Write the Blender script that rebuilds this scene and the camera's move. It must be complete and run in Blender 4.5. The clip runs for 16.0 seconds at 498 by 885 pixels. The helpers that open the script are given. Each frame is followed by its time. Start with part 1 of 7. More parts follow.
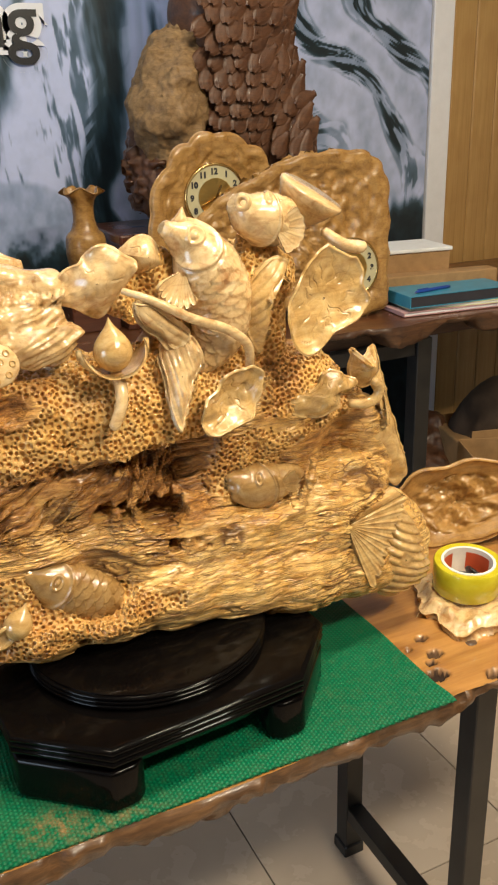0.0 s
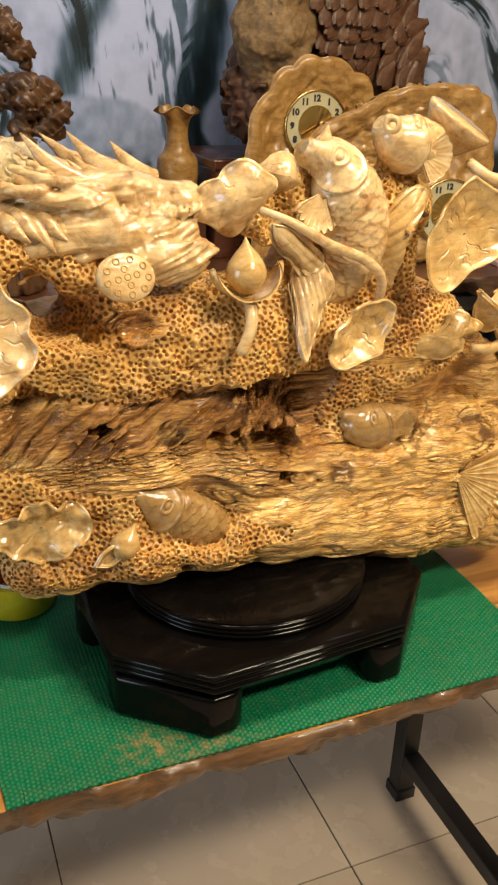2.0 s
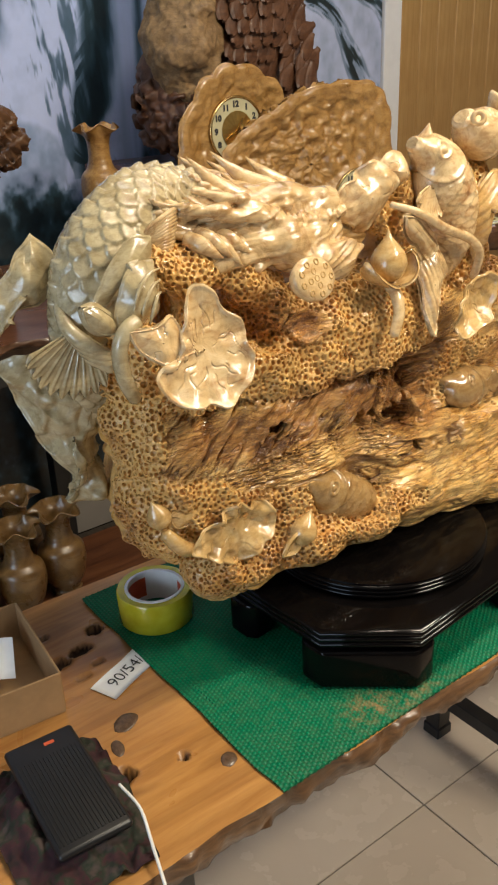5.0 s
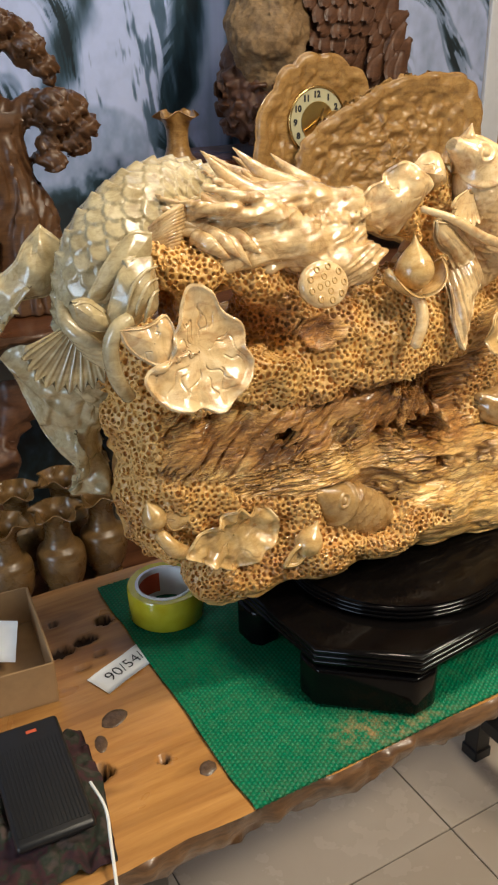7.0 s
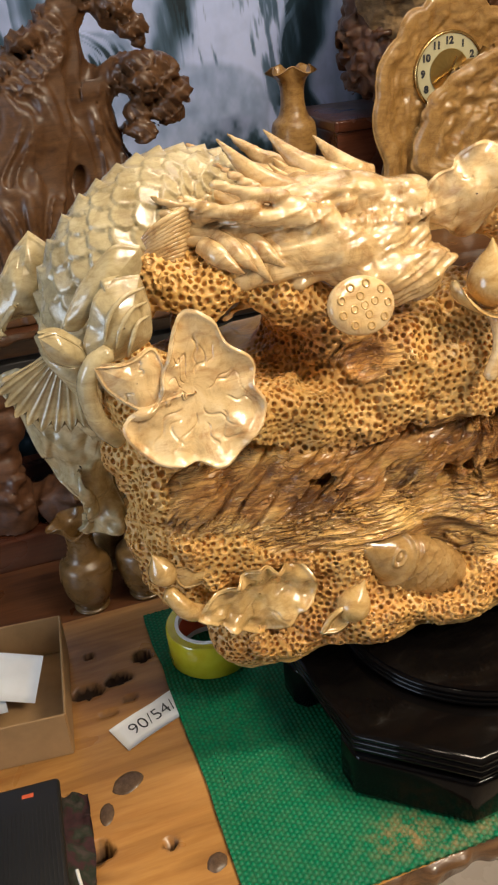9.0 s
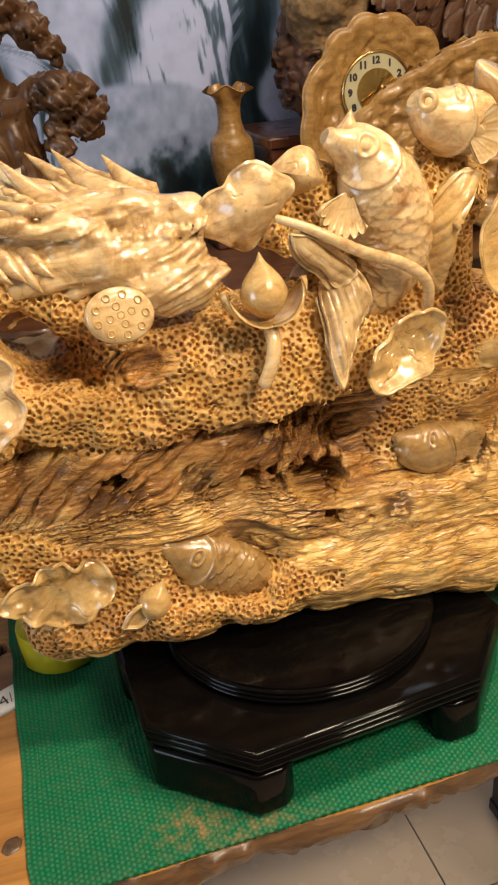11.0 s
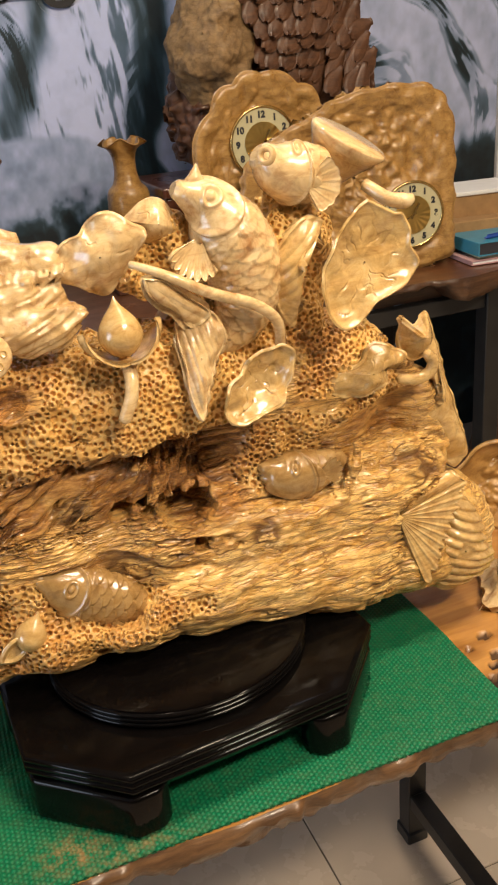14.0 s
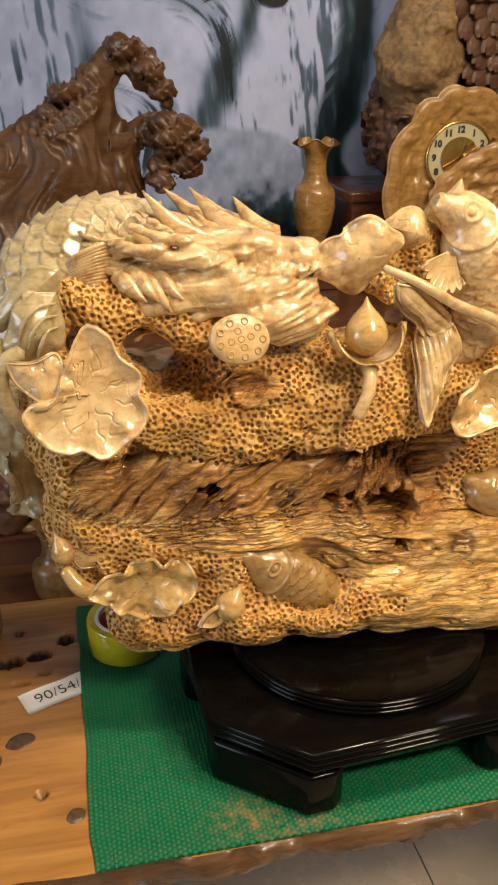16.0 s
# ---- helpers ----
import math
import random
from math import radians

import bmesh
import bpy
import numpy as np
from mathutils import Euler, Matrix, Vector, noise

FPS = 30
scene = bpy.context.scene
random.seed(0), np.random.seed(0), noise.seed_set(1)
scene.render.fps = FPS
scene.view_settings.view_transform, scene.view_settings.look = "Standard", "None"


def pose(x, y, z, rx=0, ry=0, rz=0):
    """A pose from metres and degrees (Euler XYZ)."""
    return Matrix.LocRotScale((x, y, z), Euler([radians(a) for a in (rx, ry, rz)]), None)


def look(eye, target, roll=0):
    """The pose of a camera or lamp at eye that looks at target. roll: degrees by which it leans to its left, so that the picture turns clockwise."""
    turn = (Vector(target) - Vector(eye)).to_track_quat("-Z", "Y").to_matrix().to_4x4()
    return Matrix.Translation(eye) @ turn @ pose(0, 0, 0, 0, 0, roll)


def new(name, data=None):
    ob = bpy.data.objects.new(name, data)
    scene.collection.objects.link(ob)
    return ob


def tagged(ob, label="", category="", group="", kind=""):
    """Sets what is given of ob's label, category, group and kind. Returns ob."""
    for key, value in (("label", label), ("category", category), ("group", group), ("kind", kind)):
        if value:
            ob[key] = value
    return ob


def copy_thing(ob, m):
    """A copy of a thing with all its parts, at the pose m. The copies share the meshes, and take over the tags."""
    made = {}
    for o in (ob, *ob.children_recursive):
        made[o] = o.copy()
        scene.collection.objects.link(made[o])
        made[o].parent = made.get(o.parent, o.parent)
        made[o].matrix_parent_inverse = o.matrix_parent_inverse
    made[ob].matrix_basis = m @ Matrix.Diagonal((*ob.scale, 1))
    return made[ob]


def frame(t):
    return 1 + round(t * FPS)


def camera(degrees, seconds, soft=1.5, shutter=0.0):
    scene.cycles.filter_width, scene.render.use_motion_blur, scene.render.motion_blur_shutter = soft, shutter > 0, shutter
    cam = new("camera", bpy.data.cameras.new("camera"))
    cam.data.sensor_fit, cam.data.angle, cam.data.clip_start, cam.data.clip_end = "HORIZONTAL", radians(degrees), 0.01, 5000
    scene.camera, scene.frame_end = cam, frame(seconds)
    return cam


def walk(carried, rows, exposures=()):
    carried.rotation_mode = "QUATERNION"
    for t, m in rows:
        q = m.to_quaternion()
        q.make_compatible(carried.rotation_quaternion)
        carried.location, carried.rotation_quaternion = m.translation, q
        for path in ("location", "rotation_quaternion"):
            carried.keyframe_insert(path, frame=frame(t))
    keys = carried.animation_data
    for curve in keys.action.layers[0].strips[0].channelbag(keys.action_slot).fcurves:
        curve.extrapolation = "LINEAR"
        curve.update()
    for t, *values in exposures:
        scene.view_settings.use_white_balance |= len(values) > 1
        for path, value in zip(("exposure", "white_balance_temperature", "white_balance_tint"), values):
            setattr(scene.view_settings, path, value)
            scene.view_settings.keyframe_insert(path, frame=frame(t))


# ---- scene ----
cam = camera(32.4, 16.0, soft=2.2)
# seconds, the eye, the point looked at, the roll
PATH = [
    (0, (-0.37, -0.88, 1.52), (0.429, 0.805, 0.797), -1.7),
    (0.5, (-0.381, -0.862, 1.516), (0.407, 0.81, 0.752), -1.0),
    (1, (-0.371, -0.853, 1.516), (0.412, 0.811, 0.727), -0.5),
    (1.5, (-0.408, -0.843, 1.515), (0.333, 0.838, 0.726), 0.6),
    (2, (-0.45, -0.818, 1.497), (0.247, 0.855, 0.65), 1.9),
    (2.5, (-0.609, -0.716, 1.503), (0.211, 0.867, 0.596), 1.8),
    (3, (-0.719, -0.627, 1.512), (0.273, 0.854, 0.605), 1.7),
    (3.5, (-0.744, -0.629, 1.513), (0.265, 0.869, 0.654), -1.5),
    (4, (-0.773, -0.646, 1.492), (0.12, 0.949, 0.68), -1.2),
    (4.5, (-0.815, -0.688, 1.496), (0.166, 0.835, 0.647), -0.9),
    (4.7, (-0.858, -0.673, 1.505), (0.224, 0.784, 0.664), -2.3),
    (6.8, (-0.776, -0.716, 1.524), (0.179, 0.824, 0.677), -1.2),
    (7, (-0.746, -0.71, 1.516), (0.134, 0.867, 0.656), -1.3),
    (7.5, (-0.65, -0.634, 1.516), (0.143, 0.97, 0.622), -1.2),
    (8, (-0.605, -0.602, 1.518), (0.144, 1.016, 0.612), -2.2),
    (8.2, (-0.607, -0.596, 1.519), (0.099, 1.033, 0.597), -3.0),
    (10.3, (-0.362, -0.644, 1.521), (-0.036, 1.095, 0.589), -5.0),
    (10.5, (-0.354, -0.663, 1.52), (0.005, 1.073, 0.593), -5.1),
    (11, (-0.324, -0.709, 1.513), (0.126, 1.014, 0.602), -5.0),
    (11.5, (-0.294, -0.739, 1.515), (0.21, 0.979, 0.624), -5.3),
    (12, (-0.287, -0.765, 1.52), (0.253, 0.965, 0.674), -5.8),
    (12.5, (-0.247, -0.776, 1.517), (0.308, 0.965, 0.705), -7.5),
    (13, (-0.236, -0.787, 1.518), (0.313, 0.962, 0.718), -7.8),
    (13.5, (-0.253, -0.788, 1.519), (0.315, 0.954, 0.717), -6.3),
    (14, (-0.269, -0.781, 1.517), (0.346, 0.932, 0.686), -4.9),
    (14.5, (-0.295, -0.777, 1.511), (0.301, 0.933, 0.662), -3.8),
    (15, (-0.342, -0.771, 1.523), (0.198, 0.96, 0.677), -2.0),
    (15.5, (-0.397, -0.775, 1.53), (0.082, 0.982, 0.704), -0.1),
    (16, (-0.41, -0.773, 1.532), (-0.009, 1.005, 0.71), 0.4),
]
walk(cam, [(t, look(eye, target, roll)) for t, eye, target, roll in PATH],
     [(0.0, -0.24, 6150, 4), (1.0, -0.24, 6250, 4), (2.0, -0.26, 6600, 5), (3.0, -0.36, 5800, 4), (8.2, -0.29, 5800, 5), (10.3, -0.36, 6600, 10), (11.5, -0.34, 6500, 10), (13.0, -0.25, 6400, 10), (16.0, -0.42, 6700, 9)])

# ---- light ----
world = bpy.data.worlds.new("room_world")
scene.world = world
world.use_nodes = True
sky = world.node_tree.nodes.new("ShaderNodeTexSky")
sky.sky_type, sky.sun_disc = "NISHITA", False
sky.sun_elevation, sky.sun_rotation = radians(40), radians(200)
world.node_tree.links.new(sky.outputs[0], world.node_tree.nodes["Background"].inputs[0])
world.node_tree.nodes["Background"].inputs[1].default_value = 0.1


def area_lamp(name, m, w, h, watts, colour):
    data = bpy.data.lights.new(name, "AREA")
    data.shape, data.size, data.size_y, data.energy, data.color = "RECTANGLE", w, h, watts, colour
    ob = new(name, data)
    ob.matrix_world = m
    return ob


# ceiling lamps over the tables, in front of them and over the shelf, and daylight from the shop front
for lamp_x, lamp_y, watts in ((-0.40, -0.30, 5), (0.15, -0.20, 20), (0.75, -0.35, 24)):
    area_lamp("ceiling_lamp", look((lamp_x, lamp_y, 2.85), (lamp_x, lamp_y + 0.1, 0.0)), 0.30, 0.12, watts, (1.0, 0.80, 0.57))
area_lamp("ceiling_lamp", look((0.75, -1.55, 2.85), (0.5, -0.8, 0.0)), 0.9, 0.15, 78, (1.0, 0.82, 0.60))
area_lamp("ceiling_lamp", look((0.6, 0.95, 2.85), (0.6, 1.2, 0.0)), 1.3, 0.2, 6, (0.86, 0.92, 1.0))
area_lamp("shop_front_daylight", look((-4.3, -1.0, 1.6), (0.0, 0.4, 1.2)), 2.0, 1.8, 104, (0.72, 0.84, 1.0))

# ---- materials ----
class Mat:
    """Small builder round a node tree."""

    def __init__(self, name, rough=0.5, metal=0.0, coat=0.0, spec=0.5):
        self.m = bpy.data.materials.new(name)
        self.m.use_nodes = True
        self.t = self.m.node_tree
        self.b = self.t.nodes["Principled BSDF"]
        self.b.inputs["Roughness"].default_value = rough
        self.b.inputs["Metallic"].default_value = metal
        self.b.inputs["Coat Weight"].default_value = coat
        self.b.inputs["Coat Roughness"].default_value = 0.12
        self.b.inputs["Specular IOR Level"].default_value = spec
        self.co = self.node("ShaderNodeTexCoord").outputs["Object"]

    def node(self, kind, **values):
        n = self.t.nodes.new(kind)
        for k, v in values.items():
            n.inputs[k.replace("_", " ")].default_value = v
        return n

    def link(self, a, b):
        self.t.links.new(a, b)

    def stretch(self, scale, turn=(0, 0, 0)):
        n = self.node("ShaderNodeMapping")
        n.inputs["Scale"].default_value = scale
        n.inputs["Rotation"].default_value = [radians(a) for a in turn]
        self.link(self.co, n.inputs["Vector"])
        return n.outputs[0]

    def noise(self, scale, detail=4, rough=0.55, dist=0.0, vec=None):
        n = self.node("ShaderNodeTexNoise", Scale=scale, Detail=detail, Roughness=rough, Distortion=dist)
        self.link(vec or self.co, n.inputs["Vector"])
        return n.outputs["Fac"]

    def voronoi(self, scale, feature="F1", vec=None, out="Distance"):
        n = self.node("ShaderNodeTexVoronoi", Scale=scale)
        n.feature = feature
        self.link(vec or self.co, n.inputs["Vector"])
        return n.outputs[out]

    def ramp(self, fac, *stops):
        n = self.node("ShaderNodeValToRGB")
        el = n.color_ramp.elements
        while len(el) < len(stops):
            el.new(0.5)
        for e, (p, c) in zip(el, stops):
            e.position = p
            e.color = (*c, 1) if isinstance(c, tuple) else (c, c, c, 1)
        self.link(fac, n.inputs["Fac"])
        return n.outputs["Color"]

    def mix(self, fac, a, b, kind="MIX"):
        n = self.node("ShaderNodeMix")
        n.data_type, n.blend_type = "RGBA", kind
        for v, i in ((fac, 0), (a, 6), (b, 7)):
            if isinstance(v, (int, float)):
                n.inputs[i].default_value = v
            elif isinstance(v, tuple):
                n.inputs[i].default_value = (*v, 1)
            else:
                self.link(v, n.inputs[i])
        return n.outputs[2]

    def math(self, op, a, b=0.0):
        n = self.node("ShaderNodeMath")
        n.operation = op
        for v, i in ((a, 0), (b, 1)):
            if isinstance(v, (int, float)):
                n.inputs[i].default_value = v
            else:
                self.link(v, n.inputs[i])
        return n.outputs[0]

    def attr(self, name):
        n = self.node("ShaderNodeAttribute")
        n.attribute_name = name
        return n.outputs["Fac"]

    def rand(self):
        return self.node("ShaderNodeObjectInfo").outputs["Random"]

    def colour(self, c):
        if isinstance(c, tuple):
            self.b.inputs["Base Color"].default_value = (*c, 1)
        else:
            self.link(c, self.b.inputs["Base Color"])
        return self

    def rough(self, r):
        self.link(r, self.b.inputs["Roughness"])
        return self

    def bump(self, height, strength=0.3, dist=0.002):
        n = self.node("ShaderNodeBump", Strength=strength, Distance=dist)
        self.link(height, n.inputs["Height"])
        self.link(n.outputs[0], self.b.inputs["Normal"])
        if self.b.inputs["Coat Weight"].default_value > 0:
            c = self.node("ShaderNodeBump", Strength=strength * 0.6, Distance=dist)
            self.link(height, c.inputs["Height"])
            self.link(c.outputs[0], self.b.inputs["Coat Normal"])
        return self


def wood(name, dark, mid, light, along=(3, 40, 40), turn=(0, 0, 0), rough=0.35, coat=0.4, bump=0.25, fine=1.0):
    k = Mat(name, rough, coat=coat)
    v = k.stretch(along, turn)
    big = k.noise(1.0, 6, 0.6, 0.8, v)
    thin = k.noise(4.5 * fine, 5, 0.65, 0.3, v)
    blot = k.noise(9, 3, 0.5, 0.4)
    c = k.ramp(big, (0.25, dark), (0.5, mid), (0.75, light))
    c = k.mix(0.35, c, k.ramp(thin, (0.3, dark), (0.65, light)))
    c = k.mix(k.math("MULTIPLY", blot, 0.5), c, mid, "MULTIPLY")
    k.colour(c)
    k.rough(k.ramp(blot, (0.3, rough * 0.75), (0.7, min(1.0, rough * 1.35))))
    k.bump(k.mix(0.5, big, thin), bump, 0.002)
    return k.m


def carved(name, dark, mid, light, rough=0.3, bump=0.25, brown_zone=False, along=(9, 30, 30), turn=(0, 0, 18), stain=(0.34, 0.13, 0.03), stained=0.55, coat=None, mottle=0.4):
    """Varnished carving wood with grain lines, stains and mottling, and a browner tone where the mesh carries its mask.
    """
    k = Mat(name, rough, coat=coat if coat is not None else (0.3 if brown_zone else 0.8))
    k.b.inputs["Coat Roughness"].default_value = 0.15 if brown_zone else 0.11
    v = k.stretch(along, turn)
    big = k.noise(1.0, 5, 0.6, 1.4, v)
    blot = k.noise(17, 5, 0.62, 0.8)
    lines = k.noise(1.0, 4, 0.6, 0.6, k.stretch((14, 90, 150), (12, 25, 10)))
    thin = k.noise(7, 5, 0.7, 0.4, v)
    c = k.ramp(big, (0.28, dark), (0.5, mid), (0.72, light))
    c = k.mix(0.35, c, k.ramp(blot, (0.32, dark), (0.6, light)))
    deep = tuple(v * 0.55 for v in dark)
    c = k.mix(mottle, c, k.ramp(k.noise(46, 6, 0.72, 0.7), (0.33, deep), (0.47, mid), (0.62, light)))
    c = k.mix(k.math("MULTIPLY", k.ramp(lines, (0.34, 1.0), (0.5, 0.0)), 0.38), c, stain)
    spots = k.ramp(k.noise(34, 5, 0.65, 1.2), (0.52, 0.0), (0.72, 1.0))
    c = k.mix(k.math("MULTIPLY", spots, stained), c, stain)
    height = k.mix(0.45, thin, k.noise(190, 3))
    if brown_zone:
        h = k.attr("brown_zone")
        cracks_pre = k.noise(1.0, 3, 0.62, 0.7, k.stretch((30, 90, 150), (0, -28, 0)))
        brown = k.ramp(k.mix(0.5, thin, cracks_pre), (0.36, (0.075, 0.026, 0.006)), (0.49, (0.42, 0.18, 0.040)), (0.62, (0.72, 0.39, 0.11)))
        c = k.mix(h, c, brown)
        c = k.mix(k.math("MULTIPLY", k.math("SUBTRACT", 1.0, k.attr("grain")), k.math("SUBTRACT", 0.55, k.math("MULTIPLY", h, 0.5))), c, (0.69, 0.405, 0.118))
        cracks = k.noise(1.0, 3, 0.62, 0.7, k.stretch((20, 80, 215), (0, 9, 0)))
        wide = k.noise(1.0, 4, 0.65, 1.0, k.stretch((8, 45, 85), (0, 9, 0)))
        g = k.attr("grain")
        lines = None
        for scale, thin_at, weight in (((13, 50, 130), 0.045, 1.0), ((26, 90, 260), 0.045, 0.7)):
            fold = k.math("ABSOLUTE", k.math("SUBTRACT", k.noise(1.0, 2, 0.6, 0.9, k.stretch(scale, (0, 9, 0))), 0.5))
            line = k.math("MULTIPLY", k.ramp(fold, (0.0, 1.0), (thin_at, 0.0)), weight)
            lines = line if lines is None else k.math("MAXIMUM", lines, line)
        lines = k.math("MULTIPLY", lines, k.ramp(k.noise(26, 4, 0.6), (0.36, 0.35), (0.56, 1.0)))
        dark_line = k.math("MAXIMUM", lines, k.math("MULTIPLY", k.ramp(wide, (0.33, 1.0), (0.42, 0.0)), 0.45))
        c = k.mix(k.math("MULTIPLY", g, k.math("MULTIPLY", dark_line, 0.9)), c, (0.20, 0.07, 0.014))
        # cracks already carved in the mesh are darkened again in the colour
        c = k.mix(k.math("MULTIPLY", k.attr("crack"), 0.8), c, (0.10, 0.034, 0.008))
        height = k.mix(g, height, k.mix(0.65, k.mix(0.4, cracks, wide), k.math("SUBTRACT", 1.0, lines)))
        bump = 0.9
    k.colour(c)
    k.rough(k.ramp(blot, (0.3, rough * 0.7), (0.75, rough * 1.6)))
    k.bump(height, bump, 0.0022)
    return k.m


M_BODY = carved("carving_wood", (0.54, 0.235, 0.042), (0.80, 0.46, 0.115), (0.92, 0.69, 0.29), brown_zone=True, stained=0.35, mottle=0.35)
M_PALE = carved("pale_sapwood", (0.50, 0.285, 0.10), (0.70, 0.485, 0.225), (0.82, 0.655, 0.39), rough=0.18, stain=(0.36, 0.14, 0.035), stained=0.75)
M_DRAGON = carved("dragon_sapwood", (0.40, 0.21, 0.068), (0.62, 0.415, 0.18), (0.75, 0.57, 0.32), rough=0.2, stain=(0.26, 0.10, 0.025), stained=0.8, mottle=0.6)
M_LEAFWOOD = carved("leaf_sapwood", (0.39, 0.205, 0.055), (0.59, 0.37, 0.125), (0.75, 0.55, 0.265), rough=0.18, stain=(0.26, 0.11, 0.025), stained=0.55)
M_FISHWOOD = carved("olive_heartwood", (0.20, 0.098, 0.026), (0.35, 0.20, 0.063), (0.52, 0.345, 0.145), rough=0.15, stain=(0.17, 0.075, 0.018), stained=0.5)
M_GREY = carved("greyish_sapwood", (0.30, 0.215, 0.10), (0.47, 0.37, 0.19), (0.64, 0.54, 0.33), rough=0.2, stain=(0.20, 0.13, 0.045), stained=0.5)
M_AMBER = carved("amber_wood", (0.19, 0.088, 0.021), (0.36, 0.19, 0.049), (0.50, 0.30, 0.100), rough=0.34, stain=(0.14, 0.06, 0.014), stained=0.5, coat=0.4)
# duller amber for the bench vases, with their shade put into the colour
M_VASE = carved("shaded_amber_wood", (0.075, 0.038, 0.011), (0.155, 0.084, 0.025), (0.24, 0.14, 0.047), rough=0.28, stain=(0.06, 0.026, 0.007), stained=0.5, coat=0.35)
M_BROWN = carved("brown_root_wood", (0.032, 0.011, 0.005), (0.082, 0.032, 0.013), (0.150, 0.064, 0.026), rough=0.5, stain=(0.03, 0.011, 0.005), stained=0.3, coat=0.08, mottle=0.25)
M_ROOT = carved("old_root_wood", (0.034, 0.013, 0.005), (0.085, 0.037, 0.014), (0.160, 0.078, 0.030), rough=0.4, stain=(0.03, 0.012, 0.005), stained=0.3, coat=0.12, mottle=0.2, bump=0.12)
M_RED = wood("red_brown_wood", (0.05, 0.014, 0.007), (0.10, 0.03, 0.014), (0.15, 0.05, 0.024), rough=0.3)
M_STONEWOOD = carved("raw_bark_wood", (0.10, 0.055, 0.022), (0.22, 0.13, 0.055), (0.34, 0.22, 0.10), rough=0.75, bump=0.6, stain=(0.06, 0.03, 0.012), coat=0.0)
k = Mat("pine_table", 0.34, coat=0.3)
v = k.stretch((2.2, 22, 22))
big, thin, blot = k.noise(1.0, 6, 0.6, 0.9, v), k.noise(4.5, 5, 0.65, 0.3, v), k.noise(9, 3, 0.5, 0.4)
c = k.ramp(big, (0.25, (0.18, 0.068, 0.015)), (0.5, (0.40, 0.182, 0.044)), (0.75, (0.54, 0.285, 0.084)))
c = k.mix(0.35, c, k.ramp(thin, (0.3, (0.26, 0.105, 0.025)), (0.65, (0.57, 0.315, 0.096))))
c = k.mix(k.math("MULTIPLY", k.ramp(k.noise(1.0, 3, 0.5, 0.5, k.stretch((5, 16, 16))), (0.56, 0.0), (0.72, 1.0)), 0.5), c, (0.12, 0.042, 0.012))
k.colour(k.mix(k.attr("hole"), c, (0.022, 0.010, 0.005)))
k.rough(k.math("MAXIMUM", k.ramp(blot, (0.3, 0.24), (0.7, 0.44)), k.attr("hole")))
k.link(k.math("MULTIPLY", k.math("SUBTRACT", 1.0, k.attr("hole")), 0.3), k.b.inputs["Coat Weight"])
k.bump(k.mix(0.5, big, thin), 0.22, 0.002)
M_TABLE = k.m
M_EDGE = wood("live_edge", (0.025, 0.011, 0.005), (0.11, 0.05, 0.019), (0.30, 0.16, 0.065), along=(7, 30, 60), rough=0.4, coat=0.35, bump=0.6)
M_KNOT = wood("knot_wood", (0.03, 0.014, 0.007), (0.10, 0.055, 0.03), (0.24, 0.16, 0.10), along=(60, 60, 60), rough=0.35, coat=0.15)
M_SHELF = wood("dark_slab", (0.05, 0.016, 0.007), (0.12, 0.043, 0.017), (0.22, 0.09, 0.035), along=(2, 20, 24), rough=0.34, coat=0.3)

k = Mat("black_lacquer", 0.12, coat=0.0, spec=0.15)
k.b.inputs["Coat Roughness"].default_value = 0.1
k.colour(k.ramp(k.noise(5, 4, 0.6), (0.3, (0.002, 0.0018, 0.0018)), (0.7, (0.004, 0.003, 0.0028))))
k.rough(k.ramp(k.noise(30, 4), (0.3, 0.08), (0.7, 0.15)))
k.bump(k.noise(70, 3), 0.03, 0.001)
M_LACQUER = k.m

k = Mat("green_woven_vinyl", 0.5, spec=0.25)
dirt = k.math("MULTIPLY", k.ramp(k.noise(90, 4, 0.7), (0.42, 0.0), (0.66, 1.0)), k.attr("dirt"))
c = k.ramp(k.noise(6, 4), (0.3, (0.002, 0.150, 0.064)), (0.7, (0.004, 0.222, 0.096)))
# low parts of the weave darkened in the colour to deepen its contrast
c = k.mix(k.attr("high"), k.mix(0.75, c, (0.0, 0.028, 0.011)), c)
c = k.mix(0.25, c, k.mix(k.rand(), (0.003, 0.12, 0.050), (0.006, 0.18, 0.080)))
k.colour(k.mix(dirt, c, (0.28, 0.17, 0.07)))
k.bump(k.noise(420, 2), 0.15, 0.0006)
M_MAT = k.m

k = Mat("floor_tile", 0.22, coat=0.2)
c = k.ramp(k.noise(2.5, 5, 0.6, 0.5), (0.3, (0.54, 0.435, 0.33)), (0.7, (0.63, 0.52, 0.405)))
k.colour(k.mix(k.math("MULTIPLY", k.rand(), 0.35), c, (0.55, 0.44, 0.335)))
k.rough(k.ramp(k.noise(12, 4), (0.3, 0.16), (0.7, 0.34)))
k.bump(k.noise(60, 3), 0.04, 0.001)
M_TILE = k.m
k = Mat("grout", 0.9)
k.colour(k.ramp(k.noise(60), (0.3, (0.06, 0.05, 0.04)), (0.7, (0.12, 0.10, 0.08))))
M_GROUT = k.m

k = Mat("painted_black_steel", 0.42)
k.colour(k.ramp(k.noise(18, 4), (0.3, (0.008, 0.008, 0.009)), (0.75, (0.02, 0.019, 0.018))))
k.bump(k.noise(90, 3), 0.08, 0.001)
M_STEEL = k.m

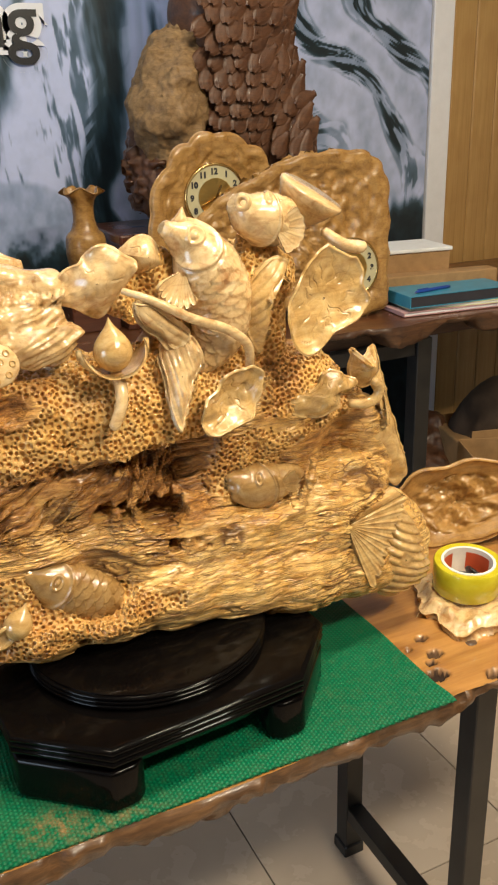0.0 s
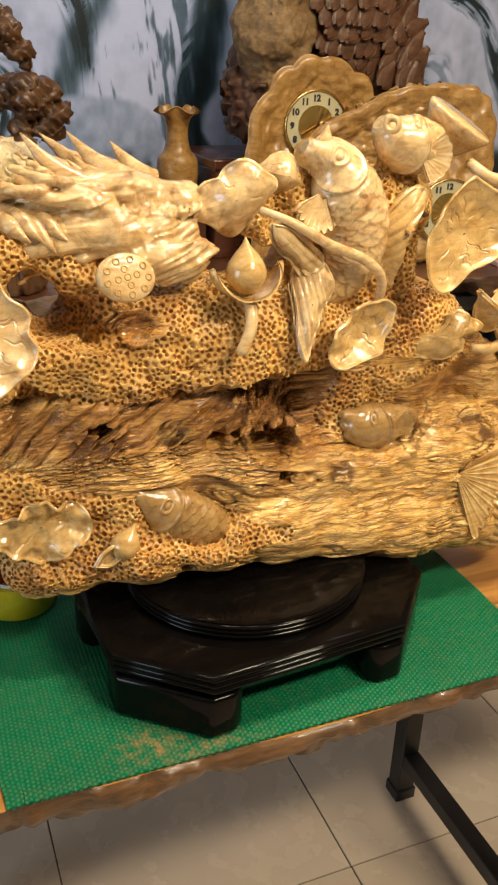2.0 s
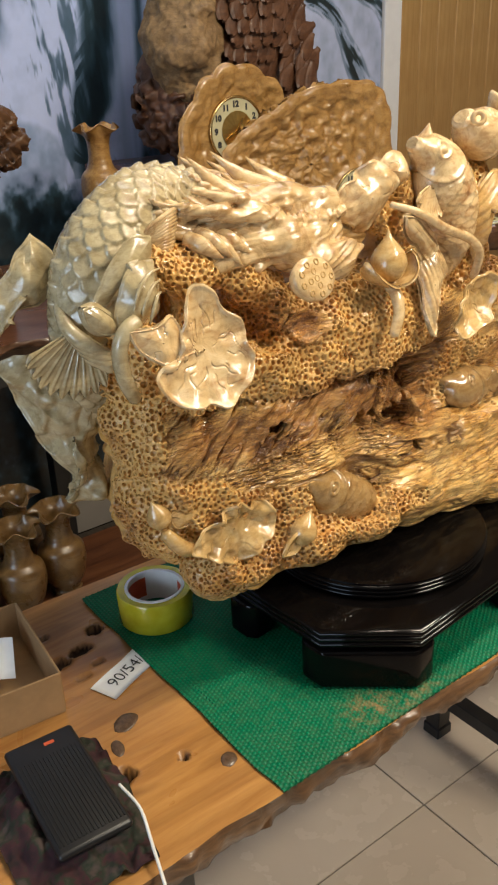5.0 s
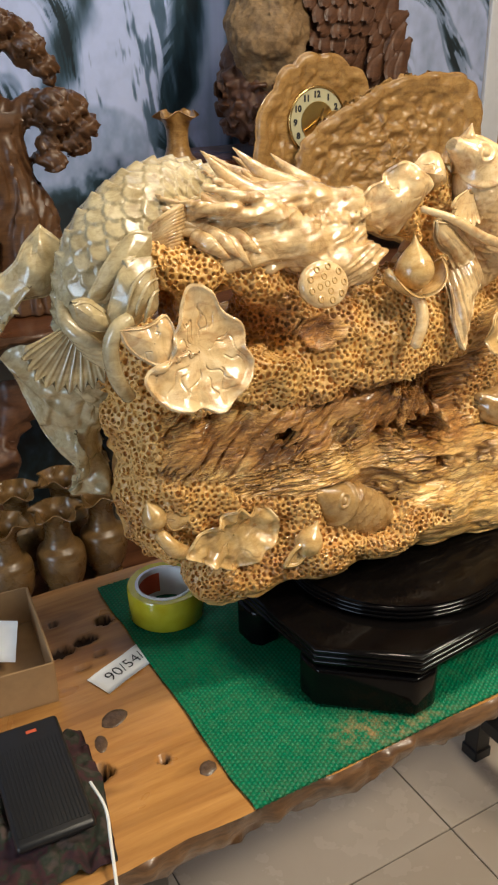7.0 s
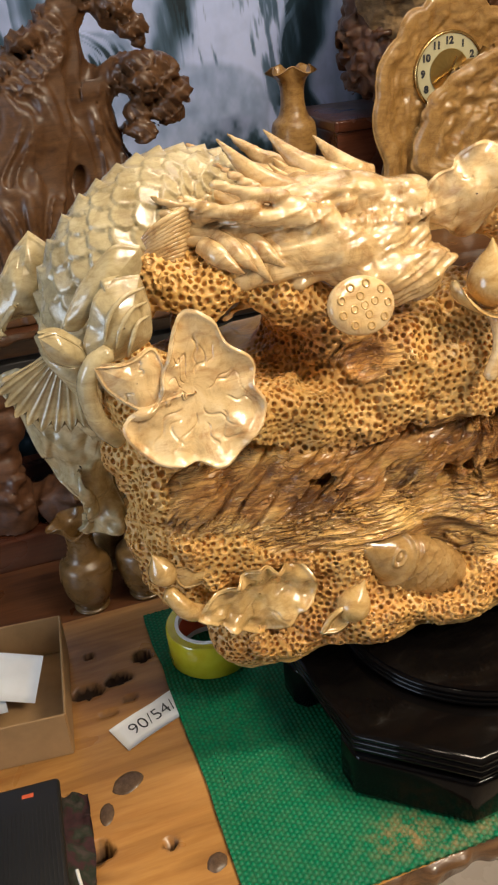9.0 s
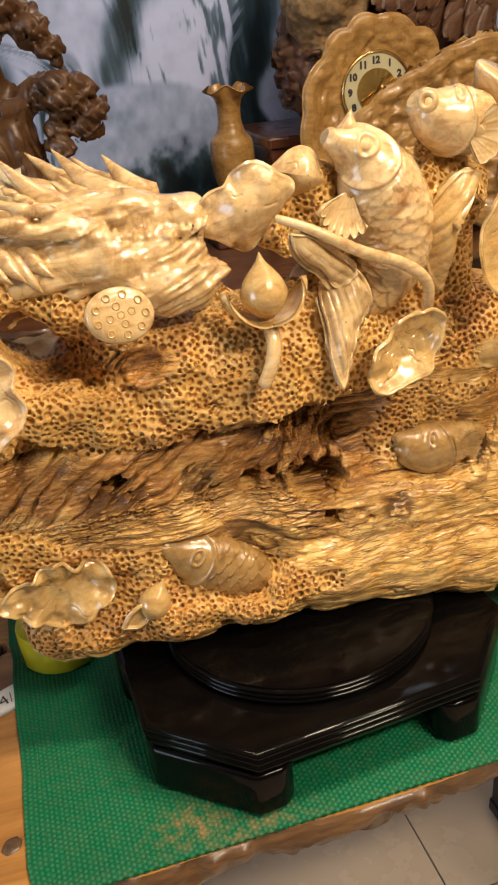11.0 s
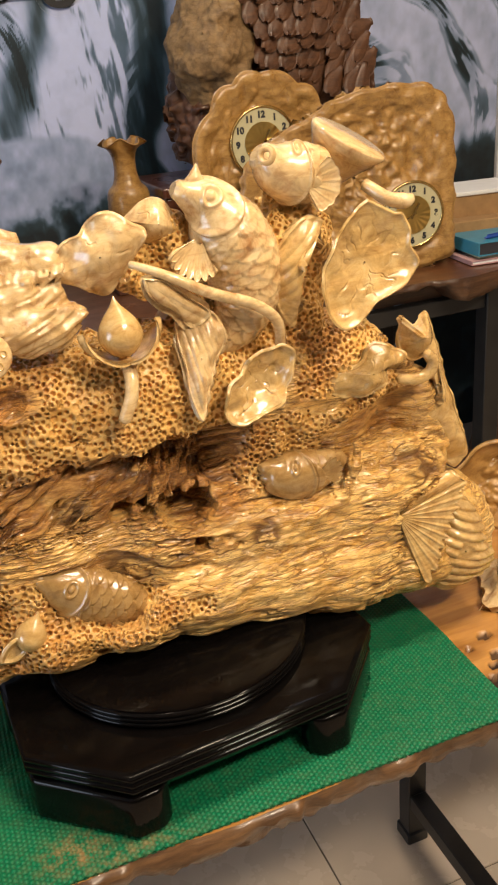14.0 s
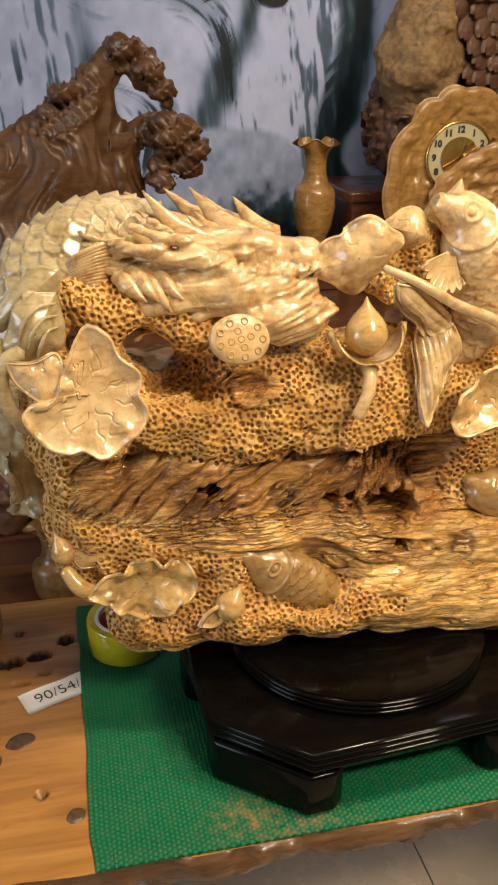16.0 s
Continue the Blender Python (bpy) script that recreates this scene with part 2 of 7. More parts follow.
k = Mat("plaster", 0.85)
k.colour(k.ramp(k.noise(4, 5), (0.3, (0.30, 0.27, 0.24)), (0.7, (0.38, 0.34, 0.30))))
k.bump(k.noise(120, 3), 0.1, 0.001)
M_WALL = k.m
k = Mat("ceiling_paint", 0.9)
k.colour(k.ramp(k.noise(3, 3), (0.3, (0.50, 0.48, 0.45)), (0.7, (0.58, 0.56, 0.53))))
M_CEIL = k.m

M_PANEL = wood("yellow_cladding", (0.36, 0.20, 0.06), (0.50, 0.31, 0.11), (0.58, 0.39, 0.16), along=(30, 30, 1.2), rough=0.4, coat=0.2, bump=0.1)


def plain(name, colour, rough=0.5, metal=0.0, coat=0.0, vary=0.12, scale=25, bump=0.05):
    k = Mat(name, rough, metal, coat)
    lo = tuple(max(0.0, v * (1 - vary)) for v in colour)
    hi = tuple(min(1.0, v * (1 + vary)) for v in colour)
    k.colour(k.ramp(k.noise(scale, 4, 0.6), (0.3, lo), (0.7, hi)))
    if bump:
        k.bump(k.noise(scale * 6, 3), bump, 0.001)
    return k.m


M_TAPE = Mat("yellow_tape", 0.16, coat=0.5)
M_TAPE.colour(M_TAPE.ramp(M_TAPE.noise(40, 3), (0.3, (0.50, 0.42, 0.012)), (0.7, (0.62, 0.55, 0.03))))
M_TAPE = M_TAPE.m
M_CORE = plain("card_core", (0.78, 0.76, 0.72), 0.8)
M_PAPER = plain("white_paper", (0.78, 0.78, 0.78), 0.75, vary=0.05)
M_INK = plain("pen_ink", (0.02, 0.02, 0.025), 0.6)
M_CARD = plain("brown_cardboard", (0.34, 0.20, 0.085), 0.8, vary=0.15)
M_REDLABEL = plain("orange_label", (0.55, 0.09, 0.03), 0.6)
M_BLACK = plain("black_plastic", (0.010, 0.010, 0.011), 0.38)
M_GOLD = plain("brushed_gold", (0.80, 0.56, 0.18), 0.28, metal=1.0)
M_DIAL = plain("cream_dial", (0.50, 0.45, 0.27), 0.35, vary=0.06)
M_BRASS = plain("brass_rim", (0.62, 0.45, 0.18), 0.25, metal=1.0)
M_BLUE = plain("blue_cover", (0.05, 0.25, 0.38), 0.35)
M_PEN = plain("blue_pen", (0.02, 0.06, 0.30), 0.3)
M_CABLE = plain("white_cable", (0.70, 0.68, 0.64), 0.45)
M_EDGE_DARK = wood("dark_live_edge", (0.02, 0.008, 0.004), (0.075, 0.03, 0.012), (0.16, 0.075, 0.03), along=(7, 30, 60), rough=0.4, coat=0.3, bump=0.6)
M_PINK = plain("pink_cover", (0.50, 0.30, 0.30), 0.6)
M_YELLOWPAPER = plain("yellowed_paper", (0.66, 0.66, 0.40), 0.7)
M_DARKPAGES = plain("dark_pages", (0.03, 0.03, 0.04), 0.6)
k = Mat("patterned_cloth", 0.9)
v = k.voronoi(55, out="Color")
c = k.ramp(k.noise(38, 3, 0.6), (0.35, (0.010, 0.004, 0.005)), (0.48, (0.035, 0.008, 0.011)), (0.56, (0.011, 0.018, 0.008)), (0.66, (0.05, 0.034, 0.03)))
k.colour(c)
k.bump(k.noise(400, 2), 0.3, 0.001)
M_CLOTH = k.m

# ---- mesh helpers ----


def mesh_np(name, verts, faces, mats=(), smooth=True, attrs=None):
    """A mesh from arrays. faces: one array of quads or triangles, or a list of tuples."""
    me = bpy.data.meshes.new(name)
    verts = np.asarray(verts, dtype=np.float32)
    if isinstance(faces, np.ndarray):
        n, k = faces.shape
        me.vertices.add(len(verts))
        me.vertices.foreach_set("co", verts.ravel())
        me.loops.add(n * k)
        me.loops.foreach_set("vertex_index", faces.astype(np.int32).ravel())
        me.polygons.add(n)
        me.polygons.foreach_set("loop_start", np.arange(0, n * k, k, dtype=np.int32))
        me.update(calc_edges=True)
    else:
        me.from_pydata(verts.tolist(), [], faces)
    for m in mats:
        me.materials.append(m)
    for key, values in (attrs or {}).items():
        me.attributes.new(key, "FLOAT", "POINT").data.foreach_set("value", np.asarray(values, dtype=np.float32))
    me.polygons.foreach_set("use_smooth", np.full(len(me.polygons), smooth))
    me.validate()
    me.update()
    return me


def put(name, me, parent=None, m=None, label=""):
    """Link a mesh as an object, under a thing where one is given."""
    ob = new(name, me)
    ob.parent = parent
    if m is not None:
        ob.matrix_local = m
    if label:
        tagged(ob, label)
    return ob


def from_bm(name, bm, mats, smooth=False, angle=None):
    me = bpy.data.meshes.new(name)
    bmesh.ops.recalc_face_normals(bm, faces=bm.faces[:])
    if angle is not None:
        for f in bm.faces:
            f.smooth = True
        for e in bm.edges:
            if len(e.link_faces) == 2 and e.calc_face_angle(0) > radians(angle):
                e.smooth = False
    elif smooth:
        for f in bm.faces:
            f.smooth = True
    bm.to_mesh(me)
    bm.free()
    for m in mats if isinstance(mats, (list, tuple)) else [mats]:
        me.materials.append(m)
    return me


def part(name, bm, material, parent, label="", smooth=False, angle=None, m=None):
    return put(name, from_bm(name, bm, material, smooth, angle), parent, m, label)


def thing(name, label, category, group="", kind="", m=None):
    ob = new(name)
    ob.empty_display_size = 0.05
    if m is not None:
        ob.matrix_world = m
    return tagged(ob, label, category, group, kind)


def bm_box(lo, hi, bevel=0.0, seg=2):
    bm = bmesh.new()
    bmesh.ops.create_cube(bm, size=1.0)
    for v in bm.verts:
        v.co = [lo[i] + (v.co[i] + 0.5) * (hi[i] - lo[i]) for i in range(3)]
    if bevel:
        bmesh.ops.bevel(bm, geom=bm.edges[:], offset=bevel, segments=seg, profile=0.5, affect="EDGES")
    return bm


def bm_lathe(profile, seg=32, close=True):
    """Turn (radius, height) pairs round z."""
    bm = bmesh.new()
    rings = []
    for r, z in profile:
        rings.append([bm.verts.new((r * math.cos(a), r * math.sin(a), z)) for a in np.linspace(0, 2 * math.pi, seg, endpoint=False)])
    for p, q in zip(rings, rings[1:]):
        for i in range(seg):
            j = (i + 1) % seg
            bm.faces.new((p[i], p[j], q[j], q[i]))
    if close:
        bm.faces.new(rings[0][::-1])
        bm.faces.new(rings[-1])
    return bm


def bm_prism(outline, z0, z1, bevel=0.0, seg=2):
    bm = bmesh.new()
    lo = [bm.verts.new((x, y, z0)) for x, y in outline]
    hi = [bm.verts.new((x, y, z1)) for x, y in outline]
    bm.faces.new(lo[::-1])
    bm.faces.new(hi)
    n = len(lo)
    for i in range(n):
        j = (i + 1) % n
        bm.faces.new((lo[i], lo[j], hi[j], hi[i]))
    if bevel:
        bmesh.ops.bevel(bm, geom=bm.edges[:], offset=bevel, segments=seg, profile=0.5, affect="EDGES")
    return bm


def quads(n, m, wrap=False):
    """Faces of an n by m grid of points; wrap closes the second way."""
    i, j = np.meshgrid(np.arange(n - 1), np.arange(m if wrap else m - 1), indexing="ij")
    k = (j + 1) % m
    return np.stack([i * m + j, i * m + k, (i + 1) * m + k, (i + 1) * m + j], -1).reshape(-1, 4)


def sheet(points, thick, wrap=False):
    """A closed solid from an (n, m, 3) grid of points, thickened on its back."""
    n, m, _ = points.shape
    du = np.gradient(points, axis=0)
    dv = (np.roll(points, -1, 1) - np.roll(points, 1, 1)) if wrap else np.gradient(points, axis=1)
    nor = np.cross(du, dv)
    nor /= np.linalg.norm(nor, axis=2, keepdims=True) + 1e-9
    t = np.asarray(thick)
    back = points - nor * (t[..., None] if t.ndim else t)
    v = np.concatenate([points.reshape(-1, 3), back.reshape(-1, 3)])
    f = quads(n, m, wrap)
    k = n * m
    faces = [f, f[:, ::-1] + k]
    rims = [np.arange(m) + (n - 1) * m, np.arange(m)[::-1]]
    if wrap:
        rims = [np.append(rims[0], rims[0][0]), np.append(rims[1], rims[1][0])]
    else:
        rims += [np.arange(n)[::-1] * m + m - 1, np.arange(n) * m]
    for r in rims:
        faces.append(np.stack([r[:-1], r[:-1] + k, r[1:] + k, r[1:]], -1))
    return v, np.concatenate(faces)


def spline(pts, n):
    """Catmull-Rom through points (any width of row), n samples."""
    p = np.asarray(pts, float)
    p = np.vstack([2 * p[0] - p[1], p, 2 * p[-1] - p[-2]])
    t = np.linspace(0, len(p) - 3 - 1e-9, n)
    i = t.astype(int)
    u = (t - i)[:, None]
    a, b, c, d = p[i], p[i + 1], p[i + 2], p[i + 3]
    return 0.5 * (2 * b + (c - a) * u + (2 * a - 5 * b + 4 * c - d) * u**2 + (3 * b - a - 3 * c + d) * u**3)


def tube(rows, n=24, seg=12, flat=1.0, disp=None):
    """A tapering tube along (x, y, z, radius) rows, with rounded ends."""
    s = spline(rows, n)
    c, r = s[:, :3], np.maximum(s[:, 3], 1e-4)
    t = np.gradient(c, axis=0)
    t /= np.linalg.norm(t, axis=1, keepdims=True) + 1e-9
    up = np.array([0.0, -1.0, 0.0])
    a = np.cross(t, up)
    a /= np.linalg.norm(a, axis=1, keepdims=True) + 1e-9
    b = np.cross(a, t)
    ang = np.linspace(0, 2 * math.pi, seg, endpoint=False)
    rr = r[:, None] * (1 + (disp(np.linspace(0, 1, n)[:, None], ang[None, :]) if disp else 0))
    rr = np.broadcast_to(rr, (n, seg))
    p = c[:, None] + rr[..., None] * (np.cos(ang)[None, :, None] * a[:, None] + flat * np.sin(ang)[None, :, None] * b[:, None])
    v = np.vstack([p.reshape(-1, 3), c[0] - t[0] * r[0] * 0.6, c[-1] + t[-1] * r[-1] * 0.6])
    f = [tuple(q) for q in quads(n, seg, True).tolist()]
    k = n * seg
    f += [(k, (j + 1) % seg, j) for j in range(seg)]
    f += [(k + 1, (n - 1) * seg + j, (n - 1) * seg + (j + 1) % seg) for j in range(seg)]
    return v, f


def join(*parts):
    """Several (verts, faces) as one."""
    vs, fs, k = [], [], 0
    for v, f in parts:
        vs.append(np.asarray(v))
        fs += [tuple(int(i) + k for i in q) for q in (f.tolist() if isinstance(f, np.ndarray) else f)]
        k += len(v)
    return np.vstack(vs), fs


LATTICE = {}


def vnoise(p, seed=0, size=32):
    """Smooth lattice noise in -1..1 at points (n, 3)."""
    if seed not in LATTICE:
        LATTICE[seed] = np.random.default_rng(seed).uniform(-1, 1, (size, size, size)).astype(np.float32).ravel()
    lat = LATTICE[seed]
    p = np.asarray(p, dtype=np.float32)
    out = np.empty(len(p), dtype=np.float32)
    for s in range(0, len(p), 40000):
        q = p[s : s + 40000].T
        i = np.floor(q).astype(np.int32)
        u = q - i
        u = u * u * (3 - 2 * u)
        x0, y0, z0 = (i[0] & 31) * 1024, (i[1] & 31) * 32, i[2] & 31
        x1, y1, z1 = ((i[0] + 1) & 31) * 1024, ((i[1] + 1) & 31) * 32, (i[2] + 1) & 31
        lo, hi = 1 - u[2], u[2]
        rows = []
        for xx in (x0, x1):
            pair = []
            for yy in (y0, y1):
                base = xx + yy
                pair.append(lat.take(base + z0) * lo + lat.take(base + z1) * hi)
            rows.append(pair[0] + (pair[1] - pair[0]) * u[1])
        out[s : s + 40000] = rows[0] + (rows[1] - rows[0]) * u[0]
    return out


def fbm(p, octaves=4, seed=0):
    return sum(vnoise(p * 2.0**o, seed + o) * 0.5**o for o in range(octaves))


class Field:
    """A solid as a distance field on a fine grid, shaped by adding and cutting rounded forms."""

    def __init__(self, lo, hi, h):
        self.lo, self.h = np.array(lo), h
        self.n = np.ceil((np.array(hi) - self.lo) / h).astype(int) + 1
        self.d = np.full(self.n, 0.05, dtype=np.float32)

    def box(self, a, b):
        i = np.clip(np.floor((np.array(a) - self.lo) / self.h).astype(int), 0, self.n)
        j = np.clip(np.ceil((np.array(b) - self.lo) / self.h).astype(int) + 1, 0, self.n)
        sl = tuple(slice(p, q) for p, q in zip(i, j))
        ax = [(self.lo[k] + self.h * np.arange(i[k], j[k])).astype(np.float32) for k in range(3)]
        return sl, ax[0][:, None, None], ax[1][None, :, None], ax[2][None, None, :]

    def merge(self, sl, v, k, cut):
        d = self.d[sl]
        if cut:
            v = -v
            self.d[sl] = np.maximum(d, v) + np.maximum(k - np.abs(d - v), 0) ** 2 / (4 * k)
        else:
            self.d[sl] = np.minimum(d, v) - np.maximum(k - np.abs(d - v), 0) ** 2 / (4 * k)

    def ball(self, c, r, k=0.015, cut=False):
        c, r = np.array(c), np.array(r, float)
        pad = k + 0.012
        sl, x, y, z = self.box(c - r - pad, c + r + pad)
        x, y, z = x - c[0], y - c[1], z - c[2]
        k0 = np.sqrt((x / r[0]) ** 2 + (y / r[1]) ** 2 + (z / r[2]) ** 2) + 1e-6
        k1 = np.sqrt((x / r[0] ** 2) ** 2 + (y / r[1] ** 2) ** 2 + (z / r[2] ** 2) ** 2) + 1e-6
        self.merge(sl, k0 * (k0 - 1) / k1, k, cut)
        return self

    def limb(self, a, b, ra, rb, k=0.015, cut=False):
        a, b = np.array(a, float), np.array(b, float)
        pad = max(ra, rb) + k + 0.012
        sl, x, y, z = self.box(np.minimum(a, b) - pad, np.maximum(a, b) + pad)
        ab = b - a
        t = np.clip(((x - a[0]) * ab[0] + (y - a[1]) * ab[1] + (z - a[2]) * ab[2]) / max(ab @ ab, 1e-9), 0, 1)
        dist = np.sqrt((x - a[0] - t * ab[0]) ** 2 + (y - a[1] - t * ab[1]) ** 2 + (z - a[2] - t * ab[2]) ** 2)
        self.merge(sl, dist - (ra + (rb - ra) * t), k, cut)
        return self

    def chain(self, rows, k=0.015, cut=False):
        for p, q in zip(rows, rows[1:]):
            self.limb(p[:3], q[:3], p[3], q[3], k, cut)
        return self

    def block(self, c, half, r, k=0.015, cut=False):
        c, half = np.array(c), np.array(half)
        pad = k + 0.012
        sl, x, y, z = self.box(c - half - pad, c + half + pad)
        q = [np.abs(v - c[i]) - (half[i] - r) for i, v in enumerate((x, y, z))]
        out = np.sqrt(sum(np.maximum(v, 0) ** 2 for v in q))
        self.merge(sl, out + np.minimum(np.maximum(np.maximum(q[0], q[1]), q[2]), 0) - r, k, cut)
        return self

    def form(self, lo, hi, fn, k=0.01, cut=False):
        """Any shape, given as a distance fn(x, y, z) inside a box."""
        sl, x, y, z = self.box(lo, hi)
        self.merge(sl, np.broadcast_to(fn(x, y, z), self.d[sl].shape), k, cut)
        return self

    def near(self, width):
        """Places and indices of grid points near the surface."""
        idx = np.argwhere(np.abs(self.d) < width)
        return idx, self.lo + idx * self.h

    def push(self, width, fn):
        """Add fn(points) to the distances near the surface."""
        idx, p = self.near(width)
        self.d[tuple(idx.T)] += fn(p).astype(np.float32)

    def grad(self, idx):
        g = np.zeros((len(idx), 3))
        for a in range(3):
            e = np.zeros(3, int)
            e[a] = 1
            g[:, a] = self.d[tuple(np.minimum(idx + e, self.n - 1).T)] - self.d[tuple(np.maximum(idx - e, 0).T)]
        return g / (np.linalg.norm(g, axis=1, keepdims=True) + 1e-9)

    def bore(self, where, radii, wall, depth, seed=0, reach=9.0):
        """Round holes along the normals, packed side by side with walls between, where where(points) is above 0."""
        gen = np.random.default_rng(seed)
        idx, p = self.near(self.h * 0.6)
        keep = (where(p) > 0) & (p[:, 1] < reach)
        idx, p = idx[keep], p[keep]
        g = self.grad(idx)
        cell = 2.3 * max(r for r, tries in radii) + wall
        taken = {}
        holes = []
        for r0, tries in radii:
            for i in gen.permutation(len(p))[:tries]:
                q = p[i]
                r = r0 * (0.88 + 0.24 * gen.random())
                c = tuple((q / cell).astype(int))
                ok = True
                for dx in (-1, 0, 1):
                    for dy in (-1, 0, 1):
                        for dz in (-1, 0, 1):
                            for o in taken.get((c[0] + dx, c[1] + dy, c[2] + dz), ()):
                                if (o[0] - q[0]) ** 2 + (o[1] - q[1]) ** 2 + (o[2] - q[2]) ** 2 < (o[3] + r + wall) ** 2:
                                    ok = False
                                    break
                            if not ok:
                                break
                        if not ok:
                            break
                    if not ok:
                        break
                if ok:
                    taken.setdefault(c, []).append((q[0], q[1], q[2], r))
                    holes.append((q, g[i], r))
        for q, nor, r in holes:
            dep = depth * (0.7 + 0.6 * gen.random())
            a = q + nor * 0.005
            b = q - nor * dep
            sl, x, y, z = self.box(np.minimum(a, b) - r - 0.003, np.maximum(a, b) + r + 0.003)
            x, y, z = x - q[0], y - q[1], z - q[2]
            t = x * nor[0] + y * nor[1] + z * nor[2]
            rad = np.sqrt(np.maximum(x * x + y * y + z * z - t * t, 0))
            self.d[sl] = np.maximum(self.d[sl], -np.maximum(rad - r, -t - dep))

    def mesh(self):
        """The surface as (verts, quads)."""
        d = self.d
        s = d < 0
        n = self.n
        cnt = np.zeros(n - 1, dtype=np.int8)
        corners = [(i, j, k) for i in (0, 1) for j in (0, 1) for k in (0, 1)]
        for c in corners:
            cnt += s[c[0] : n[0] - 1 + c[0], c[1] : n[1] - 1 + c[1], c[2] : n[2] - 1 + c[2]]
        cells = np.argwhere((cnt > 0) & (cnt < 8))
        vid = np.full(n - 1, -1, dtype=np.int32)
        vid[tuple(cells.T)] = np.arange(len(cells))
        val = {c: d[tuple((cells + c).T)] for c in corners}
        acc = np.zeros((len(cells), 3))
        num = np.zeros(len(cells))
        for a in corners:
            for ax in range(3):
                if a[ax] == 0:
                    b = tuple(1 if i == ax else a[i] for i in range(3))
                    va, vb = val[a], val[b]
                    x = (va < 0) != (vb < 0)
                    t = np.where(x, va / np.where(x, va - vb, 1), 0)
                    for i in range(3):
                        acc[:, i] += np.where(x, a[i] + (t if i == ax else 0), 0)
                    num += x
        verts = self.lo + (cells + acc / np.maximum(num, 1)[:, None]) * self.h
        faces = []
        for ax in range(3):
            u, w = (ax + 1) % 3, (ax + 2) % 3
            lo = [slice(1, -1)] * 3
            lo[ax] = slice(0, -1)
            hi = list(lo)
            hi[ax] = slice(1, None)
            A, B = s[tuple(lo)], s[tuple(hi)]
            e = np.argwhere(A != B)
            off = np.ones(3, int)
            off[ax] = 0
            e = e + off
            inside = s[tuple(e.T)]
            du, dw = np.zeros(3, int), np.zeros(3, int)
            du[u], dw[w] = 1, 1
            q = np.stack([vid[tuple((e - du - dw).T)], vid[tuple((e - dw).T)], vid[tuple(e.T)], vid[tuple((e - du).T)]], -1)
            q[~inside] = q[~inside][:, ::-1]
            faces.append(q)
        return verts, np.concatenate(faces)


def facing(x, y, z, spin=0, yaw=0, pitch=0):
    """The pose of a carved piece on the front: its own x to the right, y up, z towards the room."""
    return pose(x, y, z, 90, 0, 0) @ pose(0, 0, 0, pitch, yaw, 0) @ pose(0, 0, 0, 0, 0, spin)

# ---- the room ----
def structure(name, bm, mat, label, smooth=False):
    ob = put(name, from_bm(name, bm, mat, smooth))
    return tagged(ob, label, name.split("_")[0], kind="structure")


X0, X1, Y0, Y1, ZC = -4.5, 3.4, -5.0, 1.75, 3.0
TILE = 0.55
TILE_X, TILE_Y = 0.505, 0.48
floor = thing("floor", "beige polished square floor tiles with thin dark joints", "floor", kind="structure")
part("grout", bm_box((X0, Y0, -0.10), (X1, Y1, -0.004)), M_GROUT, floor)
structure("ceiling", bm_box((X0, Y0, ZC), (X1, Y1 + 0.15, ZC + 0.1)), M_CEIL, "plain white painted ceiling above the shop")
structure("wall_back", bm_box((X0, Y1, 0), (X1, Y1 + 0.15, ZC)), M_WALL, "pale grey plastered wall behind the shelf table")
structure("wall_left", bm_box((X0 - 0.15, Y0, 0), (X0, Y1 + 0.15, ZC)), M_WALL, "plain plastered side wall")
structure("wall_right", bm_box((X1, Y0, 0), (X1 + 0.15, Y1 + 0.15, ZC)), M_WALL, "plain plastered side wall")
structure("wall_front", bm_box((X0 - 0.15, Y0 - 0.15, 0), (X1 + 0.15, Y0, ZC)), M_WALL, "plain plastered wall across the shop")

LEG_R, LEG_L, LEG_F = 0.42, -0.52, -0.03


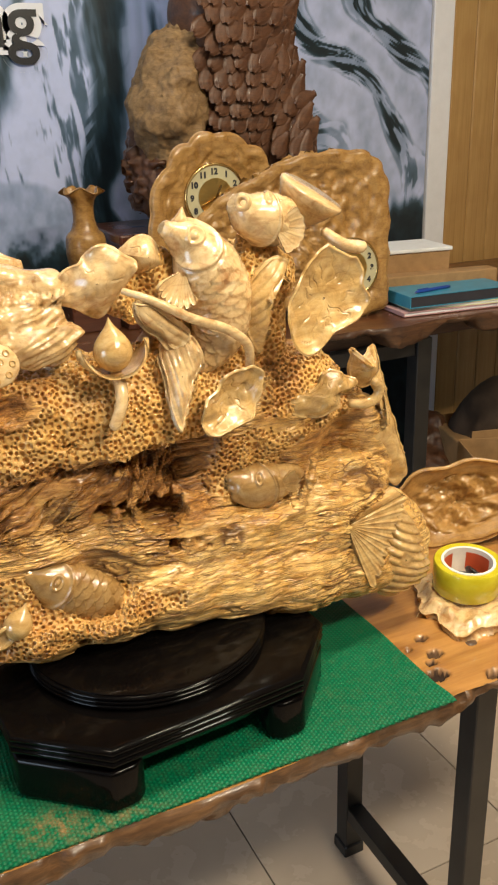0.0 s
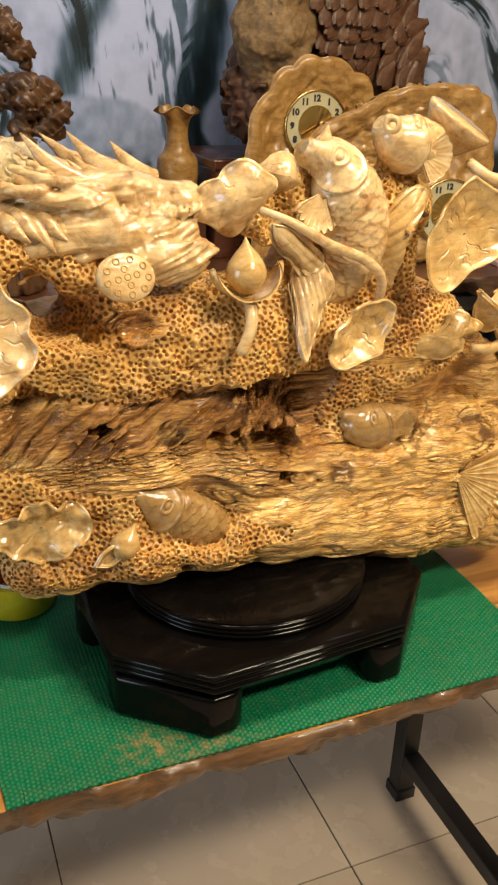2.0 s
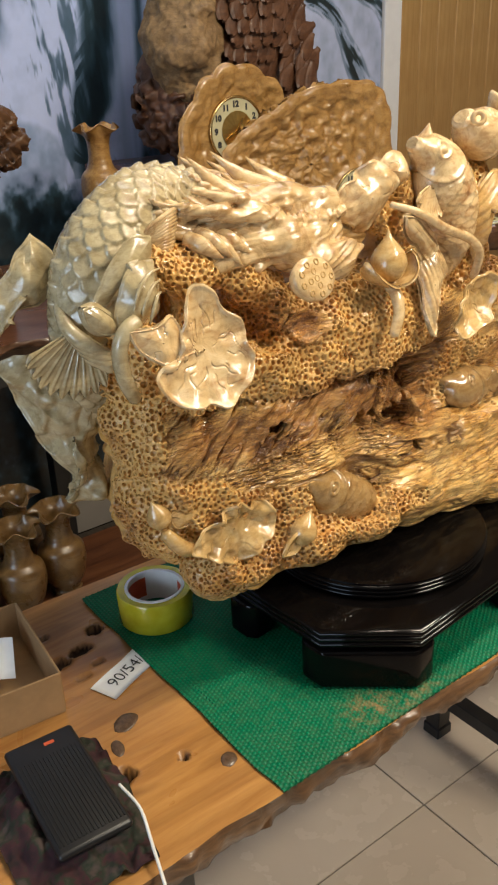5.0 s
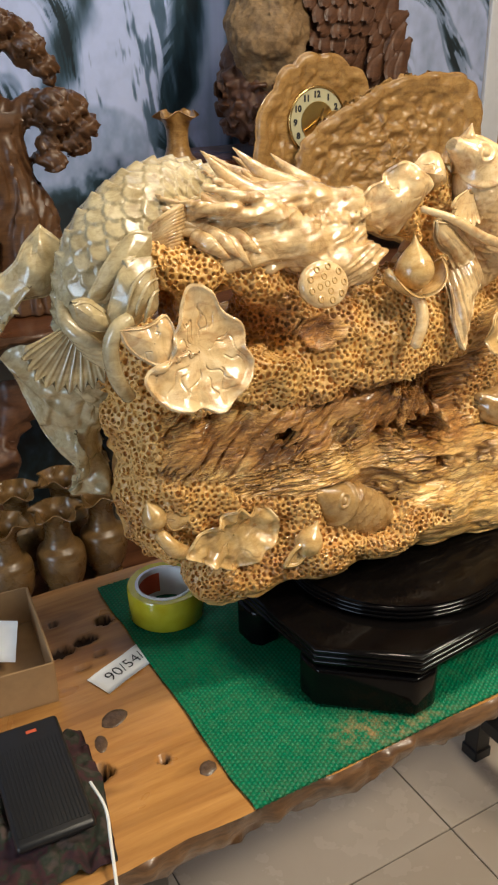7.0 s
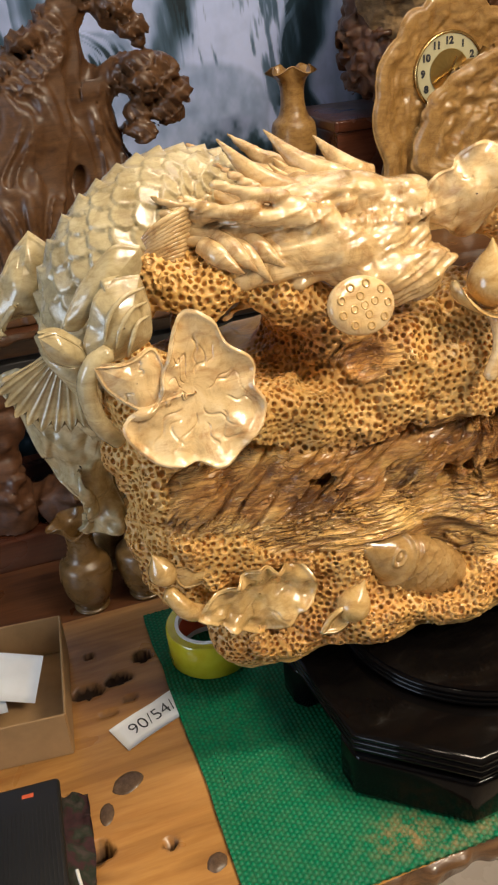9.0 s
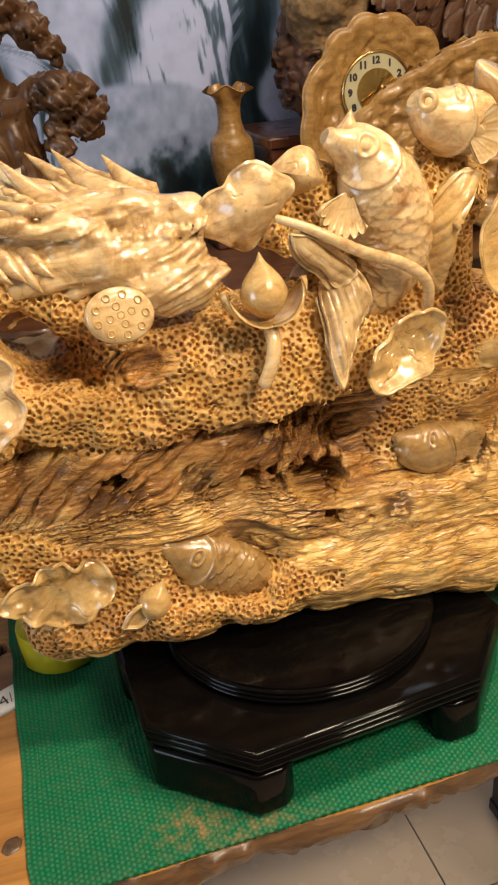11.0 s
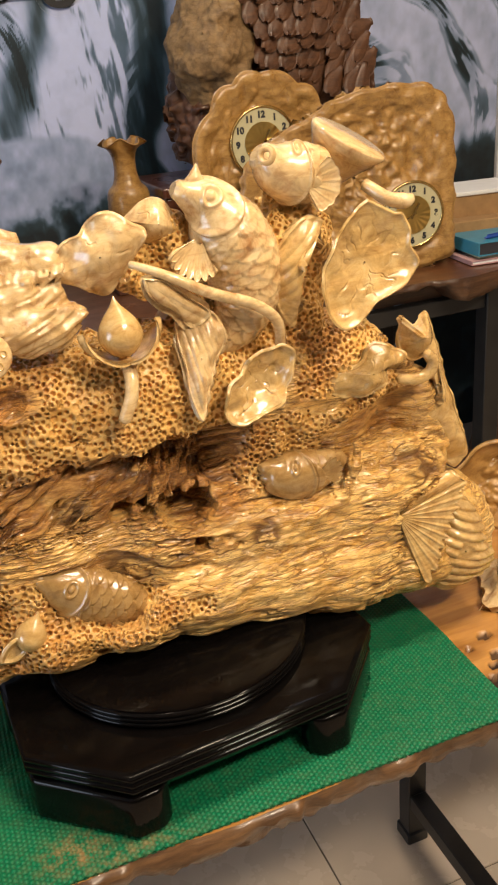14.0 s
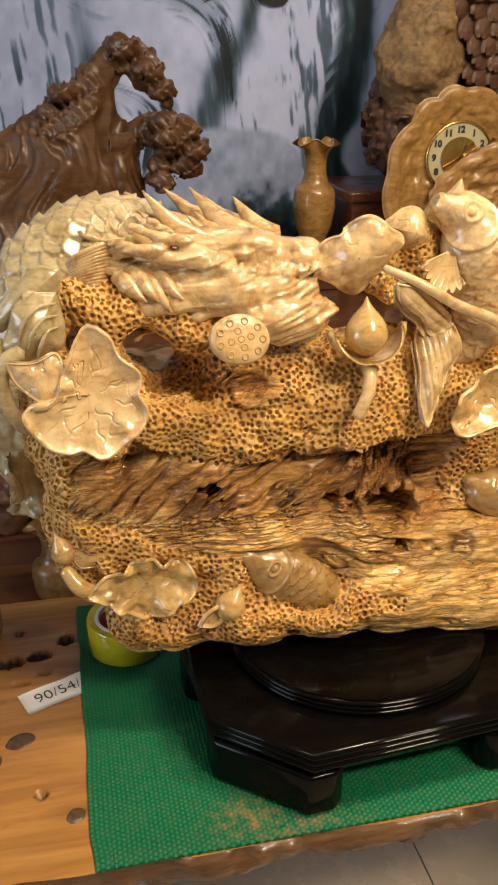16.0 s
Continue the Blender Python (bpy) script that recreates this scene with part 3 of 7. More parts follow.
# ---- front table ----
def live_edge_table(name, label, x0, x1, y0, y1, z, thick, holes, mats, seed, step_m=0.005, wave=0.012):
    """A slab with a ragged natural front edge; holes: (x, y, rx, ry, depth) rows."""
    ob = thing(name, label, "table")
    xs = np.arange(x0, x1 + 1e-6, step_m)
    p = np.stack([xs * 7, 0 * xs, 0 * xs + seed], -1)
    edge = y0 - wave * fbm(p, 4, seed)
    ny = int((y1 - y0) / step_m)
    t = np.linspace(0, 1, ny)
    X = np.repeat(xs[:, None], ny, 1)
    Y = edge[:, None] + (y1 + 0.004 * np.sin(xs * 9)[:, None] - edge[:, None]) * t[None, :]
    Z = np.full_like(X, z)
    hole = np.zeros_like(X)
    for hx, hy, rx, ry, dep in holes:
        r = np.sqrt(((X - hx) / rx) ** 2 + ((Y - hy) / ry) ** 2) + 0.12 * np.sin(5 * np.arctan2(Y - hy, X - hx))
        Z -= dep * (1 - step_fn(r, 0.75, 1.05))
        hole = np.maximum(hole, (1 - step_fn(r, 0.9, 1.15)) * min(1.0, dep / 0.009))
    top = np.stack([X, Y, Z], -1)
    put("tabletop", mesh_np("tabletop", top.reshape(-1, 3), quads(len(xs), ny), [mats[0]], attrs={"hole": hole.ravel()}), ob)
    # bark edge: rounded, lumpy, running under the top
    prof = np.array([(0.0, 0.0), (-0.004, -0.006), (-0.006, -0.02), (-0.003, -0.034), (0.004, -0.043), (0.03, -0.048), (0.2, -0.05)]) * [1, thick / 0.05]
    rows = []
    for i, (dy, dz) in enumerate(prof):
        q = np.stack([xs * 26, np.full_like(xs, i * 0.8), np.full_like(xs, seed)], -1)
        lump = 0.0 if i == 0 else 1.0
        q2 = np.stack([xs * 60, np.full_like(xs, i * 1.7), np.full_like(xs, seed + 3)], -1)
        thin = 0.30 + 0.70 * step_fn(fbm(np.stack([xs * 5, 0 * xs, 0 * xs + seed], -1), 3, seed + 21), -0.35, 0.35)
        rows.append(np.stack([xs, edge + dy - lump * (0.007 * fbm(q, 3, seed + 5) + 0.005 * vnoise(q2, 9)), z + dz * thin + lump * 0.004 * vnoise(q2, seed + 9) * (0 if i > 4 else 1)], -1))
    g = np.stack(rows, 1)
    put("bark_edge", mesh_np("bark_edge", g.reshape(-1, 3), quads(len(xs), len(prof))[:, ::-1], [mats[1]]), ob, label="rough live edge with bark and varnish")
    part("underside", bm_box((x0, y0 + 0.07, z - thick), (x1, y1, z - 0.028)), mats[1], ob)
    return ob


def step_fn(v, a, b):
    t = np.clip((v - a) / (b - a), 0, 1)
    return t * t * (3 - 2 * t)


HOLES = [(-0.552, 0.006, 0.017, 0.013, 0.03), (-0.479, -0.012, 0.007, 0.006, 0.02), (0.329, -0.027, 0.013, 0.010, 0.008), (0.335, 0.015, 0.011, 0.008, 0.008),
         (0.312, -0.042, 0.009, 0.007, 0.009), (0.300, -0.070, 0.019, 0.013, 0.010), (0.30, 0.0, 0.006, 0.005, 0.015), (0.375, -0.105, 0.014, 0.01, 0.015),
         (-0.522, 0.235, 0.020, 0.011, 0.010), (-0.482, 0.243, 0.018, 0.010, 0.009), (-0.444, 0.272, 0.013, 0.012, 0.014), (-0.51, 0.300, 0.008, 0.005, 0.008), (-0.475, 0.205, 0.010, 0.004, 0.006), (-0.505, 0.190, 0.012, 0.005, 0.004)]
front_table = live_edge_table("live_edge_table", "varnished orange pine slab table on black steel legs", -1.05, 0.80, -0.128, 0.378, 0.76, 0.042, HOLES, (M_TABLE, M_EDGE), 3, 0.004, 0.008)


def leg(x, y, top, w, parent, foot=True):
    ob = part("leg", bm_box((x - w / 2, y - w / 2, 0.0), (x + w / 2, y + w / 2, top), 0.002, 1), M_STEEL, parent)
    if foot:
        part("foot", bm_box((x - w / 2 - 0.004, y - w / 2 - 0.004, 0.0), (x + w / 2 + 0.004, y + w / 2 + 0.004, 0.03), 0.003, 1), M_BLACK, ob, "black rubber foot cap")


for lx_ in (LEG_R, LEG_L):
    for ly_ in (LEG_F, 0.335):
        leg(lx_, ly_, 0.715, 0.04, front_table)
    part("crossbar", bm_box((lx_ - 0.018, LEG_F + 0.02, 0.10), (lx_ + 0.018, 0.315, 0.135), 0.002, 1), M_STEEL, front_table)
    part("top_bar", bm_box((lx_ - 0.018, LEG_F + 0.02, 0.68), (lx_ + 0.018, 0.315, 0.712), 0.002, 1), M_STEEL, front_table)
part("rail", bm_box((LEG_L + 0.02, LEG_F - 0.015, 0.675), (LEG_R - 0.02, LEG_F + 0.015, 0.708), 0.002, 1), M_STEEL, front_table)


def knot(x, y, rx, ry, rz, spin=0, z=0.76):
    bm = bmesh.new()
    bmesh.ops.create_icosphere(bm, subdivisions=3, radius=1.0)
    for v in bm.verts:
        w = 1 + 0.12 * noise.noise(v.co * 2.2 + Vector((x * 40, y * 40, 0)))
        v.co = Vector((v.co.x * rx * w, v.co.y * ry * w, v.co.z * rz))
    part("knot", bm, M_KNOT, front_table, "polished grey-brown knot", smooth=True, m=pose(x, y, z - rz * 0.25, 0, 0, spin))


knot(-0.504, 0.080, 0.019, 0.014, 0.003, 25)
knot(-0.533, 0.048, 0.008, 0.015, 0.0022, -15)
knot(-0.441, -0.050, 0.012, 0.010, 0.003, 40)
knot(0.395, -0.03, 0.010, 0.008, 0.003)

# ---- green mat on the table ----
MX0, MX1, MY0, MY1 = -0.426, 0.286, -0.130, 0.346
gx, gy = np.meshgrid(np.linspace(MX0, MX1, 470), np.linspace(MY0, MY1, 316), indexing="ij")
ru, rv = gx / 0.0052, gy / 0.0062
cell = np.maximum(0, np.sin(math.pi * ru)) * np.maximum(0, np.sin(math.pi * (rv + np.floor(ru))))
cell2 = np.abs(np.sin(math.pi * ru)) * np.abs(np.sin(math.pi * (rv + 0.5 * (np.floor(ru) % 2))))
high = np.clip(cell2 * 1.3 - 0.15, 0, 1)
lift = 0.0014 * fbm(np.stack([gx * 9, gy * 9, 0 * gx], -1).reshape(-1, 3), 2, 4).reshape(gx.shape)
gz = 0.7632 + 0.0019 * high + np.maximum(lift, 0)
over = np.clip((-0.118 - gy) / 0.01, 0, 1)
gz -= 0.0012 * over
gx2 = gx + 0.0025 * vnoise(np.stack([gy * 25, gx * 0, gx * 0], -1).reshape(-1, 3), 6).reshape(gx.shape) * ((np.abs(gx - MX0) < 0.02) | (np.abs(gx - MX1) < 0.02))
dirt = np.exp(-(((gx + 0.255) / 0.035) ** 2 + ((gy + 0.095) / 0.022) ** 2)) + 0.6 * np.exp(-(((gx + 0.20) / 0.05) ** 2 + ((gy + 0.118) / 0.012) ** 2)) + 0.07
v, f = sheet(np.stack([gx2, gy, gz], -1), 0.0022)
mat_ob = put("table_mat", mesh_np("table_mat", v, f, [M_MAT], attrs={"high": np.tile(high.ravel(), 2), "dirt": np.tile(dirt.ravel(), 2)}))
tagged(mat_ob, "green woven vinyl mat with dusty patch on the table", "mat")

# ---- black stand under the carving ----
ST = pose(-0.073, 0.069, 0, 0, 0, 4.5)
stand = thing("display_stand", "black lacquered eight-sided stand with moulded round top", "stand", m=ST)


def octagon(hx, hy, cx, cy):
    return [(-hx + cx, -hy), (hx - cx, -hy), (hx, -hy + cy), (hx, hy - cy), (hx - cx, hy), (-hx + cx, hy), (-hx, hy - cy), (-hx, -hy + cy)]


def moulding(levels, hx, hy, cx, cy):
    bm = bmesh.new()
    rings = []
    for off, z in levels:
        rings.append([bm.verts.new((x, y, z)) for x, y in octagon(hx + off, hy + off, cx + off * 0.59, cy + off * 0.59)])
    for p, q in zip(rings, rings[1:]):
        for i in range(8):
            j = (i + 1) % 8
            bm.faces.new((p[i], p[j], q[j], q[i]))
    bm.faces.new(rings[0][::-1])
    bm.faces.new(rings[-1])
    return bm


def reeds(z0, z1, n, deep):
    out = []
    for i in range(n):
        a, b = z0 + (z1 - z0) * i / n, z0 + (z1 - z0) * (i + 1) / n
        for t in np.linspace(0, 1, 6):
            out.append((-deep + deep * math.sin(math.pi * t) ** 0.6, a + (b - a) * t))
    return out


OX, OY, CX, CY = 0.220, 0.174, 0.091, 0.088
part("frame", moulding([(-0.010, 0.819), (-0.004, 0.829)] + reeds(0.8295, 0.8535, 3, 0.0035) + [(-0.008, 0.855)], OX, OY, CX, CY), M_LACQUER, stand, angle=50)
DZ = 0.8795
disc = [(0.001, 0.85), (0.142, 0.85), (0.1455, 0.857)] + [(0.152 + o, z) for o, z in reeds(0.858, 0.876, 3, 0.003)] + [(0.149, 0.8785), (0.142, DZ), (0.001, DZ)]
bm = bm_lathe(disc, 96)
bmesh.ops.scale(bm, vec=(1.06, 1.0, 1.0), verts=bm.verts[:])
part("turned_top", bm, M_LACQUER, stand, angle=50, m=pose(-0.002, 0.008, 0))
for sx in (-1, 1):
    for sy in (-1, 1):
        poly = [(-0.086, -0.160), (-0.100, -0.172), (-0.131, -0.172), (-0.218, -0.087), (-0.218, -0.055), (-0.208, -0.042), (-0.178, -0.042), (-0.172, -0.072), (-0.115, -0.128), (-0.088, -0.130)]
        poly = [(x * -sx, y * -sy) for x, y in poly]
        if sx * sy < 0:
            poly = poly[::-1]
        part("foot", bm_prism(poly, 0.7655, 0.8225, 0.006, 3), M_LACQUER, stand, angle=40)


# ---- printed mountain backdrop on the wall ----
def backdrop():
    z0, z1 = 0.16, 2.45
    nz = 560
    xs = np.concatenate([np.linspace(-2.6, -1.1, 120, endpoint=False), np.linspace(-1.1, 1.669, 960)])
    X, Z = np.meshgrid(xs, np.linspace(z0, z1, nz), indexing="ij")

    def field(sx, sz, seed, octs=3, tilt=0.0):
        return fbm(np.stack([(X + tilt * Z).ravel() * sx, 0 * X.ravel(), (Z - tilt * X).ravel() * sz], -1), octs, seed).reshape(X.shape)

    warp = 0.05 * field(4, 4, 60)
    xw = X + warp
    fine = field(34, 26, 63)

    def rock(tilt, seed, dense, amount, pitch=14, curl=2.2):
        """Snow masses with dense short ink strokes gathered along their flanks."""
        bend = curl * field(2.2, 2.2, seed + 1, 2)
        mass = np.sin(pitch * (X + tilt * Z) + 3.0 * bend) + 0.9 * field(7, 4, seed + 2, 2, tilt)
        flank = step_fn(mass, 0.9 - dense, 1.5 - dense)
        stroke = fbm(np.stack([((X + tilt * Z) * 62 + 13 * bend).ravel(), 0 * X.ravel(), (Z - tilt * X).ravel() * 14], -1), 3, seed + 3).reshape(X.shape)
        rim = np.exp(-(((mass - 0.9 + dense) / 0.16) ** 2))
        return 0.90 - 0.10 * step_fn(-mass, -0.5, 1.5) - amount * flank * (0.30 + 0.9 * step_fn(stroke, -0.12, 0.30)) - 0.35 * amount * rim * step_fn(stroke, -0.4, 0.2) + 0.05 * fine

    tone = rock(0.10, 160, 0.35, 0.62)

    def lay(mask, value):
        return tone * (1 - mask) + mask * value

    # snowy flanks: (top x, top z, foot x, foot z, half width at top and foot, brightness)
    streak = field(60, 9, 66, 3, 0.12)
    for tx, tz, fx, fz, wt, wf, br in [(0.42, 2.1, 0.22, 1.22, 0.03, 0.17, 0.93), (-0.30, 2.1, -0.50, 1.15, 0.05, 0.20, 0.80), (0.70, 2.1, 0.78, 1.1, 0.10, 0.12, 0.80), (-0.85, 2.2, -0.90, 1.1, 0.10, 0.25, 0.88), (-1.5, 2.2, -1.6, 1.1, 0.15, 0.3, 0.85)]:
        u = np.clip((tz - Z) / (tz - fz), 0, 1.2)
        e = (xw - (tx + (fx - tx) * u)) / (wt + (wf - wt) * u)
        m = (1 - step_fn(np.abs(e), 0.8, 1.05)) * (Z > fz - 0.08)
        tone = lay(0.6 * np.exp(-(((np.abs(e) - 1.25) / 0.25) ** 2)) * (Z > fz - 0.05), 0.12 + 0.25 * streak)
        tone = lay(m, br - 0.42 * step_fn(e + 1.3 * streak, 0.35, 1.0) + 0.05 * fine)
    # dark ravine and the waterfall beside it
    rav = np.exp(-(((xw - 0.485 - 0.05 * (Z - 1.4)) / 0.034) ** 2)) * step_fn(Z, 1.12, 1.2)
    tone = lay(np.clip(rav * 1.3, 0, 1), 0.12 + 0.18 * streak)
    fall = np.exp(-(((X - 0.575 - 0.04 * (Z - 1.4)) / 0.040) ** 4))
    tone = lay(fall, 0.80 + 0.06 * field(40, 2, 67))
    # snow-covered crags
    crag = step_fn(X, 0.82, 1.0)
    tone = lay(crag, rock(0.45, 180, 0.45, 0.72, 22, 1.1))
    # pale boulder, dark trees along the foot, and the lower left kept dark below the shelf
    e = np.hypot((xw - 0.10) / 0.25, (Z - 1.19) / 0.17)
    tone = lay((1 - step_fn(e, 0.85, 1.0)), 0.74 - 0.30 * step_fn(1.16 - Z, 0.0, 0.10) + 0.06 * fine)
    low = (1 - step_fn(Z + 0.5 * warp + 0.02 * fine, 1.07, 1.17))
    tone = lay(low * np.maximum(step_fn(Z, 0.84, 0.96), 1 - step_fn(X, 0.4, 0.7)), 0.16 + 0.22 * fine)
    trees = (1 - step_fn(Z + 0.09 * field(8, 3, 69), 1.10, 1.24)) * step_fn(X, 1.25, 1.4)
    tone = lay(trees, 0.08 + 0.1 * fine)
    mist = step_fn(field(2.0, 3.5, 64), 0.1, 0.8) * (1 - crag) * (X < 0.1)
    tone = lay(0.5 * mist, 0.75)
    v = np.stack([X * 0.9725 - 0.02, np.full_like(X, 1.742), Z], -1)
    return v.reshape(-1, 3), quads(*X.shape), np.clip(tone, 0, 1).ravel()


k = Mat("printed_backdrop", 0.28, coat=0.25)
t = k.attr("tone")
c = k.ramp(t, (0.10, (0.004, 0.009, 0.014)), (0.34, (0.020, 0.042, 0.060)), (0.52, (0.09, 0.14, 0.21)), (0.70, (0.28, 0.35, 0.53)), (0.92, (0.58, 0.64, 0.92)))
k.colour(k.mix(k.math("MULTIPLY", k.noise(30, 4, 0.7), 0.35), c, k.mix(0.5, c, (0.10, 0.15, 0.17))))
k.bump(k.noise(3, 3), 0.12, 0.01)
M_PRINT = k.m
bv, bf, bt = backdrop()
poster = put("backdrop", mesh_np("backdrop", bv, bf, [M_PRINT], attrs={"tone": bt}))
tagged(poster, "glossy printed backdrop of snowy mountains and mist", "backdrop", kind="structure")


def lettering(text, m, size, mat, parent, offset=0.0, depth=0.001, name="lettering"):
    cu = bpy.data.curves.new(name, "FONT")
    cu.body, cu.size, cu.align_x, cu.offset, cu.extrude = text, size, "RIGHT", offset, depth
    tmp = new("tmp", cu)
    me = bpy.data.meshes.new_from_object(tmp.evaluated_get(bpy.context.evaluated_depsgraph_get()))
    bpy.data.objects.remove(tmp)
    me.name = name
    me.materials.clear()
    me.materials.append(mat)
    return put(name, me, parent, m)


M_WHITEPRINT = plain("white_print", (0.80, 0.80, 0.83), 0.3, vary=0.03)
M_BLACKPRINT = plain("black_print", (0.012, 0.012, 0.016), 0.3)
lettering("ung", pose(0.262, 1.7355, 1.700, 90, 0, 0), 0.20, M_WHITEPRINT, poster, 0.020, name="letter_outline")
lettering("ung", pose(0.259, 1.7325, 1.702, 90, 0, 0), 0.20, M_BLACKPRINT, poster, 0.002, name="letter")

# white edge strip and the yellow cladding beside it
strip = structure("trim", bm_box((1.606, 1.728, 0.0), (1.692, 1.748, 2.5), 0.003, 1), M_WHITEPRINT, "white edge strip beside the backdrop")
cladding = thing("wall_cladding", "yellow wood-grained wall cladding with upright grooves", "wall", kind="structure")
board = from_bm("board", bm_box((0.0, 0.0, 0.0), (0.098, 0.016, 2.9), 0.004, 1), M_PANEL)
for i in range(16):
    put("board", board, cladding, pose(1.695 + 0.1 * i, 1.732, 0.0))

# ---- the big carving: a log with honeycombed burl, fish, lotus leaves and a dragon ----
carving = thing("wood_carving", "long varnished driftwood carving of dragon, fish and lotus on black stand", "carving", m=pose(0, 0, 0))


def step(v, a, b):
    t = np.clip((v - a) / (b - a), 0, 1)
    return t * t * (3 - 2 * t)


def comb_zone(p):
    """Where the wood is bored like a honeycomb: above 0."""
    x, y, z = p.T
    wob = 0.016 * vnoise(p * 16, 5) + 0.006 * vnoise(p * 45, 6)
    ridge = np.minimum(z - 1.122 - 0.3 * np.maximum(-0.3 - x, 0), np.minimum(1.33 - z, 0.03 - x))
    left = np.minimum(1.068 - 0.32 * (x + 0.42) - z, np.minimum(-0.045 - x, z - (0.90 + 0.30 * np.maximum(x + 0.17, 0))))
    left = np.maximum(left, np.minimum(-0.425 - x, 1.2 - z))
    column = np.minimum(z - 1.185, np.minimum(x + 0.06, 0.21 - x))
    mid = np.minimum(np.minimum(x - 0.03, 0.125 - x), np.minimum(1.135 - z, z - 1.025))
    right = np.minimum(np.minimum(x - 0.10, 0.24 - x), np.minimum(1.20 - z, z - 1.135))
    band = np.minimum(0.016 - np.abs(z - 1.115 - 0.15 * (x - 0.2)), np.minimum(x - 0.10, 0.26 - x))
    top = np.minimum(z - 1.25, -0.2 - x)
    out = ridge
    for v in (left, column, mid, right, top, band):
        out = np.maximum(out, v)
    slot = np.hypot((x + 0.225) / 0.032, (z - 1.214) / 0.020) - 1
    return np.minimum(out, 0.02 * slot) + wob


def grain_space(p, fx, fz, seed):
    """Coordinates drawn out along the grain: along the log, and slanting in the recess."""
    x, y, z = p.T
    slant = np.where(x < 0.0, 0.75, -0.12) * step(z, 1.02, 1.06) * (1 - step(x, -0.10, 0.0)) - 0.10 * (1 - step(z, 1.0, 1.05))
    w = 0.010 * vnoise(p * 15, seed) + 0.004 * vnoise(p * 50, seed + 1)
    return np.stack([(x + z * slant) * fx, y * fz * 0.5, (z - x * slant + w) * fz], -1)


def fissures(p):
    """Narrow cracks between plates of wood, 0..1."""
    a = np.exp(-((vnoise(grain_space(p, 9, 75, 3), 21) / 0.12) ** 2))
    b = np.exp(-((vnoise(grain_space(p, 20, 150, 5), 22) / 0.17) ** 2))
    c = np.exp(-((vnoise(grain_space(p, 42, 250, 6), 26) / 0.22) ** 2))
    return np.maximum(a, np.maximum(0.9 * b, 0.6 * c)) * np.clip(0.55 + 1.1 * vnoise(p * 28, 24), 0.15, 1.2)


def fibres(p):
    """Small flakes and ridges along the grain."""
    return vnoise(grain_space(p, 30, 230, 7), 23) + 0.8 * vnoise(grain_space(p, 55, 150, 9), 25)


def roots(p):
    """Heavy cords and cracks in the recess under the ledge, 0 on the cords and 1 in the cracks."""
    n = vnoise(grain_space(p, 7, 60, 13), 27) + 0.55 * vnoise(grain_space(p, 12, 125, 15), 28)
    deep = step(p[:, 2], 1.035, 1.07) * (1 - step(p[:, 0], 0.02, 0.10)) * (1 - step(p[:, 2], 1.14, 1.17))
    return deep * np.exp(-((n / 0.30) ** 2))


def ragged(x, seed, fine=0.4):
    q = np.stack([np.ravel(x) * 26, 0 * np.ravel(x), 0 * np.ravel(x) + seed], -1)
    return (vnoise(q, seed) + fine * vnoise(q * 2.7, seed + 1)).reshape(np.shape(x))


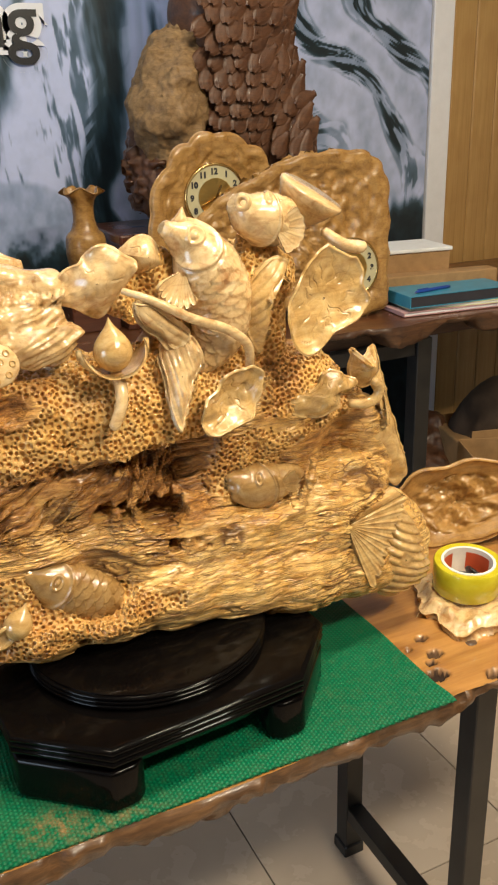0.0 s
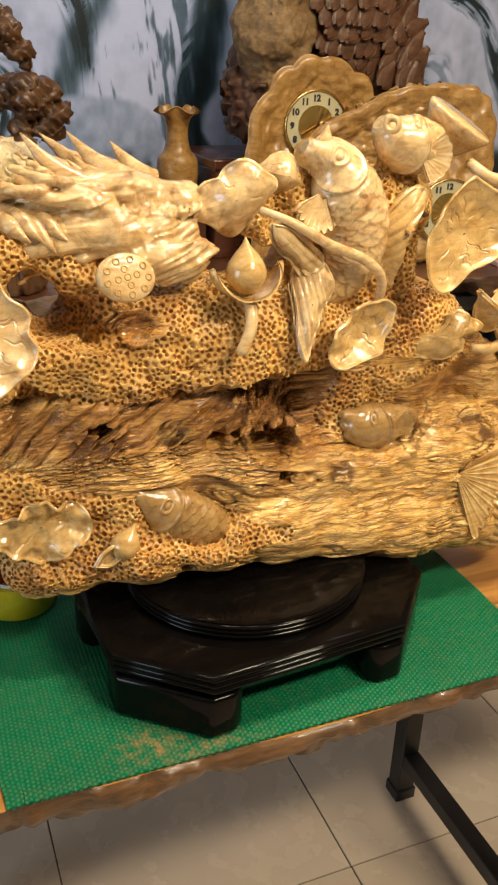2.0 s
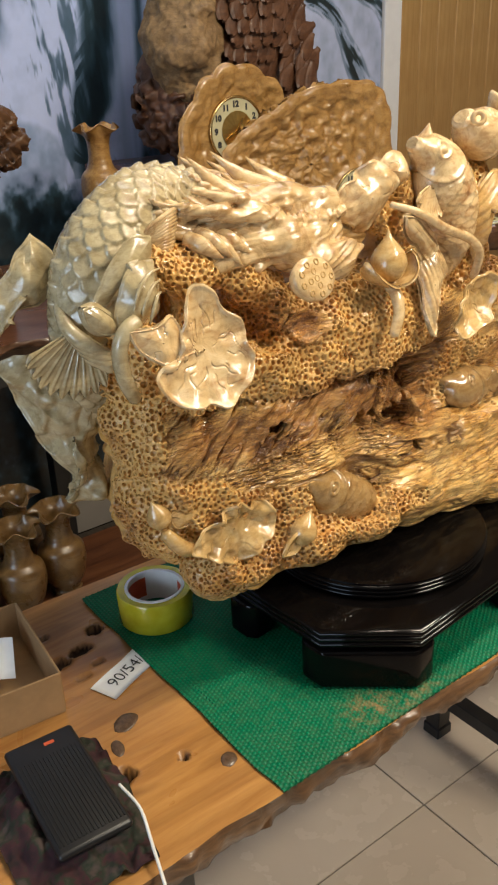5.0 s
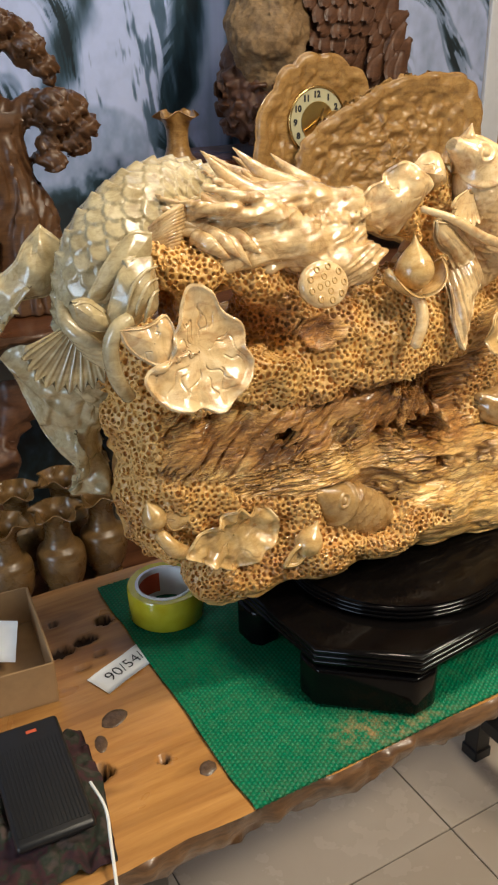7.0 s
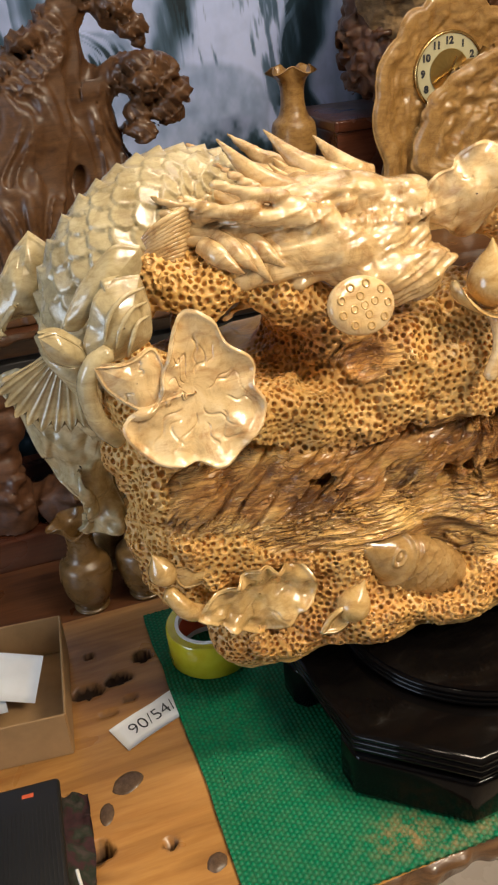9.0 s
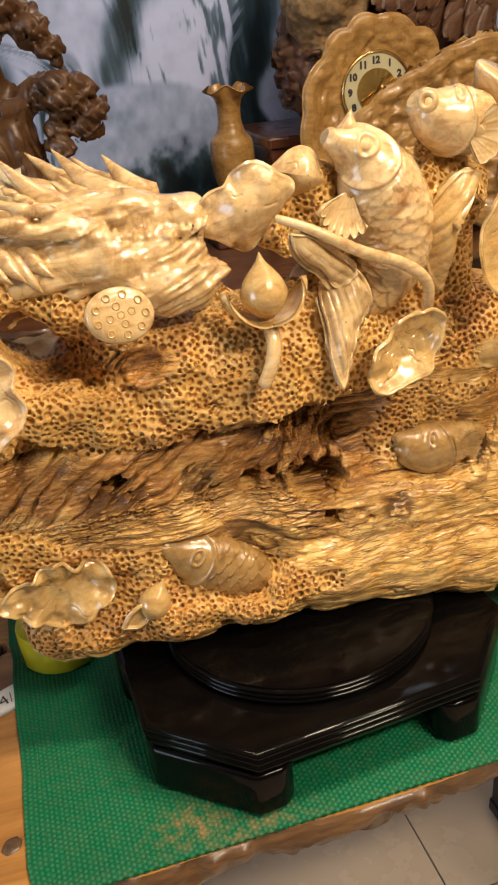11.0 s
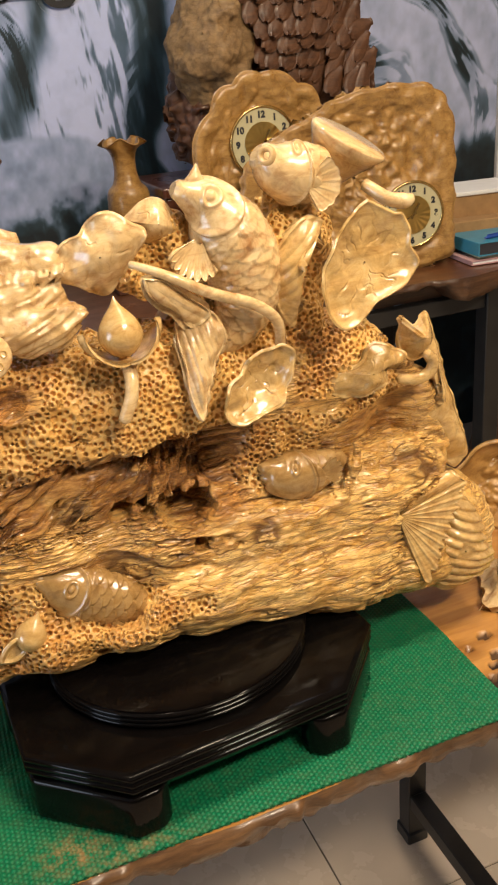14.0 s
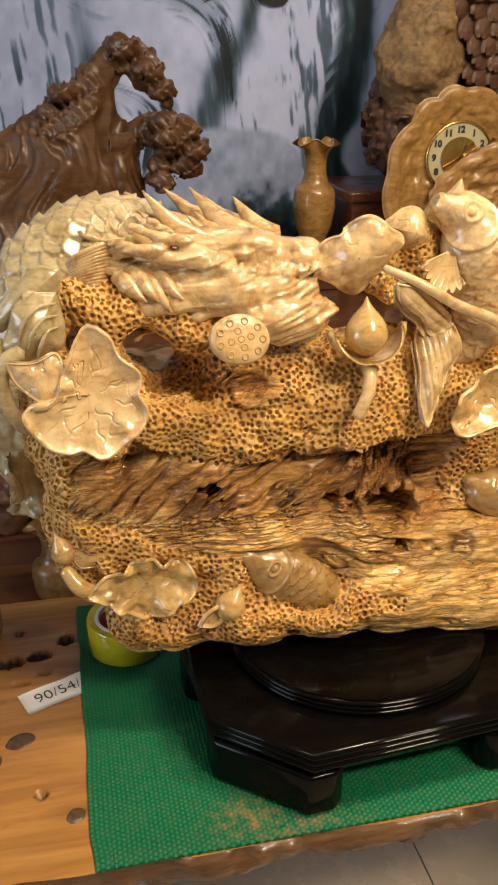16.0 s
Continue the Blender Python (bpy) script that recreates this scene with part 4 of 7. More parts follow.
def build_log():
    f = Field((-0.505, -0.01, 0.80), (0.40, 0.27, 1.40), 0.0013)
    # lower log
    f.chain([(-0.362, 0.15, 1.015, 0.084), (-0.22, 0.145, 0.99, 0.098), (0.0, 0.13, 0.956, 0.09), (0.15, 0.13, 0.925, 0.091), (0.322, 0.125, 0.900, 0.074)], 0.03)
    # square front lip of the log
    f.chain([(-0.345, 0.098, 0.912, 0.044), (-0.31, 0.085, 0.924, 0.044), (-0.22, 0.070, 0.932, 0.046), (-0.13, 0.062, 0.934, 0.046), (-0.04, 0.066, 0.932, 0.050), (0.06, 0.07, 0.912, 0.052), (0.15, 0.072, 0.893, 0.054), (0.25, 0.078, 0.888, 0.05), (0.345, 0.085, 0.882, 0.042)], 0.02)
    f.chain([(-0.08, 0.085, 1.0, 0.04), (0.06, 0.08, 0.985, 0.04), (0.20, 0.085, 0.965, 0.045), (0.30, 0.09, 0.94, 0.04)], 0.02)
    f.ball((0.20, 0.115, 1.0), (0.12, 0.070, 0.045), 0.03)
    f.ball((-0.06, 0.10, 1.02), (0.06, 0.065, 0.035), 0.03)
    # recessed middle
    f.block((-0.085, 0.175, 1.10), (0.31, 0.08, 0.11), 0.05, 0.04)
    f.chain([(-0.40, 0.105, 1.085, 0.036), (-0.28, 0.088, 1.112, 0.032), (-0.12, 0.095, 1.100, 0.028), (-0.03, 0.10, 1.055, 0.022)], 0.02)
    f.chain([(-0.36, 0.098, 1.060, 0.034), (-0.25, 0.088, 1.068, 0.032), (-0.16, 0.088, 1.078, 0.028), (-0.10, 0.09, 1.06, 0.022)], 0.02)
    # left column
    f.chain([(-0.405, 0.135, 1.19, 0.050), (-0.405, 0.13, 1.12, 0.048), (-0.385, 0.135, 1.0, 0.055)], 0.03)
    # honeycombed ledge: a ragged plate in front of a rounded back
    f.chain([(-0.42, 0.125, 1.195, 0.045), (-0.35, 0.120, 1.19, 0.046), (-0.25, 0.118, 1.20, 0.048), (-0.14, 0.115, 1.19, 0.050), (-0.04, 0.112, 1.18, 0.050), (0.03, 0.120, 1.17, 0.05)], 0.02)

    def plate(x, y, z):
        low = 1.137 + 0.011 * ragged(x, 71) + 0.02 * step(x, -0.26, -0.36)
        high = 1.238 + 0.009 * ragged(x, 73)
        face = 0.050 + 0.030 * step(z, 1.20, 1.25) + 0.03 * step(-x, 0.34, 0.44) + 0.03 * step(x, -0.03, 0.04) + 0.25 * (z - 1.19) ** 2
        return np.maximum(np.maximum(low - z, z - high), np.maximum(np.maximum(face - y, y - 0.15), np.maximum(-0.44 - x, x - 0.04)))

    f.form((-0.45, 0.0, 1.10), (0.05, 0.16, 1.29), plate, 0.008)
    f.form((-0.28, 0.03, 1.10), (-0.15, 0.13, 1.18), lambda x, y, z: np.maximum(np.maximum(1.126 + 0.005 * ragged(x, 75) - z, z - 1.150), np.maximum(0.056 - y + 0 * x, np.abs(x + 0.217) - 0.042)) + 0 * y, 0.005)
    # burl under the dragon's neck
    f.chain([(-0.418, 0.13, 1.24, 0.040), (-0.390, 0.125, 1.290, 0.040), (-0.335, 0.120, 1.290, 0.036), (-0.285, 0.112, 1.268, 0.032), (-0.24, 0.105, 1.23, 0.030)], 0.02)
    f.limb((-0.30, 0.10, 1.235), (-0.24, 0.095, 1.23), 0.022, 0.03, 0.02)
    # posts behind the fish
    f.chain([(0.02, 0.13, 1.19, 0.055), (0.10, 0.135, 1.25, 0.052), (0.125, 0.13, 1.32, 0.046), (0.115, 0.125, 1.365, 0.03)], 0.025)
    f.chain([(0.0, 0.14, 1.2, 0.045), (-0.02, 0.14, 1.28, 0.035), (-0.025, 0.125, 1.335, 0.032)], 0.02)
    f.ball((-0.065, 0.115, 1.315), (0.030, 0.030, 0.030), 0.015)
    f.ball((0.115, 0.165, 1.13), (0.145, 0.095, 0.095), 0.03)
    f.ball((0.240, 0.165, 1.085), (0.060, 0.045, 0.075), 0.02)
    f.limb((0.13, 0.12, 1.185), (0.20, 0.12, 1.19), 0.022, 0.02, 0.02)
    f.chain([(0.22, 0.14, 1.17, 0.03), (0.29, 0.13, 1.09, 0.03), (0.31, 0.125, 1.02, 0.035)], 0.02)
    # rope of wood under the middle fish, and the wave above the tail
    f.chain([(0.064, 0.050, 1.014, 0.006), (0.102, 0.046, 1.004, 0.009), (0.140, 0.048, 1.016, 0.010), (0.162, 0.052, 1.044, 0.009), (0.172, 0.060, 1.070, 0.005)], 0.008)
    f.chain([(0.19, 0.085, 1.03, 0.02), (0.25, 0.085, 1.025, 0.022), (0.29, 0.10, 1.01, 0.02)], 0.02)
    # open gap under the dragon's chin, and the two dark openings behind the large leaf
    f.form((-0.225, -0.01, 1.20), (0.0, 0.27, 1.30), lambda x, y, z: np.maximum(np.maximum(1.236 + 0.010 * ragged(x, 81, 0.7) + 0.10 * (y - 0.08) - z, z - 1.288), np.abs(x + 0.108) - 0.096 - 0.25 * (1.25 - z)), 0.006, True)
    f.ball((-0.386, 0.10, 1.255), (0.018, 0.14, 0.020), 0.008, True)
    f.ball((-0.332, 0.10, 1.250), (0.026, 0.14, 0.026), 0.010, True)
    f.ball((-0.306, 0.09, 1.226), (0.020, 0.12, 0.012), 0.008, True)
    # caves and knot holes
    f.ball((-0.275, 0.05, 1.197), (0.030, 0.03, 0.012), 0.008, True)
    f.ball((-0.305, 0.06, 1.213), (0.040, 0.05, 0.014), 0.012, True)
    f.ball((-0.225, 0.045, 1.214), (0.030, 0.03, 0.017), 0.008, True)
    f.ball((-0.165, 0.06, 1.246), (0.012, 0.08, 0.012), 0.006, True)
    f.ball((-0.160, 0.045, 1.160), (0.020, 0.018, 0.005), 0.006, True)
    f.ball((-0.045, 0.075, 1.042), (0.034, 0.045, 0.018), 0.006, True)
    f.ball((-0.005, 0.070, 1.095), (0.030, 0.030, 0.018), 0.012, True)
    f.ball((0.225, 0.065, 1.088), (0.028, 0.035, 0.036), 0.012, True)
    f.ball((-0.093, 0.06, 1.050), (0.006, 0.05, 0.006), 0.003, True)
    f.ball((-0.125, 0.06, 1.055), (0.011, 0.04, 0.008), 0.004, True)
    f.ball((-0.266, 0.07, 1.093), (0.014, 0.03, 0.008), 0.006, True)
    f.ball((-0.042, 0.03, 1.006), (0.0065, 0.04, 0.008), 0.004, True)
    f.ball((-0.008, 0.03, 1.004), (0.009, 0.018, 0.006), 0.005, True)
    f.ball((-0.030, 0.03, 1.009), (0.004, 0.02, 0.004), 0.004, True)
    f.ball((0.005, 0.03, 0.995), (0.005, 0.015, 0.004), 0.004, True)
    # the basins in which two of the fish lie
    f.ball((-0.172, 0.020, 0.984), (0.080, 0.040, 0.050), 0.012, True)
    f.ball((0.098, 0.04, 1.052), (0.060, 0.036, 0.040), 0.015, True)
    f.ball((-0.35, 0.03, 0.965), (0.07, 0.03, 0.045), 0.02, True)

    def weather(p):
        zone = step(comb_zone(p), -0.006, 0.006)
        lump = 0.0036 * fbm(p * 20, 3, 11)
        burl = 0.010 * vnoise(p * 22, 12) + 0.006 * vnoise(p * 52, 33)
        knobs = step(-p[:, 0], 0.38, 0.43) * 0.006 * np.abs(vnoise(p * 60, 35))
        return lump + zone * (burl - knobs) + (1 - zone) * (0.0042 * fissures(p) + 0.0065 * roots(p) - 0.0016 * fibres(p)) - zone * 0.001 * fbm(p * 70, 2, 31)

    f.push(0.013, weather)
    # flat underside where it rests on the stand
    f.block((-0.075, 0.065, 0.80), (0.165, 0.16, 0.0797), 0.003, 0.004, True)
    f.bore(comb_zone, ((0.0037, 900), (0.0030, 4000), (0.0025, 80000), (0.0019, 120000)), 0.0008, 0.0050, 3, 0.15)
    return f.mesh()


log_v, log_f = build_log()
zone = step(comb_zone(log_v), -0.006, 0.006)
lx, ly, lz = log_v.T
# brown tone mask, strongest in the recess, caves and slot cut into the log
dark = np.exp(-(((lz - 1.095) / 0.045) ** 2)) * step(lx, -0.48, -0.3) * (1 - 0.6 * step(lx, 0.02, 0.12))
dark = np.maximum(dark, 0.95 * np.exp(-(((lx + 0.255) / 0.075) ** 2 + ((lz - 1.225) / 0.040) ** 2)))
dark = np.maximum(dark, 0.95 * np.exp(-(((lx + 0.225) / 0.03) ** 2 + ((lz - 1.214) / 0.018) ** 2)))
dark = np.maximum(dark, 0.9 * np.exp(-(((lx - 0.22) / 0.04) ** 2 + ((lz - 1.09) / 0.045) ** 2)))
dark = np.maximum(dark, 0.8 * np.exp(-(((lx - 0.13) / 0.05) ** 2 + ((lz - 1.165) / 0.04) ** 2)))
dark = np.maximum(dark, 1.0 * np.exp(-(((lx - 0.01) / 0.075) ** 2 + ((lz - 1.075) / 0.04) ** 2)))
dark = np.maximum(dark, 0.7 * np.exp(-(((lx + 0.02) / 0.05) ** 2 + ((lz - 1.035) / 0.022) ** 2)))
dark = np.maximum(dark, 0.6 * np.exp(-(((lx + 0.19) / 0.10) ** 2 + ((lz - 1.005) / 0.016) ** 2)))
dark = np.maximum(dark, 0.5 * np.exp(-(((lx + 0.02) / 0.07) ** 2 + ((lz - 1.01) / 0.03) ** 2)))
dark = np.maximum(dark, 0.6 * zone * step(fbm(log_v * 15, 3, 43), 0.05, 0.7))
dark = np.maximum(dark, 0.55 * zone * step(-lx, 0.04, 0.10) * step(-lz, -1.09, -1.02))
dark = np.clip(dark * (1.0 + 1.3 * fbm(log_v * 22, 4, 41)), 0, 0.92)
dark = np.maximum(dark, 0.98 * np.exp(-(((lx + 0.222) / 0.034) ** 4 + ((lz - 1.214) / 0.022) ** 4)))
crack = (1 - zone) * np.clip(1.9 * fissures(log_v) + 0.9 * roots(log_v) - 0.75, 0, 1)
put("log", mesh_np("log", log_v, log_f, [M_BODY], attrs={"brown_zone": dark, "grain": 1 - zone, "crack": crack}), carving, label="honeycomb-bored burl log with rippled amber grain")


# --- carved fish ---
def scales(u, v, pitch):
    """Overlapping round scales as a height 0..1; u runs to the tail."""
    best = np.zeros_like(u)
    for row in (0, 1):
        vv = v / pitch + 0.5 * row
        fv = vv - np.round(vv)
        uu = u / (0.85 * pitch) + row * 0.5
        arc = uu - np.sqrt(np.maximum(0.27 - fv * fv, 0)) * 1.15
        fr = arc - np.floor(arc)
        best = np.maximum(best, fr * step(0.52 - np.abs(fv), 0, 0.08))
    return best


def fish_mesh(spine, thick, pitch=0.016, gape=0.0, eye=0.15, eye_up=0.2, n=190, seg=140, gill=0.33, relief=0.0022, cover=0.0022, eye_r=0.0052):
    """A fish along (x, y, half height) rows from mouth to tail; thick: breadth against height."""
    row = spline(spine, n)
    c, hh = row[:, :2], np.maximum(row[:, 2], 0.002)
    t = np.gradient(c, axis=0)
    t /= np.linalg.norm(t, axis=1, keepdims=True)
    nor = np.stack([-t[:, 1], t[:, 0]], -1)
    run = np.concatenate([[0], np.cumsum(np.linalg.norm(np.diff(c, axis=0), axis=1))])
    length = run[-1]
    ang = np.linspace(0, 2 * math.pi, seg, endpoint=False)
    U, A = np.meshgrid(run, ang, indexing="ij")
    S = U / length
    H = hh[:, None]
    up, out = np.cos(A), np.sin(A)
    v = H * np.where(out > 0, (math.pi / 2 - A) / (math.pi / 2), up)
    body = step(S, gill - 0.01, gill + 0.03) * (1 - step(S, 0.93, 1.0))
    sc = scales(U, v, pitch)
    h = body * (relief * (sc - 0.3) - 0.0024 * np.exp(-((sc / 0.13) ** 2)))
    g = S - gill + 0.16 * (v / H) ** 2
    h += cover * np.exp(-(((g + 0.012) / 0.02) ** 2)) - cover * np.exp(-(((g - 0.006) / 0.010) ** 2))
    de = np.sqrt((U - eye * length) ** 2 + (v - eye_up * H) ** 2) / eye_r
    h += np.where(out > 0, 0.0024 * np.exp(-(((de - 1.15) / 0.24) ** 2)) - 0.0016 * np.exp(-(((de - 0.72) / 0.16) ** 2)) + 0.0022 * np.exp(-((de / 0.45) ** 2)), 0)
    h += 0.0018 * np.exp(-(((U - 0.0035) / 0.003) ** 2))
    if gape:
        h -= gape * np.exp(-((U / 0.008) ** 2)) * np.exp(-(((v / H) / 0.4) ** 2)) * (out > -0.2)
    h += 0.0006 * fbm(np.stack([U.ravel() * 60, v.ravel() * 60, 0 * U.ravel()], -1), 2, 77).reshape(U.shape)
    side = (H + h) * up
    depth = (H**0.75 * hh.max() ** 0.25 * thick + h) * out
    x = c[:, :1] + nor[:, :1] * side
    y = c[:, 1:] + nor[:, 1:] * side
    p = np.stack([x, y, depth], -1).reshape(-1, 3)
    k = n * seg
    inset = t[0] * (0.010 if gape else -0.002)
    p = np.vstack([p, [[*(c[0] + inset), 0]], [[*(c[-1] + t[-1] * 0.004), 0]]])
    f = [tuple(q) for q in quads(n, seg, True).tolist()]
    f += [(k, (j + 1) % seg, j) for j in range(seg)]
    f += [(k + 1, (n - 1) * seg + j, (n - 1) * seg + (j + 1) % seg) for j in range(seg)]
    return p, f


def fan(length, a0, a1, ribs, thick=0.004, curl=0.01, root=0.15, scallop=0.12, n=24, per=8, drop=0.0, rise=0.13, waist=0.0):
    """A ribbed fin that spreads from the origin between two angles (degrees)."""
    m = ribs * per + 1
    r = np.linspace(root, 1, n)[:, None]
    t = np.linspace(0, 1, m)[None, :]
    a = np.radians(a0 + (a1 - a0) * t)
    ph = t * ribs * math.pi
    L = length * (1 - scallop * (1 - np.abs(np.sin(ph))) * r**3) * (0.86 + (0.14 - waist) * np.sin(t * math.pi))
    x, y = r * L * np.cos(a), r * L * np.sin(a)
    z = rise * length / ribs * (np.exp(-((np.cos(ph) / 0.42) ** 2)) + 0.35 * np.abs(np.cos(ph))) * r**0.5 + curl * r**2 - drop * (2 * t - 1) ** 2 * r
    return sheet(np.stack([x, y, z + 0 * r], -1), thick)


def moved(vf, m):
    v, f = vf
    return np.asarray(v) @ np.array(m.to_3x3()).T + np.array(m.translation), f


def fish(y, spine, thick, mat, label, fins=(), **more):
    """spine and fins in the plane of the front, at depth y; fins: (x, z, out, length, from, to, ribs, more)."""
    ob = put("fish", mesh_np("fish", *fish_mesh(spine, thick, **more), [mat]), carving, facing(0, y, 0), label)
    for fx, fz, fo, ln, a0, a1, ribs, kw in fins:
        put("fin", mesh_np("fin", *fan(ln, a0, a1, ribs, **kw), [mat]), ob, pose(fx, fz, fo))
    return ob


fish(0.056, [(-0.233, 1.009, 0.005), (-0.223, 1.005, 0.013), (-0.205, 0.992, 0.0255), (-0.183, 0.975, 0.0325), (-0.156, 0.959, 0.0315), (-0.131, 0.947, 0.026), (-0.112, 0.937, 0.015)], 0.72, M_FISHWOOD, "smooth olive-brown carved fish lying in a bored hollow",
     [(-0.190, 0.950, 0.008, 0.040, 238, 292, 5, {}), (-0.158, 0.945, 0.020, 0.034, 262, 320, 5, dict(curl=0.002))], pitch=0.0165, eye=0.27, eye_up=0.20, gill=0.42, relief=0.0030, cover=0.0034)
fish(0.076, [(0.048, 1.056, 0.006), (0.057, 1.056, 0.016), (0.072, 1.050, 0.0265), (0.093, 1.045, 0.032), (0.118, 1.045, 0.027), (0.141, 1.049, 0.018), (0.160, 1.054, 0.008)], 0.85, M_FISHWOOD, "olive-brown carved fish half sunk in the log",
     [(0.112, 1.048, 0.022, 0.036, -30, 40, 5, dict(curl=0.002))], pitch=0.020, gape=0.012, eye=0.32, eye_up=0.42, gill=0.58, relief=0.0028, cover=0.003)
carp = fish(0.095, [(-0.014, 1.394, 0.006), (-0.002, 1.388, 0.0145), (0.018, 1.376, 0.0265), (0.034, 1.354, 0.0385), (0.051, 1.320, 0.0425), (0.057, 1.284, 0.0405), (0.049, 1.254, 0.033), (0.030, 1.234, 0.024), (0.006, 1.226, 0.0155), (-0.008, 1.225, 0.012)], 0.95, M_PALE, "pale leaping carp with scaly flank",
     [(0.004, 1.345, 0.022, 0.046, 198, 285, 7, dict(curl=0.010))], pitch=0.0190, gape=0.004, eye=0.135, eye_up=0.22, gill=0.285, relief=0.0032, cover=0.0034, eye_r=0.0065)
put("jaw", mesh_np("jaw", *tube([(0.013, 1.380, -0.004, 0.0215), (0.0115, 1.391, -0.003, 0.0180), (0.0110, 1.400, 0.0, 0.0120), (0.012, 1.408, 0.001, 0.0062), (0.013, 1.4155, 0.002, 0.0010)], 30, 26, 0.8), [M_PALE]), carp, label="pointed upper jaw of the open mouth")
fish(0.100, [(0.083, 1.418, 0.009), (0.089, 1.413, 0.0165), (0.103, 1.402, 0.028), (0.122, 1.393, 0.0335), (0.142, 1.391, 0.031), (0.162, 1.394, 0.024)], 0.95, M_PALE, "pale carp head looking out over the burl",
     [(0.124, 1.386, 0.028, 0.042, -66, 40, 6, dict(curl=0.004, thick=0.005, scallop=0.04))], pitch=0.02, gape=0.004, eye=0.40, eye_up=0.62, gill=0.66)
put("mouth", from_bm("mouth", bm_lathe([(0.0035, -0.006), (0.0045, 0.0005), (0.0065, 0.0022), (0.0092, 0.0008), (0.0105, -0.004)], 26, False), M_PALE, smooth=True), carving, facing(0.081, 0.070, 1.418, 0, -38, -12), "round pouting mouth of the carp")


# --- lotus leaves ---
def leaf(y, outline, cup, mat, label, tilt=(0.0, 0.0), bumps=0.004, veins=8, thick=0.0035, seed=1, lip=0.003, n=40, frill=0.0, res=200, streak=None, ridge=0.0016):
    """A leaf drawn by a short outline in the plane of the front (x, z), dished by cup and leaning by tilt."""
    o = spline(np.array(outline + outline[:1], float), res + 1)[:-1]
    if np.sum(o[:, 0] * np.roll(o[:, 1], -1) - o[:, 1] * np.roll(o[:, 0], -1)) < 0:
        o = o[::-1]
    c = o.mean(0)
    gen = np.random.default_rng(seed)
    r = np.linspace(0.02, 1, n)[:, None]
    dx, dz = (o[:, 0] - c[0])[None, :], (o[:, 1] - c[1])[None, :]
    size = np.hypot(dx, dz).mean()
    px, pz = dx * r, dz * r
    a = np.arctan2(dz, dx)
    q = np.stack([px.ravel() * 42, pz.ravel() * 42, np.full(px.size, seed * 1.7)], -1)
    w = cup * (r**2 - 0.4) + bumps * (1.6 * vnoise(q, seed) + 0.7 * vnoise(q * 2.3, seed + 3)).reshape(px.shape) * (0.35 + 0.65 * r) + frill * np.sin(9 * a + seed) * r**3
    w = w + lip * np.exp(-(((r - 0.97) / 0.05) ** 2)) - 0.002 * step(r, 0.96, 1.0)
    for i in range(veins):
        cc = 2 * math.pi * (i + 0.9 * gen.random()) / veins - math.pi
        ph, amp, begin = 6 * gen.random(), 0.10 + 0.16 * gen.random(), 0.16 + 0.30 * gen.random()
        stop = 0.6 + 0.3 * gen.random()
        da = np.angle(np.exp(1j * (a - cc - amp * (np.sin(8 * r + ph) + 0.5 * np.sin(19 * r + 2 * ph)))))
        w = w - 0.0015 * np.exp(-((da * r * size / 0.0008) ** 2)) * step(r, begin, begin + 0.1) * (1 - step(r, stop, stop + 0.1))
    if streak:
        sa, sf = radians(streak[0]), streak[1]
        w = w + ridge * np.abs(np.sin(sf * (px * math.cos(sa) + pz * math.sin(sa)) + 30 * px * pz / size)) * step(r, 0.1, 0.3)
    w = w + tilt[0] * px + tilt[1] * pz
    pts = np.stack([px, pz, w + 0 * px], -1)
    v, f = sheet(pts, thick, True)
    return put("lotus_leaf", mesh_np("lotus_leaf", v, f, [mat]), carving, facing(c[0], y, c[1]), label)


leaf(0.022, [(-0.379, 1.295), (-0.366, 1.284), (-0.359, 1.266), (-0.343, 1.254), (-0.338, 1.242), (-0.342, 1.229), (-0.334, 1.213), (-0.339, 1.199), (-0.352, 1.188), (-0.368, 1.175), (-0.384, 1.171), (-0.399, 1.177), (-0.416, 1.178), (-0.436, 1.184), (-0.450, 1.199), (-0.456, 1.214), (-0.448, 1.222), (-0.431, 1.224), (-0.421, 1.232), (-0.417, 1.246), (-0.409, 1.262), (-0.403, 1.274), (-0.396, 1.288), (-0.388, 1.295)], 0.006, M_PALE, "large open pale lotus leaf with crooked veins", tilt=(0.05, -0.34), bumps=0.0018, veins=17, seed=2, frill=0.003, res=420, n=60)
leaf(0.030, [(-0.468, 1.262), (-0.441, 1.262), (-0.419, 1.270), (-0.412, 1.252), (-0.418, 1.232), (-0.430, 1.222), (-0.446, 1.229), (-0.461, 1.243)], -0.006, M_PALE, "folded lobe of the lotus leaf", tilt=(0.1, -0.25), veins=2, seed=8, lip=0.003)
leaf(0.038, [(0.182, 1.365), (0.196, 1.357), (0.212, 1.348), (0.223, 1.345), (0.231, 1.327), (0.230, 1.311), (0.238, 1.293), (0.232, 1.280), (0.218, 1.267), (0.202, 1.261), (0.182, 1.255), (0.168, 1.242), (0.157, 1.233), (0.142, 1.231), (0.130, 1.241), (0.123, 1.260), (0.120, 1.280), (0.124, 1.298), (0.133, 1.315), (0.142, 1.328), (0.154, 1.344), (0.169, 1.358)], 0.010, M_LEAFWOOD, "glossy hanging lotus leaf with wavy rim", tilt=(0.05, -0.15), bumps=0.0026, veins=15, seed=3, res=320, n=50)
